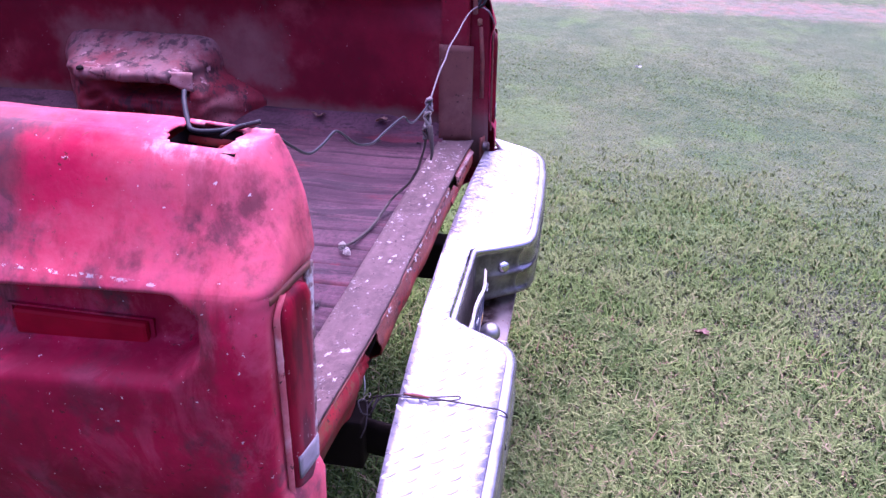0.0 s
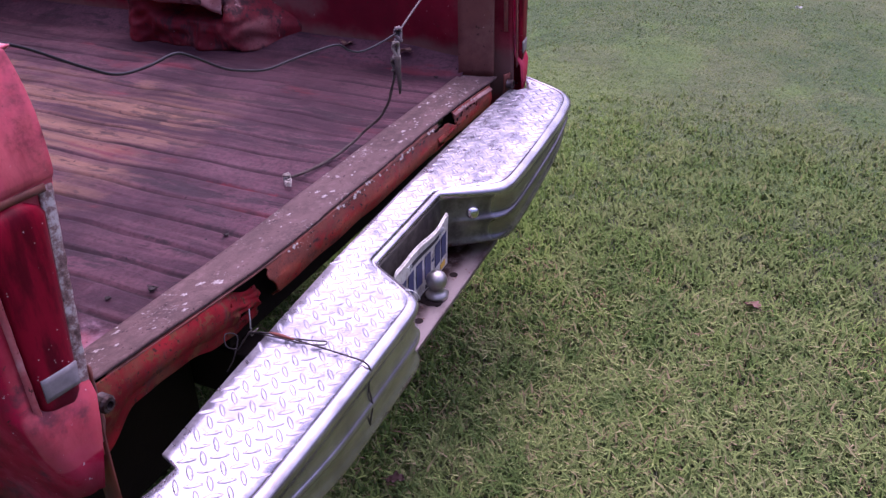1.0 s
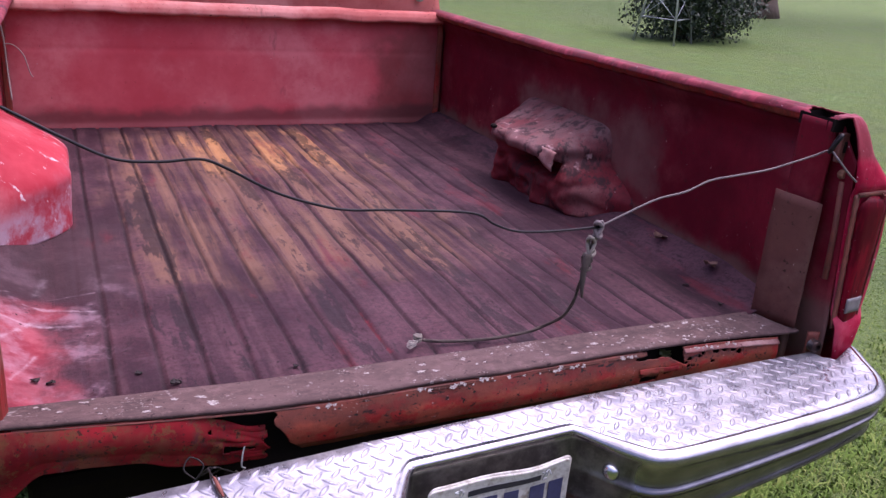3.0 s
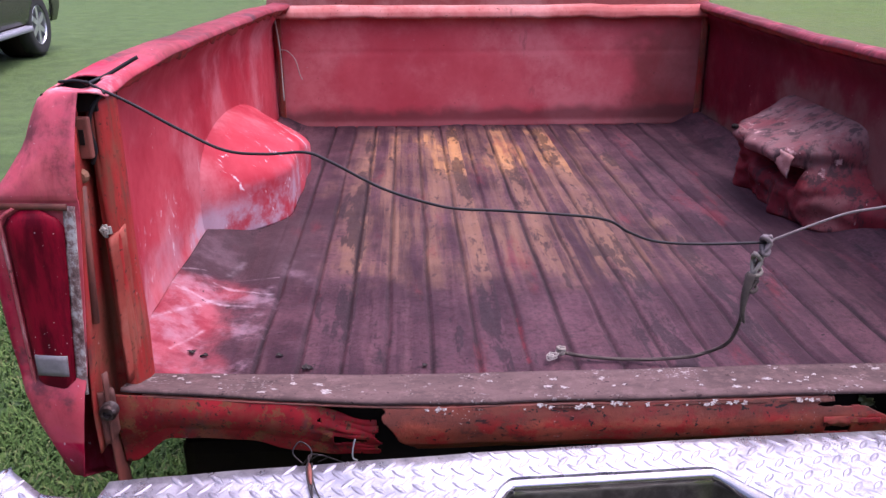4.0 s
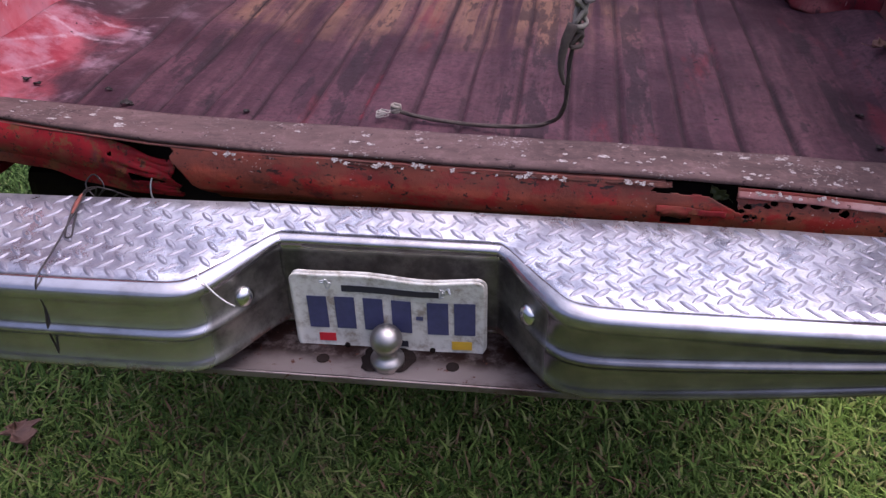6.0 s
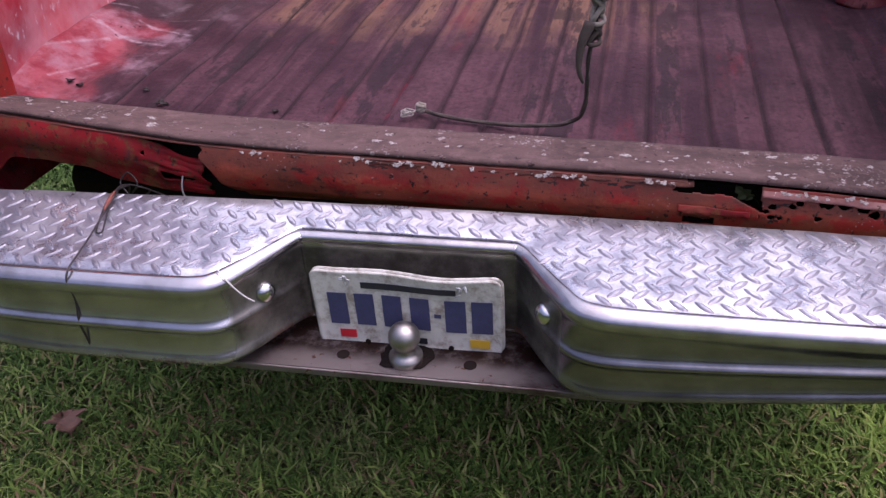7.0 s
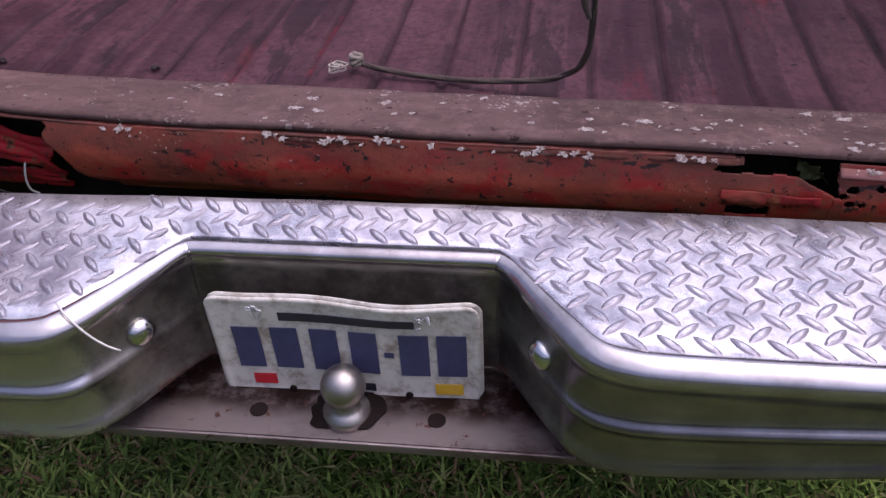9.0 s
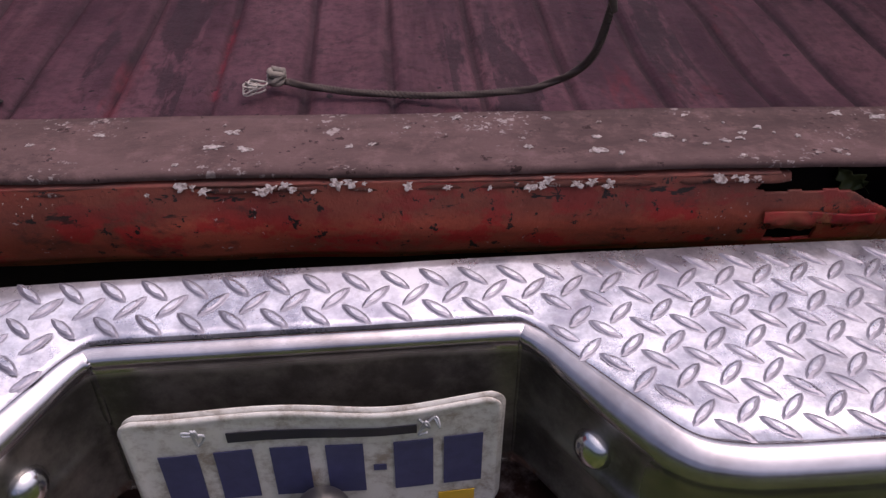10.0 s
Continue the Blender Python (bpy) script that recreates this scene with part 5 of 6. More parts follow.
member(-0.845, -0.386, lambda x: 0.746 - 0.056 * ease(x, -0.70, -0.42) - 0.045 * (1 - ease(x, -0.835, -0.76)) + 0.008 * wob(x, 1, 1, 14), "torn bright red end of the rear cross member", torn_m, tuck=0.004, sag=0.042, skip=lambda u, v: u > 0.97 + 0.05 * wob(v * 4, 3, 1) or (0.80 < u < 0.93 and 0.50 < v < 0.50 + 0.8 * (0.93 - u) + 0.10 * wob(u * 40, 2, 8) + 0.10) or (u > 0.74 and wob(u * 26, v * 4, 8) > 0.46))
def rusted_through(u, v):
    """Where the middle stretch is eaten away: its torn end, the wedge under the sill and the slit below the flap."""
    x = -0.400 + 0.919 * u
    z = sill_top(x) - 0.012
    z += (0.690 - z) * v
    if x + 0.400 < 0.009 + 0.074 * max(0, v - 0.16) + 0.009 * wob(v * 6, 1, 4):
        return True
    wedge = z > 0.780 - 0.50 * max(0.0, x - 0.475) + 0.002 * wob(x, 1, 1, 60) and x > 0.388 + (z - 0.781) * 0.9
    slit = 0.409 < x < 0.456 and 0.725 + 0.002 * wob(x, 2, 2, 50) < z < 0.742
    return wedge or slit


member(-0.400, 0.519, lambda x: 0.690, "rusty orange-red middle of the rear cross member", skip=rusted_through, dense=640)

# small round rust holes in the far end: place across, height, radius
PITS = ((0.529, 0.759, 0.0042), (0.537, 0.767, 0.0050), (0.537, 0.750, 0.0046), (0.549, 0.749, 0.0032), (0.565, 0.770, 0.0042), (0.574, 0.776, 0.0050), (0.611, 0.780, 0.0090), (0.637, 0.779, 0.0080), (0.664, 0.775, 0.0070), (0.680, 0.766, 0.0062), (0.603, 0.754, 0.0046))


def pitted(u, v):
    x = 0.517 + 0.283 * u
    z = sill_top(x) - 0.012
    z += (0.688 - z) * v
    if x < 0.519 + max(0.0, 0.778 - z) * 0.3 * (z > 0.756) + 0.002 * wob(z, 1, 2, 130):
        return True
    return any(math.hypot((x - px) * 0.8, z - pz) < r * (1 + 0.35 * wob(x, z, 3, 150)) for px, pz, r in PITS)


member(0.517, 0.80, lambda x: 0.688 + 0.006 * wob(x, 2, 1, 9), "rusty perforated end of the rear cross member", skip=pitted, dense=620)
part("member_ledge", sheet(lambda u, v: (0.519 + 0.28 * u, 0.029 + 0.014 * v + 0.003 * wob(u, 2, 6, 9) * (1 - v), sill_top(0.519 + 0.28 * u) - 0.0145 - 0.008 * (1 - v) ** 2), 70, 5), bare_m, truck, "pinkish bent lip of the cross member", True, 0.002)


def ledge(u, v):
    x = -0.36 + 0.78 * u
    return x, 0.034 + 0.009 * v + 0.004 * wob(x, 2, 6, 34) * (1 - v), sill_top(x) - 0.0125 - 0.006 * (1 - v) ** 3 + 0.0015 * wob(x, v, 2, 40)


part("member_ledge", sheet(ledge, 200, 5), ledge_m, truck, "lichen-crusted ledge of the cross member", True, 0.002)


# flap below the hole, curled and ragged
def flap(u, v):
    x = 0.400 + 0.106 * u
    curl = 0.004 * math.sin(3.1 * v) - 0.006 * v + 0.003 * v * wob(x, 1, 1, 40)
    return x, 0.0300 - curl + 0.004 * wob(x, v * 0.05, 1, 24) + 0.004 * v * wob(x, v * 0.1, 4, 90), 0.762 - 0.004 * u - 0.022 * v + 0.002 * wob(x, 1, 6, 22)


part("torn_flap", sheet(flap, 80, 14, skip=lambda u, v: v > (0.92 + 0.10 * wob(u * 30, 1, 3) if 0.08 < u < 0.46 else 0.40 + 0.62 * abs(wob(u * 17, 1, 3))) or u < 0.08 and v > 0.5), torn_m, truck, "ragged rusty flap of sheet metal", True, 0.0025)


# added black block that stands in for the dark in the gaps
filler = box((-0.47, 0.082, 0.645), (0.82, 0.13, 0.775))
part("gap_filler", filler, black, truck, "added black block for the dark behind the cross member")

# frame rails, bumper brackets, axle, and an added box for the dark below
for s in (-1, 1):
    part("frame_rail", box((CX + s * 0.43 - 0.04, 0.05, 0.50), (CX + s * 0.43 + 0.04, 5.2, 0.62)), black, truck, "black rusty frame rail", False, 0, 0.006)
    br = sheet(lambda u, v: (CX + s * (0.40 + 0.05 * math.sin(3 * u)), 0.10 - 0.26 * u, 0.60 + 0.03 * u - (0.09 - 0.02 * u) * v), 10, 4)
    part("bumper_bracket", br, black, truck, "black bumper bracket", True, 0.010)
# made-up black box in place of the deep shade under the bed
part("underbed_block", box((-0.80, 0.19, 0.37), (-0.46, 0.80, 0.64)), black, truck, "added black box for the dark under the bed", False, 0, 0.03)
part("rear_axle", tube([(-0.75, 1.22, 0.40), (0.78, 1.22, 0.40)], 0.05, 12), black, truck, "dark rear axle")


def wheel(x, y, side):
    m = pose(x, y, 0.375, 0, 90 * side, 0)
    tyre = part("tyre", lathe([(0.20, -0.10), (0.30, -0.115), (0.355, -0.105), (0.372, -0.08), (0.375, 0.0), (0.372, 0.08), (0.355, 0.105), (0.30, 0.115), (0.20, 0.10)], 36, m, closed=False), rubber, truck, "worn black tyre", True)
    part("rim", lathe([(0.205, -0.10), (0.205, 0.06), (0.17, 0.075), (0.12, 0.055), (0.06, 0.085), (0.05, 0.11)], 28, m), corroded, tyre, "rusty grey steel rim", True)


for yy in (1.22, 4.55):
    for s in (-1, 1):
        wheel(CX + s * 0.82, yy, s)

# cab: back panel with the window, pillars, roof, doors, and the bonnet beyond
CAB_Y = 2.40


def cab_width(z):
    return lerp_table(z, ((0.6, 0.955), (1.25, 0.945), (1.35, 0.925), (1.42, 0.905), (1.86, 0.74), (1.95, 0.62)))


def cab_back(u, v):
    z = 0.70 + 1.20 * v
    w = cab_width(z)
    t = 2 * u - 1
    y = CAB_Y + 0.17 * max(0.0, z - 1.33) + 0.05 * abs(t) ** 8
    return CX + w * t, y, z


WIN = (-0.775, 0.800, 1.398, 1.80)


def in_window(u, v):
    p = cab_back(u, v)
    return WIN[0] < p[0] < WIN[1] and WIN[2] < p[2] < WIN[3]


cab = part("cab", sheet(cab_back, 60, 80, skip=in_window), cab_paint, truck, "salmon-faded red cab back panel", True, 0.006)
win = sheet(lambda u, v: (WIN[0] + 0.004 + (WIN[1] - WIN[0] - 0.008) * u, CAB_Y + 0.014 + 0.17 * max(0.0, WIN[2] + (WIN[3] - WIN[2]) * v - 1.33), WIN[2] + (WIN[3] - WIN[2]) * v), 2, 6)
bmesh.ops.reverse_faces(win, faces=win.faces)
part("rear_window", win, glass, cab, "dark rear cab window reflecting the sky", True, 0.004)
gk = []
for k in range(48):
    a = 2 * math.pi * k / 48
    c, s = math.cos(a), math.sin(a)
    x = (WIN[0] + WIN[1]) / 2 + (WIN[1] - WIN[0] + 0.02) / 2 * math.copysign(abs(c) ** 0.18, c)
    z = (WIN[2] + WIN[3]) / 2 + (WIN[3] - WIN[2] + 0.02) / 2 * math.copysign(abs(s) ** 0.28, s)
    gk.append((x, CAB_Y - 0.002 + 0.17 * max(0.0, z - 1.33), z))
bm = bmesh.new()
tube(gk + [gk[0]], 0.015, 8, bm)
part("window_gasket", bm, rubber, cab, "black rubber window gasket", True)
part("round_badge", lathe([(0.024, 0), (0.024, 0.004), (0.016, 0.007)], 16, pose(CX + 0.815, CAB_Y + 0.006, 1.338, 90, 0, 0)), galv, cab, "small round pale badge", True)
for s in (-1, 1):
    def cab_flank(u, v, s=s):
        z = 0.45 + 1.45 * v
        y = CAB_Y + 0.05 + (1.45 - 0.75 * ease(z, 1.35, 1.95)) * u
        return CX + s * cab_width(max(z, 0.6)), y, z

    fl = sheet(cab_flank, 24, 30, skip=lambda u, v: 0.12 < u < 0.9 and 0.665 < v < 0.93)
    if s < 0:
        bmesh.ops.reverse_faces(fl, faces=fl.faces)
    part("cab_door", fl, cab_paint, cab, "salmon-faded red cab door", True, 0.006)
    gl = sheet(lambda u, v: (cab_flank(0.12 + 0.78 * u, 0.665 + 0.265 * v)[0] - s * 0.012, *cab_flank(0.12 + 0.78 * u, 0.665 + 0.265 * v)[1:]), 3, 4)
    part("side_window", gl, glass, cab, "dark side window", True, 0.004)
part("cab_roof", sheet(lambda u, v: (CX + 0.76 * (2 * u - 1), CAB_Y + 0.08 + 0.80 * v, 1.88 + 0.06 * (1 - (2 * u - 1) ** 4) * math.sin(math.pi * (0.15 + 0.7 * v))), 20, 14), cab_paint, cab, "salmon-faded red cab roof", True, 0.008)
part("windscreen", sheet(lambda u, v: (CX + (0.86 - 0.14 * v) * (2 * u - 1), CAB_Y + 1.50 - 0.62 * v, 1.33 + 0.56 * v), 4, 4), glass, cab, "dark windscreen", True, 0.005)
part("bonnet", sheet(lambda u, v: (CX + 0.93 * (2 * u - 1), CAB_Y + 1.48 + 1.30 * v, (1.30 - 0.10 * v) * (1 - 0.5 * ease(abs(2 * u - 1), 0.93, 1.0)) + 0.03 * (1 - (2 * u - 1) ** 4)), 30, 12), cab_paint, truck, "salmon-faded red bonnet", True, 0.01)
for s in (-1, 1):
    part("front_wing", sheet(lambda u, v: (CX + s * 0.955, CAB_Y + 1.48 + 1.32 * u, 0.5 + 0.72 * v), 20, 14, skip=lambda u, v: ((CAB_Y + 1.48 + 1.32 * u) - 4.55) ** 2 + (0.5 + 0.72 * v - 0.42) ** 2 < 0.43**2), cab_paint, truck, "salmon-faded red front wing", True, 0.01)
part("grille", box((CX - 0.93, CAB_Y + 2.79, 0.62), (CX + 0.93, CAB_Y + 2.83, 1.18)), dull, truck, "dull metal grille", False, 0, 0.01)
part("cab_floor", box((CX - 0.9, CAB_Y + 0.1, 0.55), (CX + 0.9, CAB_Y + 1.6, 0.62)), black, truck, "dark cab floor")

# ---- step bumper ----
# plan of the front lip in the bumper's own space: middle at x = 0, tread top at z = 0
LIP = ((-1.000, -0.046), (-1.010, -0.080), (-1.004, -0.120), (-0.974, -0.175), (-0.92, -0.208), (-0.85, -0.220), (-0.70, -0.224), (-0.50, -0.225), (-0.34, -0.224), (-0.290, -0.220), (-0.266, -0.207), (-0.244, -0.178),
       (-0.208, -0.120), (-0.192, -0.096), (-0.180, -0.085), (-0.164, -0.082), (-0.08, -0.082), (0.08, -0.082), (0.156, -0.082), (0.170, -0.086), (0.184, -0.100), (0.204, -0.130), (0.238, -0.178), (0.262, -0.207), (0.290, -0.219), (0.34, -0.224),
       (0.50, -0.225), (0.70, -0.222), (0.82, -0.214), (0.88, -0.203), (0.918, -0.180), (0.944, -0.145), (0.962, -0.100), (0.980, -0.060), (0.988, -0.040))
# section: rolled inner edge, a bright flat bevel, the knuckle, an upper panel, the rib, a lower panel and the turned-under foot
FACE = ((-0.012, -0.010), (-0.0105, -0.003), (-0.006, 0.0015), (0.000, 0.001), (0.0105, -0.0055), (0.0145, -0.0100), (0.0160, -0.016), (0.0145, -0.023), (0.0110, -0.030), (0.0085, -0.038), (0.0070, -0.050), (0.0070, -0.066), (0.0085, -0.080), (0.0125, -0.087), (0.0165, -0.0915), (0.0165, -0.0960), (0.0115, -0.102),
        (0.0070, -0.110), (0.0050, -0.125), (0.0050, -0.142), (0.0080, -0.156), (0.0130, -0.1635), (0.0125, -0.170), (0.0020, -0.175), (-0.012, -0.174))
bump_at = pose(0.0, 0.002, 0.7265, 0, -1.2, 1.4)


def back_y(x):
    """Back edge of the tread, in the bumper's own space."""
    return -0.007 + 0.025 * x - 0.045 * x * x


def top_z(x, y):
    """The tread leans up towards its back edge, more at the driver's end, and curls up at both tips."""
    front = -0.10 - 0.12 * ease(abs(x), 0.18, 0.27)
    s = min(1.15, max(0.0, (y - front) / (back_y(x) - front)))
    tip = (0.014 if x < 0 else 0.006) * ease(abs(x), 0.88, 1.0) * ease(y, -0.19, -0.06)
    return (0.0125 - 0.0164 * x + 0.011 * x * x) * s + tip


def bumper_face():
    pts = smooth_path([(x, y, 0) for x, y in LIP], 5)
    bm = bmesh.new()
    rows = []
    for i, p in enumerate(pts):
        d = (pts[min(i + 1, len(pts) - 1)] - pts[max(i - 1, 0)]).normalized()
        n = Vector((d.y, -d.x, 0))
        inside = 1 - ease(abs(p.x + 0.005), 0.16, 0.26)  # in the recess the wall is plain
        short = 1 - 0.40 * ease(-p.x, 0.55, 0.98) if p.x < 0 else 1 - 0.34 * ease(p.x, 0.20, 0.85)
        end = ease(abs(p.x), 0.62, 0.97)
        lift = top_z(p.x, p.y)
        row = []
        for o, z in FACE:
            z = z if z > -0.03 else -0.03 + (z + 0.03) * 0.90
            oo = o * (1 - 0.45 * inside) if z > -0.03 else o * (1 - inside) + 0.006 * inside
            zz = z * short if z < -0.04 else z * (1 - 0.5 * inside)
            if z < -0.04 and end > 0:
                oo -= 0.02 * end * (-z / 0.17)
            row.append(bm.verts.new(p + n * oo + Vector((0, 0, zz + lift * (1 - ease(-z, 0.04, 0.17))))))
        rows.append(row)
    for a, b in zip(rows, rows[1:]):
        for k in range(len(FACE) - 1):
            bm.faces.new((a[k], a[k + 1], b[k + 1], b[k]))
    return bm


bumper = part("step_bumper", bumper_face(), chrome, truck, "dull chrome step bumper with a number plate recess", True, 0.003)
bumper.matrix_local = bump_at


def inside_outline(x, y, poly):
    hit = False
    for (ax, ay), (bx, by) in zip(poly, poly[1:] + poly[:1]):
        if (ay > y) != (by > y) and x < (bx - ax) * (y - ay) / (by - ay) + ax:
            hit = not hit
    return hit


def tread():
    """Diamond plate: a sheet with lens-shaped raised lugs in crossed rows."""
    edge = [(p.x * 0.993, p.y + 0.009) for p in smooth_path([(x, y, 0) for x, y in LIP], 3)]
    back = [(0.975, -0.042), (0.905, -0.068), (0.885, -0.068), (0.880, back_y(0.88))] + [(0.8 - 0.1 * k, back_y(0.8 - 0.1 * k)) for k in range(17)] + [(-0.835, back_y(-0.835)), (-0.842, -0.092), (-0.93, -0.088), (-0.985, -0.052)]
    poly = edge + back
    bm = bmesh.new()
    columns = []
    n = 360
    for k in range(n + 1):  # across the truck, from the front lip to the back edge
        x = -0.998 + 1.975 * k / n
        ys = []
        for (ax, ay), (bx, by) in zip(poly, poly[1:] + poly[:1]):
            if (ax > x) != (bx > x):
                ys.append(ay + (by - ay) * (x - ax) / (bx - ax))
        if len(ys) >= 2:
            lo, hi = min(ys), max(ys)
            ring = [(x, lo, top_z(x, lo) - 0.005)] + [(x, y, top_z(x, y) + 0.0012 * wob(x, y, 6, 11)) for y in (lo + (hi - lo) * q / 8 for q in range(9))] + [(x, hi, top_z(x, hi) - 0.005)]
            columns.append([bm.verts.new(p) for p in ring])
    for a, b in zip(columns, columns[1:]):
        for k in range(10):
            bm.faces.new((a[k], b[k], b[k + 1], a[k + 1])).smooth = 0 < k < 9
    rng = random.Random(4)
    for j in range(-14, 2):
        for i in range(-32, 33):
            x = i * 0.0330 + (0.0165 if j % 2 else 0.0)
            y = 0.010 + j * 0.0178
            a = radians(44 if j % 2 else -44)
            ends = [(x + 0.013 * s * math.cos(a), y + 0.013 * s * math.sin(a)) for s in (-1, 1)]
            if not all(inside_outline(ex, ey, poly) for ex, ey in ends):
                continue
            long, wide, high = 0.0156, 0.0048 * rng.uniform(0.9, 1.1), 0.0022 * rng.uniform(0.8, 1.05)
            n, z0 = 10, top_z(x, y) + 0.0012 * wob(x, y, 6, 11)
            tilt = (top_z(x, y + 0.004) - top_z(x, y - 0.004)) / 0.008
            rings = []
            for scale, z in ((1.22, 0.0002), (1.0, 0.0004), (0.80, high * 0.70), (0.45, high)):
                ring = []
                for k in range(n):
                    t = 2 * math.pi * k / n
                    ux = long * (scale if scale <= 1 else 1.08) * math.cos(t)
                    uy = wide * (scale if scale <= 1 else 1.24) * math.sin(t) * (1 - 0.25 * abs(math.cos(t)))
                    ring.append(bm.verts.new((x + ux * math.cos(a) - uy * math.sin(a), y + ux * math.sin(a) + uy * math.cos(a), z0 + z + tilt * (ux * math.sin(a) + uy * math.cos(a)))))
                rings.append(ring)
            for level, (r0, r1) in enumerate(zip(rings, rings[1:])):
                for k in range(n):
                    # dirt all round the foot; the rear half of the shoulder darkened as shade
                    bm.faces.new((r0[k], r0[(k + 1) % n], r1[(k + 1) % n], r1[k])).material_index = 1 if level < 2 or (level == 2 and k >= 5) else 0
            bm.faces.new(rings[-1])
    return bm


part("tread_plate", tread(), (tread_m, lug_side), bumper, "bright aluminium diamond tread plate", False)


def shelf():
    bm = bmesh.new()
    grid_x = [-0.36 + 0.03 * k for k in range(25)]
    grid_y = [-0.186 + 0.014 * k for k in range(10)]
    vs = [[bm.verts.new((x, y, -0.186 + 0.0005 * wob(x, y, 1, 6))) for y in grid_y] for x in grid_x]
    for i in range(len(grid_x) - 1):
        for j in range(len(grid_y) - 1):
            bm.faces.new((vs[i][j], vs[i + 1][j], vs[i + 1][j + 1], vs[i][j + 1]))
    return bm


part("hitch_shelf", shelf(), dull, bumper, "scratched grey hitch shelf", False, 0.008)
part("shelf_lip", box((-0.36, -0.189, -0.200), (0.36, -0.184, -0.1875)), dull, bumper, "worn bright lip of the hitch shelf", False, 0, 0.002)
# flat black discs on the shelf in place of the holes' shade
for x in (-0.104, 0.104):
    part("bolt_hole", lathe([(0.0105, 0), (0.0105, 0.0015)], 16, pose(x - 0.005, -0.150, -0.1862)), black, bumper, "dark bolt hole")
for x, y, nx in ((-0.230, -0.147, 0.85), (0.224, -0.150, -0.85)):
    n = Vector((nx, -0.53, 0)).normalized()
    m = Matrix.Translation((x, y, -0.067)) @ n.to_track_quat("Z", "Y").to_matrix().to_4x4() @ Matrix.Translation((0, 0, 0.010))
    part("bumper_bolt", lathe([(0.0180, -0.008), (0.0180, 0.002), (0.0165, 0.007), (0.0125, 0.0115), (0.007, 0.0140), (0.001, 0.0150)], 18, m), bolt_m, bumper, "domed chrome bumper bolt", True)
ball_at = pose(-0.004, -0.150, -0.186)
part("hitch_ball", lathe([(0.027, 0.0), (0.027, 0.012), (0.020, 0.016), (0.0165, 0.022), (0.0165, 0.026)] + [(0.0255 * math.sin(a), 0.048 - 0.0255 * math.cos(a)) for a in [0.72 + 0.24 * k for k in range(10)]] + [(0.001, 0.0735)], 28, ball_at), ball_m, bumper, "worn steel hitch ball", True)
part("grease_mark", sheet(lambda u, v: (-0.004 + (0.034 + 0.012 * wob(math.cos(6.283 * u) * 2, math.sin(6.283 * u) * 2, 5)) * v * math.cos(6.283 * u) * 1.3, -0.143 + (0.034 + 0.012 * wob(math.cos(6.283 * u) * 2, math.sin(6.283 * u) * 2, 5)) * v * math.sin(6.283 * u), -0.1846), 28, 2), black, bumper, "black grease behind the hitch ball", True, 0.001)

# number plate, bent, tied on with wire; its writing is plain bars
plate_at = bump_at @ pose(-0.0055, -0.1165, -0.1160, 2.0, 0, 0)


def plate_pt(u, v):
    x, z = (u - 0.5) * 0.305, (v - 0.5) * 0.152
    c = 0.016
    ex, ez = max(0, abs(x) - 0.1525 + c), max(0, abs(z) - 0.076 + c)
    r = math.hypot(ex, ez)
    if ex > 0 and ez > 0 and r > 0:
        k = max(ex, ez) / r
        x = math.copysign(0.1525 - c + ex * k, x)
        z = math.copysign(0.076 - c + ez * k, z)
    y = -0.006 * math.exp(-(((x - 0.06) / 0.07) ** 2)) * ease(z, 0.02, 0.076) + 0.003 * wob(x, z, 1, 9)
    rim = max(ease(abs(x), 0.143, 0.147) - ease(abs(x), 0.149, 0.1525), ease(abs(z), 0.067, 0.071) - ease(abs(z), 0.072, 0.076))
    return x, y - 0.0016 * rim, z + 0.004 * wob(x, 2, 1, 7) * ease(z, 0.0, 0.076)


plate = part("number_plate", sheet(plate_pt, 80, 40), plate_m, truck, "bent dirty white number plate tied on with wire", True, 0.0015)
plate.matrix_local = plate_at


def bar(x0, x1, z0, z1, material, label):
    bm = sheet(lambda u, v: (x0 + (x1 - x0) * u, plate_pt((x0 + (x1 - x0) * u) / 0.305 + 0.5, (z0 + (z1 - z0) * v) / 0.152 + 0.5)[1] - 0.0022, z0 + (z1 - z0) * v), 5, 5)
    part("bar", bm, material, plate, label, False, 0.0008)


for x in (-0.112, -0.068, -0.023, 0.022):
    bar(x - 0.0155, x + 0.0155, -0.032, 0.032, ink, "faded dark blue bar")
for x in (0.079, 0.121):
    bar(x - 0.0165, x + 0.0165, -0.032, 0.032, ink, "faded dark blue bar")
bar(0.045, 0.056, -0.004, 0.003, ink, "short dark blue bar")
bar(-0.070, 0.082, 0.044, 0.056, ink_dark, "thin dark bar")
bar(0.010, 0.030, -0.062, -0.050, ink_dark, "short dark bar")
bar(-0.115, -0.088, -0.060, -0.044, sticker_red, "small red sticker")
bar(0.100, 0.132, -0.063, -0.046, sticker_yellow, "small yellow sticker")
for x, z in ((-0.092, 0.062), (0.090, 0.058)):
    rng = random.Random(int(x * 1000))
    curl = smooth_path([(x + rng.uniform(-0.011, 0.011), -0.006 - rng.uniform(0, 0.007), z + rng.uniform(-0.010, 0.012)) for _ in range(9)], 5)
    part("tie_wire", tube(curl, 0.0011, 6), galv, plate, "twist of thin bright wire", True)
for x in (-0.070, 0.069):
    part("plate_bolt", lathe([(0.0045, 0), (0.0045, 0.0025), (0.002, 0.0032)], 10, pose(x, -0.002, -0.066, 90, 0, 0)), black, plate, "rusted plate bolt")
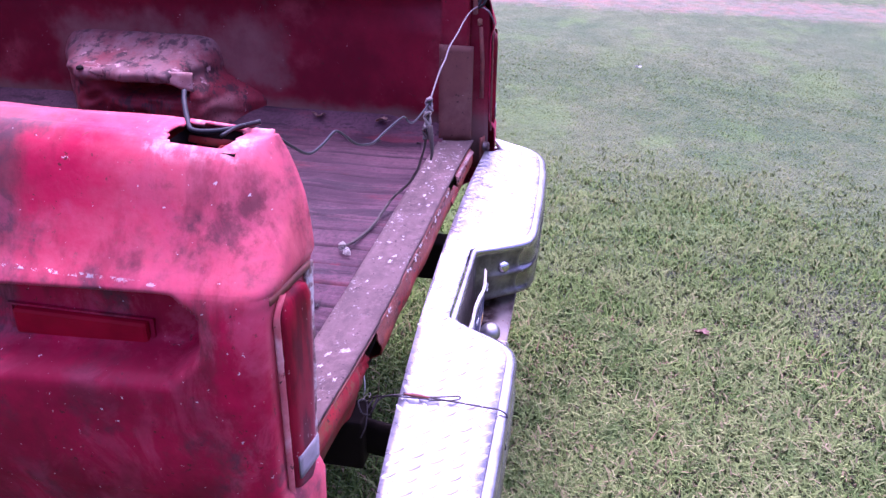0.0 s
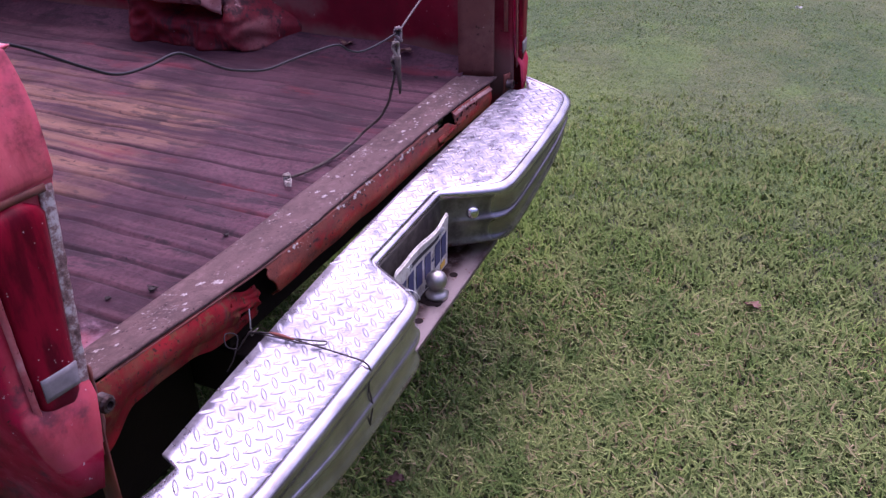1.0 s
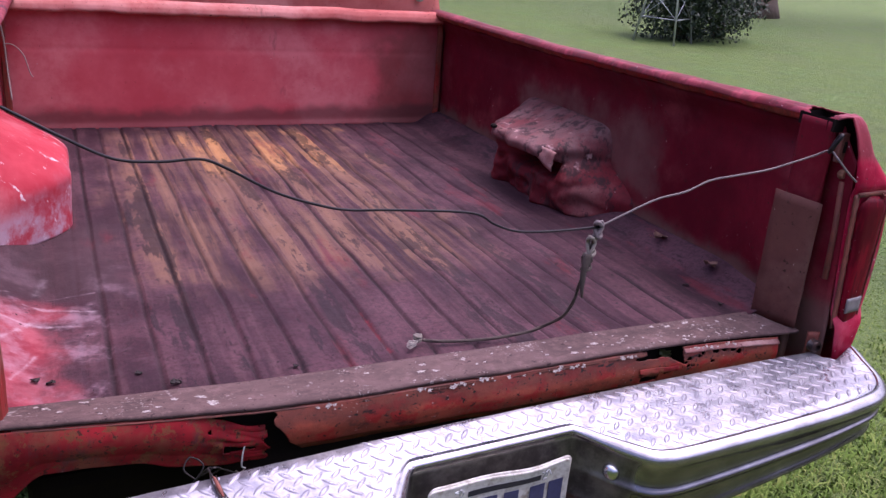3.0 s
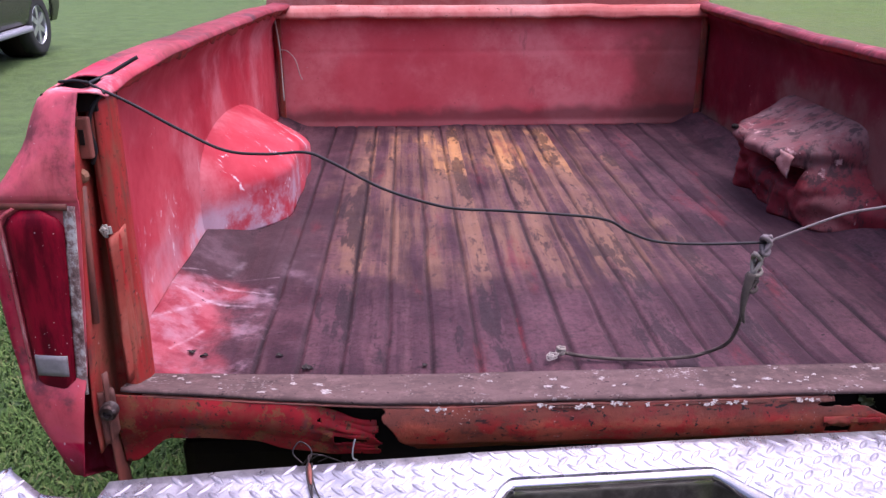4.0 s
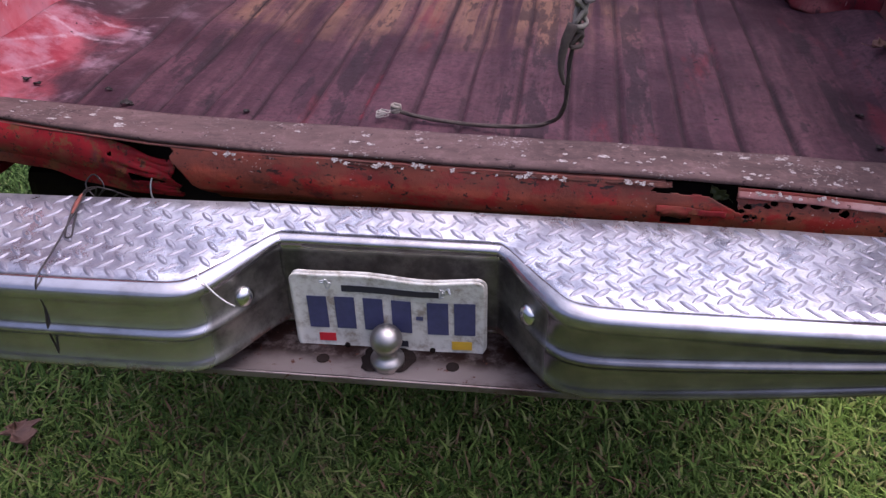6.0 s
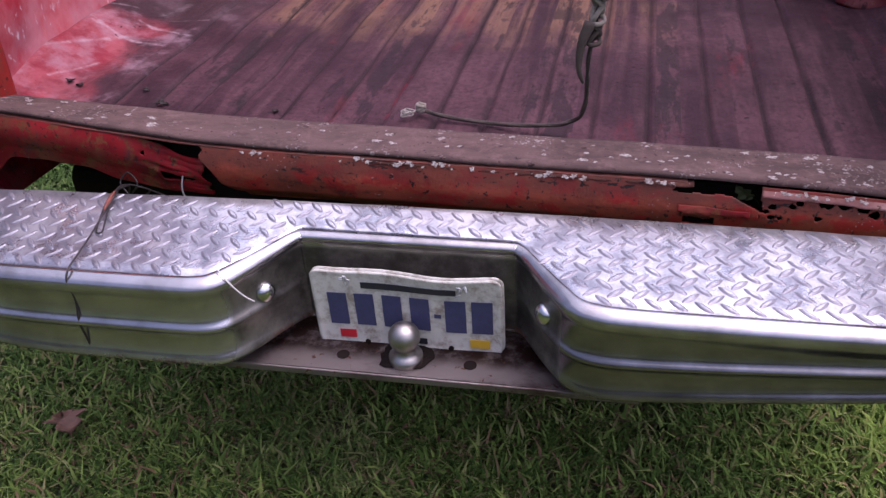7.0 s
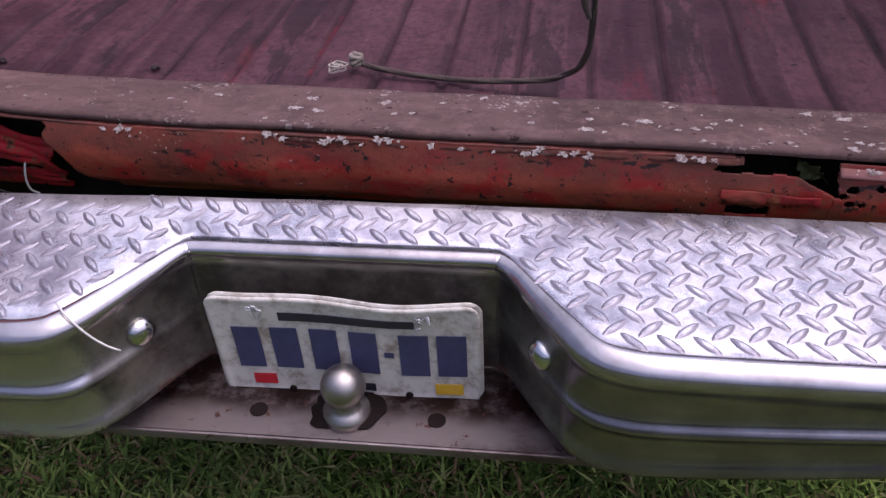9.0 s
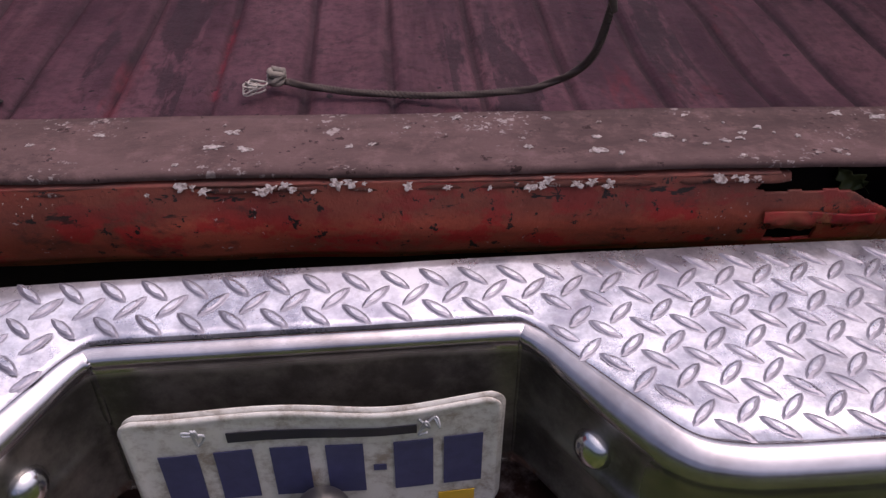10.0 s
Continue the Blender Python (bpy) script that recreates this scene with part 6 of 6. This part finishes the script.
part("spare_plate", sheet(lambda u, v: (lambda p: (p[0] + 0.003, p[1] + 0.0032, p[2] + 0.0034))(plate_pt(u, v)), 50, 24), plate_m, plate, "second bent plate behind the first", True, 0.0012)

# ---- cords, wires and leaves ----
cord = thing("cord", "thin dark cord strung across the open tail of the truck bed", "cord")
ROPE = [(-0.873, 0.085, 1.364), (-0.835, 0.075, 1.366), (-0.80, 0.068, 1.352), (-0.76, 0.066, 1.332), (-0.69, 0.066, 1.290), (-0.625, 0.066, 1.257), (-0.56, 0.066, 1.250), (-0.50, 0.066, 1.252), (-0.46, 0.066, 1.236), (-0.38, 0.066, 1.191), (-0.30, 0.066, 1.163), (-0.25, 0.066, 1.153),
        (-0.17, 0.066, 1.148), (-0.02, 0.066, 1.133), (0.03, 0.066, 1.108), (0.08, 0.066, 1.090), (0.16, 0.066, 1.084), (0.267, 0.066, 1.085)]
part("strand", tube(smooth_path(ROPE, 6), 0.0024, 8), black_cord, cord, "thin black strand", True)
ROPE2 = [(0.267, 0.066, 1.085), (0.33, 0.066, 1.110), (0.40, 0.066, 1.135), (0.47, 0.066, 1.147), (0.53, 0.066, 1.168), (0.60, 0.066, 1.176), (0.68, 0.066, 1.184), (0.74, 0.064, 1.197), (0.80, 0.055, 1.215), (0.812, 0.030, 1.232), (0.806, 0.0, 1.222), (0.83, -0.012, 1.195), (0.862, -0.014, 1.172)]
part("strand", tube(smooth_path(ROPE2, 6), 0.0023, 8), cord_m, cord, "grey weathered strand", True)
for path in ([(-0.82, 0.055, 1.368), (-0.835, 0.10, 1.358), (-0.838, 0.139, 1.356), (-0.820, 0.155, 1.364), (-0.795, 0.170, 1.378), (-0.777, 0.178, 1.388)], [(-0.80, 0.068, 1.352), (-0.818, 0.060, 1.33), (-0.826, 0.055, 1.30), (-0.822, 0.056, 1.265), (-0.830, 0.056, 1.24)]):
    part("strand", tube(smooth_path(path, 6), 0.0034, 8), black_cord, cord, "loose black end", True)
part("strand", tube(smooth_path([(0.812, 0.030, 1.232), (0.818, 0.02, 1.262), (0.808, 0.004, 1.27), (0.80, 0.012, 1.245), (0.812, 0.03, 1.228)], 6), 0.0042, 8), black_cord, cord, "loop round the jamb", True)


def knot(centre, size, r, seed, material, parent, label):
    rng = random.Random(seed)
    pts = []
    for k in range(11):
        a, b = k * 2.1, k * 1.3
        pts.append((centre[0] + size[0] * math.cos(a) * rng.uniform(0.7, 1), centre[1] + size[1] * math.sin(a) * rng.uniform(0.7, 1), centre[2] + size[2] * math.cos(b)))
    part("knot", tube(smooth_path(pts, 6), r, 7), material, parent, label, True)


knot((0.267, 0.066, 1.080), (0.010, 0.009, 0.016), 0.0042, 5, cord_m, cord, "tight grey knot")
tail = thing("rope", "short weathered grey rope hanging from the cord onto the bed floor", "rope")
TAIL = [(0.262, 0.066, 1.072), (0.256, 0.068, 1.03), (0.250, 0.072, 0.99), (0.248, 0.080, 0.95), (0.248, 0.095, 0.905), (0.243, 0.12, 0.865), (0.230, 0.152, 0.835), (0.205, 0.165, 0.818), (0.165, 0.170, 0.811), (0.115, 0.172, 0.808), (0.05, 0.180, 0.807), (0.0, 0.192, 0.807), (-0.035, 0.205, 0.808)]


def twisted(path, r, turns):
    """A rope of three strands."""
    pts = smooth_path(path, 14)
    bm = bmesh.new()
    for s in range(3):
        line = []
        for i, p in enumerate(pts):
            d = (pts[min(i + 1, len(pts) - 1)] - pts[max(i - 1, 0)]).normalized()
            a = d.orthogonal().normalized() if i == 0 else (a - d * a.dot(d)).normalized()
            b = d.cross(a)
            t = 2 * math.pi * (turns * i / len(pts) + s / 3)
            line.append(p + r * 0.5 * (math.cos(t) * a + math.sin(t) * b))
        tube(line, r * 0.62, 6, bm)
    return bm


part("rope_body", twisted(TAIL, 0.0040, 60), rope_m, tail, "twisted grey rope", True)
for c0, sz, sd in (((0.256, 0.068, 1.045), (0.011, 0.010, 0.020), 8), ((0.252, 0.070, 1.010), (0.012, 0.010, 0.016), 9)):
    knot(c0, sz, 0.0036, sd, pale_rope if sd == 8 else rope_m, tail, "frayed grey knot")
part("frayed_end", tube(smooth_path([(0.248, 0.062, 1.03), (0.238, 0.055, 1.0), (0.236, 0.052, 0.965), (0.243, 0.056, 0.94)], 5), 0.009, 7, taper=lambda t: 1 - 0.7 * t), rope_m, tail, "frayed grey end", True)
knot((-0.045, 0.210, 0.812), (0.010, 0.009, 0.006), 0.0032, 12, pale_rope, tail, "pale knot at the rope's end")
for sd, (dx, dy), sz in ((31, (0.0, 0.0), 0.012), (36, (-0.006, -0.005), 0.009), (38, (0.014, 0.016), 0.007)):
    knot((-0.064 + dx, 0.194 + dy, 0.809), (sz, sz * 0.8, 0.005), 0.0009, sd, hemp, tail, "frayed whitish fibres")

tie = thing("wire_tie", "thin dark wire looped round the chrome bumper", "wire")
part("strand", tube(smooth_path([(-0.452, 0.040, 0.680), (-0.490, 0.012, 0.718), (-0.512, -0.010, 0.738), (-0.512, -0.045, 0.7475), (-0.497, -0.100, 0.7400), (-0.482, -0.140, 0.7365), (-0.478, -0.153, 0.7360), (-0.488, -0.152, 0.7355), (-0.502, -0.115, 0.7380), (-0.514, -0.060, 0.7455), (-0.512, -0.010, 0.736), (-0.530, 0.010, 0.705)], 6), 0.0015, 6), wire_m, tie, "thin dark wire", True)
part("strand", tube(smooth_path([(-0.506, -0.050, 0.7480), (-0.500, -0.110, 0.7400), (-0.494, -0.160, 0.7330), (-0.490, -0.205, 0.7275), (-0.488, -0.236, 0.7225), (-0.488, -0.248, 0.706), (-0.489, -0.242, 0.670), (-0.490, -0.248, 0.630), (-0.491, -0.242, 0.590), (-0.492, -0.238, 0.553)], 6), 0.0017, 6), wire_m, tie, "loose wire loop", True)
part("strand", tube(smooth_path([(-0.530, 0.010, 0.705), (-0.548, 0.020, 0.722), (-0.535, 0.030, 0.738), (-0.515, 0.020, 0.722), (-0.540, 0.015, 0.690), (-0.556, 0.022, 0.668)], 6), 0.0014, 6), wire_m, tie, "tangled wire end", True)
part("strand", tube(smooth_path([(-0.520, 0.008, 0.712), (-0.500, 0.002, 0.728), (-0.488, 0.012, 0.716), (-0.505, 0.022, 0.700)], 6), 0.0014, 6), wire_m, tie, "tangled wire end", True)
rust_lump = bmesh.new()
tube(smooth_path([(-0.510, -0.052, 0.7490), (-0.507, -0.075, 0.7465), (-0.503, -0.100, 0.7425)], 5), 0.0042, 7, rust_lump, taper=lambda t: 0.4 + 0.5 * math.sin(3.1 * t))
part("rust_crust", rust_lump, patch_m, tie, "brown rust crust on the wire", True)
white = thing("wire_loop", "small white wire loop hanging from the torn sill", "wire")
part("strand", tube(smooth_path([(-0.424, 0.062, 0.752), (-0.433, 0.052, 0.745), (-0.441, 0.046, 0.726), (-0.445, 0.044, 0.706), (-0.445, 0.046, 0.690), (-0.438, 0.050, 0.682)], 6), 0.0014, 6), white_wire, white, "white plastic wire", True)
part("strand", tube(smooth_path([(-0.438, 0.050, 0.682), (-0.452, 0.040, 0.676), (-0.440, 0.034, 0.686), (-0.428, 0.042, 0.678), (-0.446, 0.052, 0.672), (-0.456, 0.044, 0.684)], 6), 0.0011, 6), pale_rope, white, "tangled pale end", True)
white2 = thing("string_end", "short white string stuck on the bumper beside its bolt", "string")
part("strand", tube(smooth_path([(-0.262, -0.205, 0.734), (-0.248, -0.215, 0.724), (-0.231, -0.217, 0.704), (-0.218, -0.214, 0.688), (-0.208, -0.208, 0.676)], 5), 0.0012, 6), white_wire, white2, "white string", True)
thread = thing("thread", "pale thin thread hanging in the front corner of the truck bed", "thread")
part("strand", tube(smooth_path([(-0.868, 2.262, 1.275), (-0.858, 2.258, 1.20), (-0.85, 2.255, 1.12), (-0.848, 2.25, 1.03), (-0.842, 2.22, 0.92)], 6), 0.003, 6), hemp, thread, "pale thread", True)
part("strand", tube(smooth_path([(-0.85, 2.255, 1.12), (-0.82, 2.25, 1.115), (-0.79, 2.25, 1.08), (-0.775, 2.25, 1.02), (-0.765, 2.25, 1.0)], 6), 0.002, 6), hemp, thread, "pale thread", True)


def leaf(name, at, size, turn, material, label, upright=None):
    """A curled lobed leaf with a stalk."""
    def pt(u, v):
        t = u
        w = math.sin(math.pi * min(1, t * 1.05)) ** 0.6 * (0.36 + 0.14 * math.sin(t * 16)) * (2 * v - 1)
        return size * (t - 0.5), size * w, size * (0.16 * (2 * v - 1) ** 2 + 0.10 * math.sin(4 * t) + 0.04 * wob(t * 4, v * 4, 1))

    t = thing(name, label, "leaf", at=at)
    t.rotation_euler = upright or (0.1, 0.15, turn)
    part("blade", sheet(pt, 16, 8), material, t, "", True, 0.0008)
    part("stalk", tube([(size * -0.5, 0, 0.002), (size * -0.75, size * 0.05, size * 0.05), (size * -0.95, size * 0.12, size * 0.08)], size * 0.012, 5), material, t, "", True)


leaf("dead_leaf", (-0.120, -0.075, 0.022), 0.05, 1.9, dark_leaf, "dry brown leaf lying on the grass")
leaf("dead_leaf", (-1.79, 0.60, 0.03), 0.13, 0.3, leaf_m, "dry brown leaf lying on the grass")
leaf("dead_leaf", (1.10, -0.82, 0.012), 0.06, 0.9, leaf_m, "dry brown leaf lying on the grass")
leaf("dead_leaf", (-0.90, 0.06, 0.02), 0.10, 2.4, leaf_m, "dark dry leaf lying on the grass")
leaf("weed_leaf", (0.500, 0.075, 0.768), 0.032, 0.0, green_leaf, "green weed leaf growing through the rusted sill", (1.2, 3.67, 0.0))
leaf("litter_scrap", (5.34, -0.63, 0.0), 0.06, 0.5, white_wire, "white scrap lying on the lawn")
leaf("dead_leaf", (0.860, 0.575, 0.835), 0.05, 0.3, leaf_m, "small dry leaf on the truck bed floor")
leaf("dead_leaf", (0.850, 0.352, 0.838), 0.045, 1.3, leaf_m, "small dark leaf on the truck bed floor")

for px, py, size, turn in ((-0.536, 0.186, 0.034, 0.4), (-0.770, 0.256, 0.030, 1.9), (-0.745, 0.246, 0.026, 2.8), (-0.596, 0.238, 0.020, 0.2), (-0.311, 0.187, 0.022, 1.2), (0.768, 0.338, 0.024, 2.2), (0.766, 0.205, 0.026, 0.8)):
    leaf("leaf_scrap", (px, py, floor_z(px, py) + 0.003), 0.65 * size, turn, black_scrap, "black rotten leaf scrap on the truck bed floor")

# ---- surroundings ----
suv = thing("parked_suv", "dark bronze sport utility vehicle parked on the lawn", "car", at=(-5.05, 8.9, 0))
suv.rotation_euler = (0, 0, radians(2))


def suv_section(y):
    """Roof height of the body along its length."""
    roof = lerp_table(y, ((-2.3, 1.0), (-2.15, 1.55), (-1.7, 1.80), (0.6, 1.82), (1.3, 1.15), (2.4, 0.98), (2.5, 0.7)))
    return roof


def suv_body(u, v):
    y = -2.35 + 4.85 * u
    roof = suv_section(y)
    a = v * 2 - 1
    s = abs(a)
    t = 1 - s
    w = lerp_table(t, ((0.0, 0.92), (0.10, 0.985), (0.25, 0.99), (0.42, 0.95), (0.70, 0.74), (0.80, 0.66), (1.0, 0.0)))
    z = lerp_table(t, ((0.0, 0.40), (0.10, 0.58), (0.25, 0.82), (0.42, min(1.06, roof - 0.06)), (0.70, roof - 0.05), (0.80, roof), (1.0, roof + 0.03)))
    end = 1 - 0.25 * ease(abs(u - 0.5), 0.42, 0.5)
    return -0.99 + math.copysign(w * end, a), y, z


def suv_gap(u, v):
    x, y, z = suv_body(u, v)
    return any((y - c) ** 2 + (z - 0.40) ** 2 < 0.44**2 and z < 0.86 for c in (-1.55, 1.45))


part("body", sheet(suv_body, 90, 50, skip=suv_gap), suv_paint, suv, "dark bronze painted body", True, 0.02)
for y in (-1.55, 1.45):
    for x in (-0.16, -1.82):
        m = pose(x, y, 0.39, 0, 90, 0)
        ty = part("tyre", lathe([(0.25, -0.12), (0.34, -0.135), (0.385, -0.11), (0.39, 0.0), (0.385, 0.11), (0.34, 0.135), (0.25, 0.12)], 40, m, closed=False), rubber, suv, "black car tyre", True)
        rim = bmesh.new()
        lathe([(0.255, -0.10), (0.262, 0.10), (0.24, 0.118), (0.232, 0.10), (0.225, 0.02)], 40, m, rim, closed=False)
        lathe([(0.07, 0.02), (0.065, 0.10), (0.03, 0.11)], 20, m, rim)
        for k in range(6):
            box((0.05, -0.035, 0.075), (0.245, 0.035, 0.105), rim, m @ pose(0, 0, 0, 0, 0, 60 * k))
        part("wheel_rim", rim, alloy, ty, "silver six-spoke alloy wheel", False)
        part("wheel_well", lathe([(0.43, -0.25), (0.44, 0.02)], 30, pose(x - (0.05 if x > -1 else -0.05), y, 0.42, 0, 90, 0)), black, suv, "dark wheel arch", True)
part("running_board", box((-0.10, -1.05, 0.36), (0.06, 0.98, 0.43)), trim_m, suv, "grey running board", False, 0, 0.025)
part("sill_trim", box((-0.12, -1.08, 0.42), (-0.03, 1.0, 0.54)), black, suv, "dark lower door trim", False, 0, 0.02)
part("underbody", box((-1.8, -2.1, 0.28), (-0.2, 2.2, 0.46)), black, suv, "dark underbody")
part("side_glass", sheet(lambda u, v: (-0.055 - 0.20 * v, -1.7 + 2.5 * u, 1.10 + 0.56 * v), 8, 4), glass, suv, "dark side windows", True, 0.005)


def trunk_mesh(h, r, seed, lean=0.0):
    rng = random.Random(seed)
    bm = bmesh.new()
    pts = [(lean * (k / 8) ** 2 * h * 0.1 + 0.04 * h * 0.1 * rng.uniform(-1, 1), 0.04 * h * 0.1 * rng.uniform(-1, 1), h * k / 8 - 0.1) for k in range(9)]
    tube(smooth_path(pts, 3), r, 14, bm, taper=lambda t: 1.0 - 0.72 * t + 0.5 * max(0, 0.08 - t) / 0.08)
    tips = []
    for k in range(9):
        z0 = h * rng.uniform(0.38, 0.9)
        a = rng.uniform(0, 6.28)
        ln = h * rng.uniform(0.16, 0.34)
        p = [(0, 0, z0), (math.cos(a) * ln * 0.5, math.sin(a) * ln * 0.5, z0 + ln * 0.3), (math.cos(a) * ln, math.sin(a) * ln, z0 + ln * 0.62)]
        tube(smooth_path(p, 4), r * 0.32, 8, bm, taper=lambda t: 1 - 0.8 * t)
        tips.append(p[-1])
        tips.append(p[1])
    return bm, tips


def leaf_cloud(centres, radius, count, size, seed):
    """Many small folded leaves in uneven clumps round the given places."""
    rng = np.random.default_rng(seed)
    c = np.array(centres)[rng.integers(0, len(centres), count)]
    d = rng.normal(0, 1, (count, 3))
    d /= np.linalg.norm(d, axis=1)[:, None]
    p = c + d * (radius * rng.uniform(0.25, 1.0, count) ** 0.5)[:, None] * np.array([1, 1, 0.75])
    a = rng.normal(0, 1, (count, 3))
    a /= np.linalg.norm(a, axis=1)[:, None]
    b = np.cross(a, rng.normal(0, 1, (count, 3)))
    b /= np.linalg.norm(b, axis=1)[:, None]
    s = size * rng.uniform(0.6, 1.4, count)[:, None]
    co = np.stack([p - a * s, p + b * s * 0.55, p + a * s, p - b * s * 0.55], 1).reshape(-1, 3)
    bm = bmesh.new()
    vs = [bm.verts.new(q) for q in co.tolist()]
    for k in range(count):
        bm.faces.new(vs[4 * k : 4 * k + 4])
    return bm


def tree(at, h, r, spread, seed, label, leaves=2600):
    t = thing("tree", label, "tree", "trees round the lawn", at=(at[0], at[1], ground_z(*at)))
    bm, tips = trunk_mesh(h, r, seed)
    part("trunk", bm, bark, t, "", True)
    rng = random.Random(seed + 50)
    more = tips + [(rng.uniform(-1, 1) * spread, rng.uniform(-1, 1) * spread, h * rng.uniform(0.55, 1.02)) for _ in range(12)]
    part("crown", leaf_cloud(more, spread * 0.55, leaves, 0.16, seed), leaves_m, t)
    return t


def shrub(at, h, w, seed, label, count=5200, size=0.07):
    t = thing("shrub", label, "shrub", at=(at[0], at[1], ground_z(*at)))
    rng = random.Random(seed)
    stems = bmesh.new()
    centres = []
    for k in range(16):
        a = rng.uniform(0, 6.28)
        q = (math.cos(a) * w * rng.uniform(0.1, 0.75), math.sin(a) * w * rng.uniform(0.1, 0.75), h * rng.uniform(0.18, 0.85))
        tube(smooth_path([(0.1 * math.cos(a), 0.1 * math.sin(a), -0.05), (q[0] * 0.5, q[1] * 0.5, q[2] * 0.6), q], 4), 0.035, 6, stems, taper=lambda t: 1 - 0.75 * t)
        centres.append(q)
    part("stems", stems, bark, t, "", True)
    part("foliage", leaf_cloud(centres, max(w, h) * 0.36, count, size, seed), shrub_m, t)
    return t


tree((-4.3, 25.6), 11.0, 0.42, 3.2, 11, "tall shade tree with a dark trunk beyond the lawn")
tree((9.6, 24.5), 10.0, 0.36, 3.0, 12, "tall shade tree with a dark trunk beyond the lawn")
tree((19.0, 19.4), 12.0, 0.62, 3.6, 13, "large old tree with a wide forked trunk")
tree((-11.0, 30.0), 12.0, 0.40, 3.4, 14, "tall shade tree behind the parked car")
tree((3.5, 33.0), 12.0, 0.40, 3.4, 15, "tall shade tree beyond the truck cab")
tree((26.0, 17.0), 12.0, 0.40, 3.4, 17, "tall shade tree at the edge of the lawn")
shrub((12.4, 25.0), 1.7, 1.5, 21, "dark low evergreen shrub under the trees")
shrub((14.3, 26.2), 1.5, 1.3, 22, "dark low evergreen shrub under the trees")
shrub((11.1, 13.0), 2.7, 0.85, 23, "dark overgrown evergreen shrub beside the tower", 14000, 0.042)
shrub((12.5, 13.5), 2.6, 0.55, 24, "dark overgrown evergreen shrub beside the tower", 9000, 0.042)


def tower(at):
    t = thing("lattice_tower", "small galvanised lattice garden windmill tower standing on the lawn", "tower", at=(at[0], at[1], ground_z(*at)))
    t.rotation_euler = (0, 0, radians(28))
    h, w0, w1 = 2.5, 0.42, 0.09
    corner = lambda k, z: Vector(((w0 + (w1 - w0) * z / h) * (1 if k in (0, 3) else -1), (w0 + (w1 - w0) * z / h) * (1 if k < 2 else -1), z))
    for k in range(4):
        part("leg", tube([corner(k, -0.03), corner(k, h)], 0.020, 8), galv, t, "", True)
    for z0, z1 in ((0.46, 1.0), (1.0, 1.5), (1.5, 1.95), (1.95, 2.4)):
        for k in range(4):
            j = (k + 1) % 4
            part("ring_bar", tube([corner(k, z0), corner(j, z0)], 0.010, 6), galv, t, "", True)
            part("brace", tube([corner(k, z0), corner(j, z1)], 0.008, 6), galv, t, "", True)
            part("brace", tube([corner(j, z0), corner(k, z1)], 0.008, 6), galv, t, "", True)
    return t


tower((10.2, 12.4))


def far_woods():
    """Trees out of view, added to darken the horizon that the chrome reflects."""
    rng = random.Random(77)
    centres = []
    for k in range(260):
        a = radians(rng.uniform(115, 245))  # clockwise from +y
        r = rng.uniform(26, 44)
        h = rng.uniform(0.8, 7.0)
        centres.append((r * math.sin(a), r * math.cos(a), h))
    return tagged(part("far_woods", leaf_cloud(centres, 2.2, 26000, 0.42, 78), leaves_m), "added dark green woods out of view, for the chrome's reflections", "woods", kind="stuff")


far_woods()
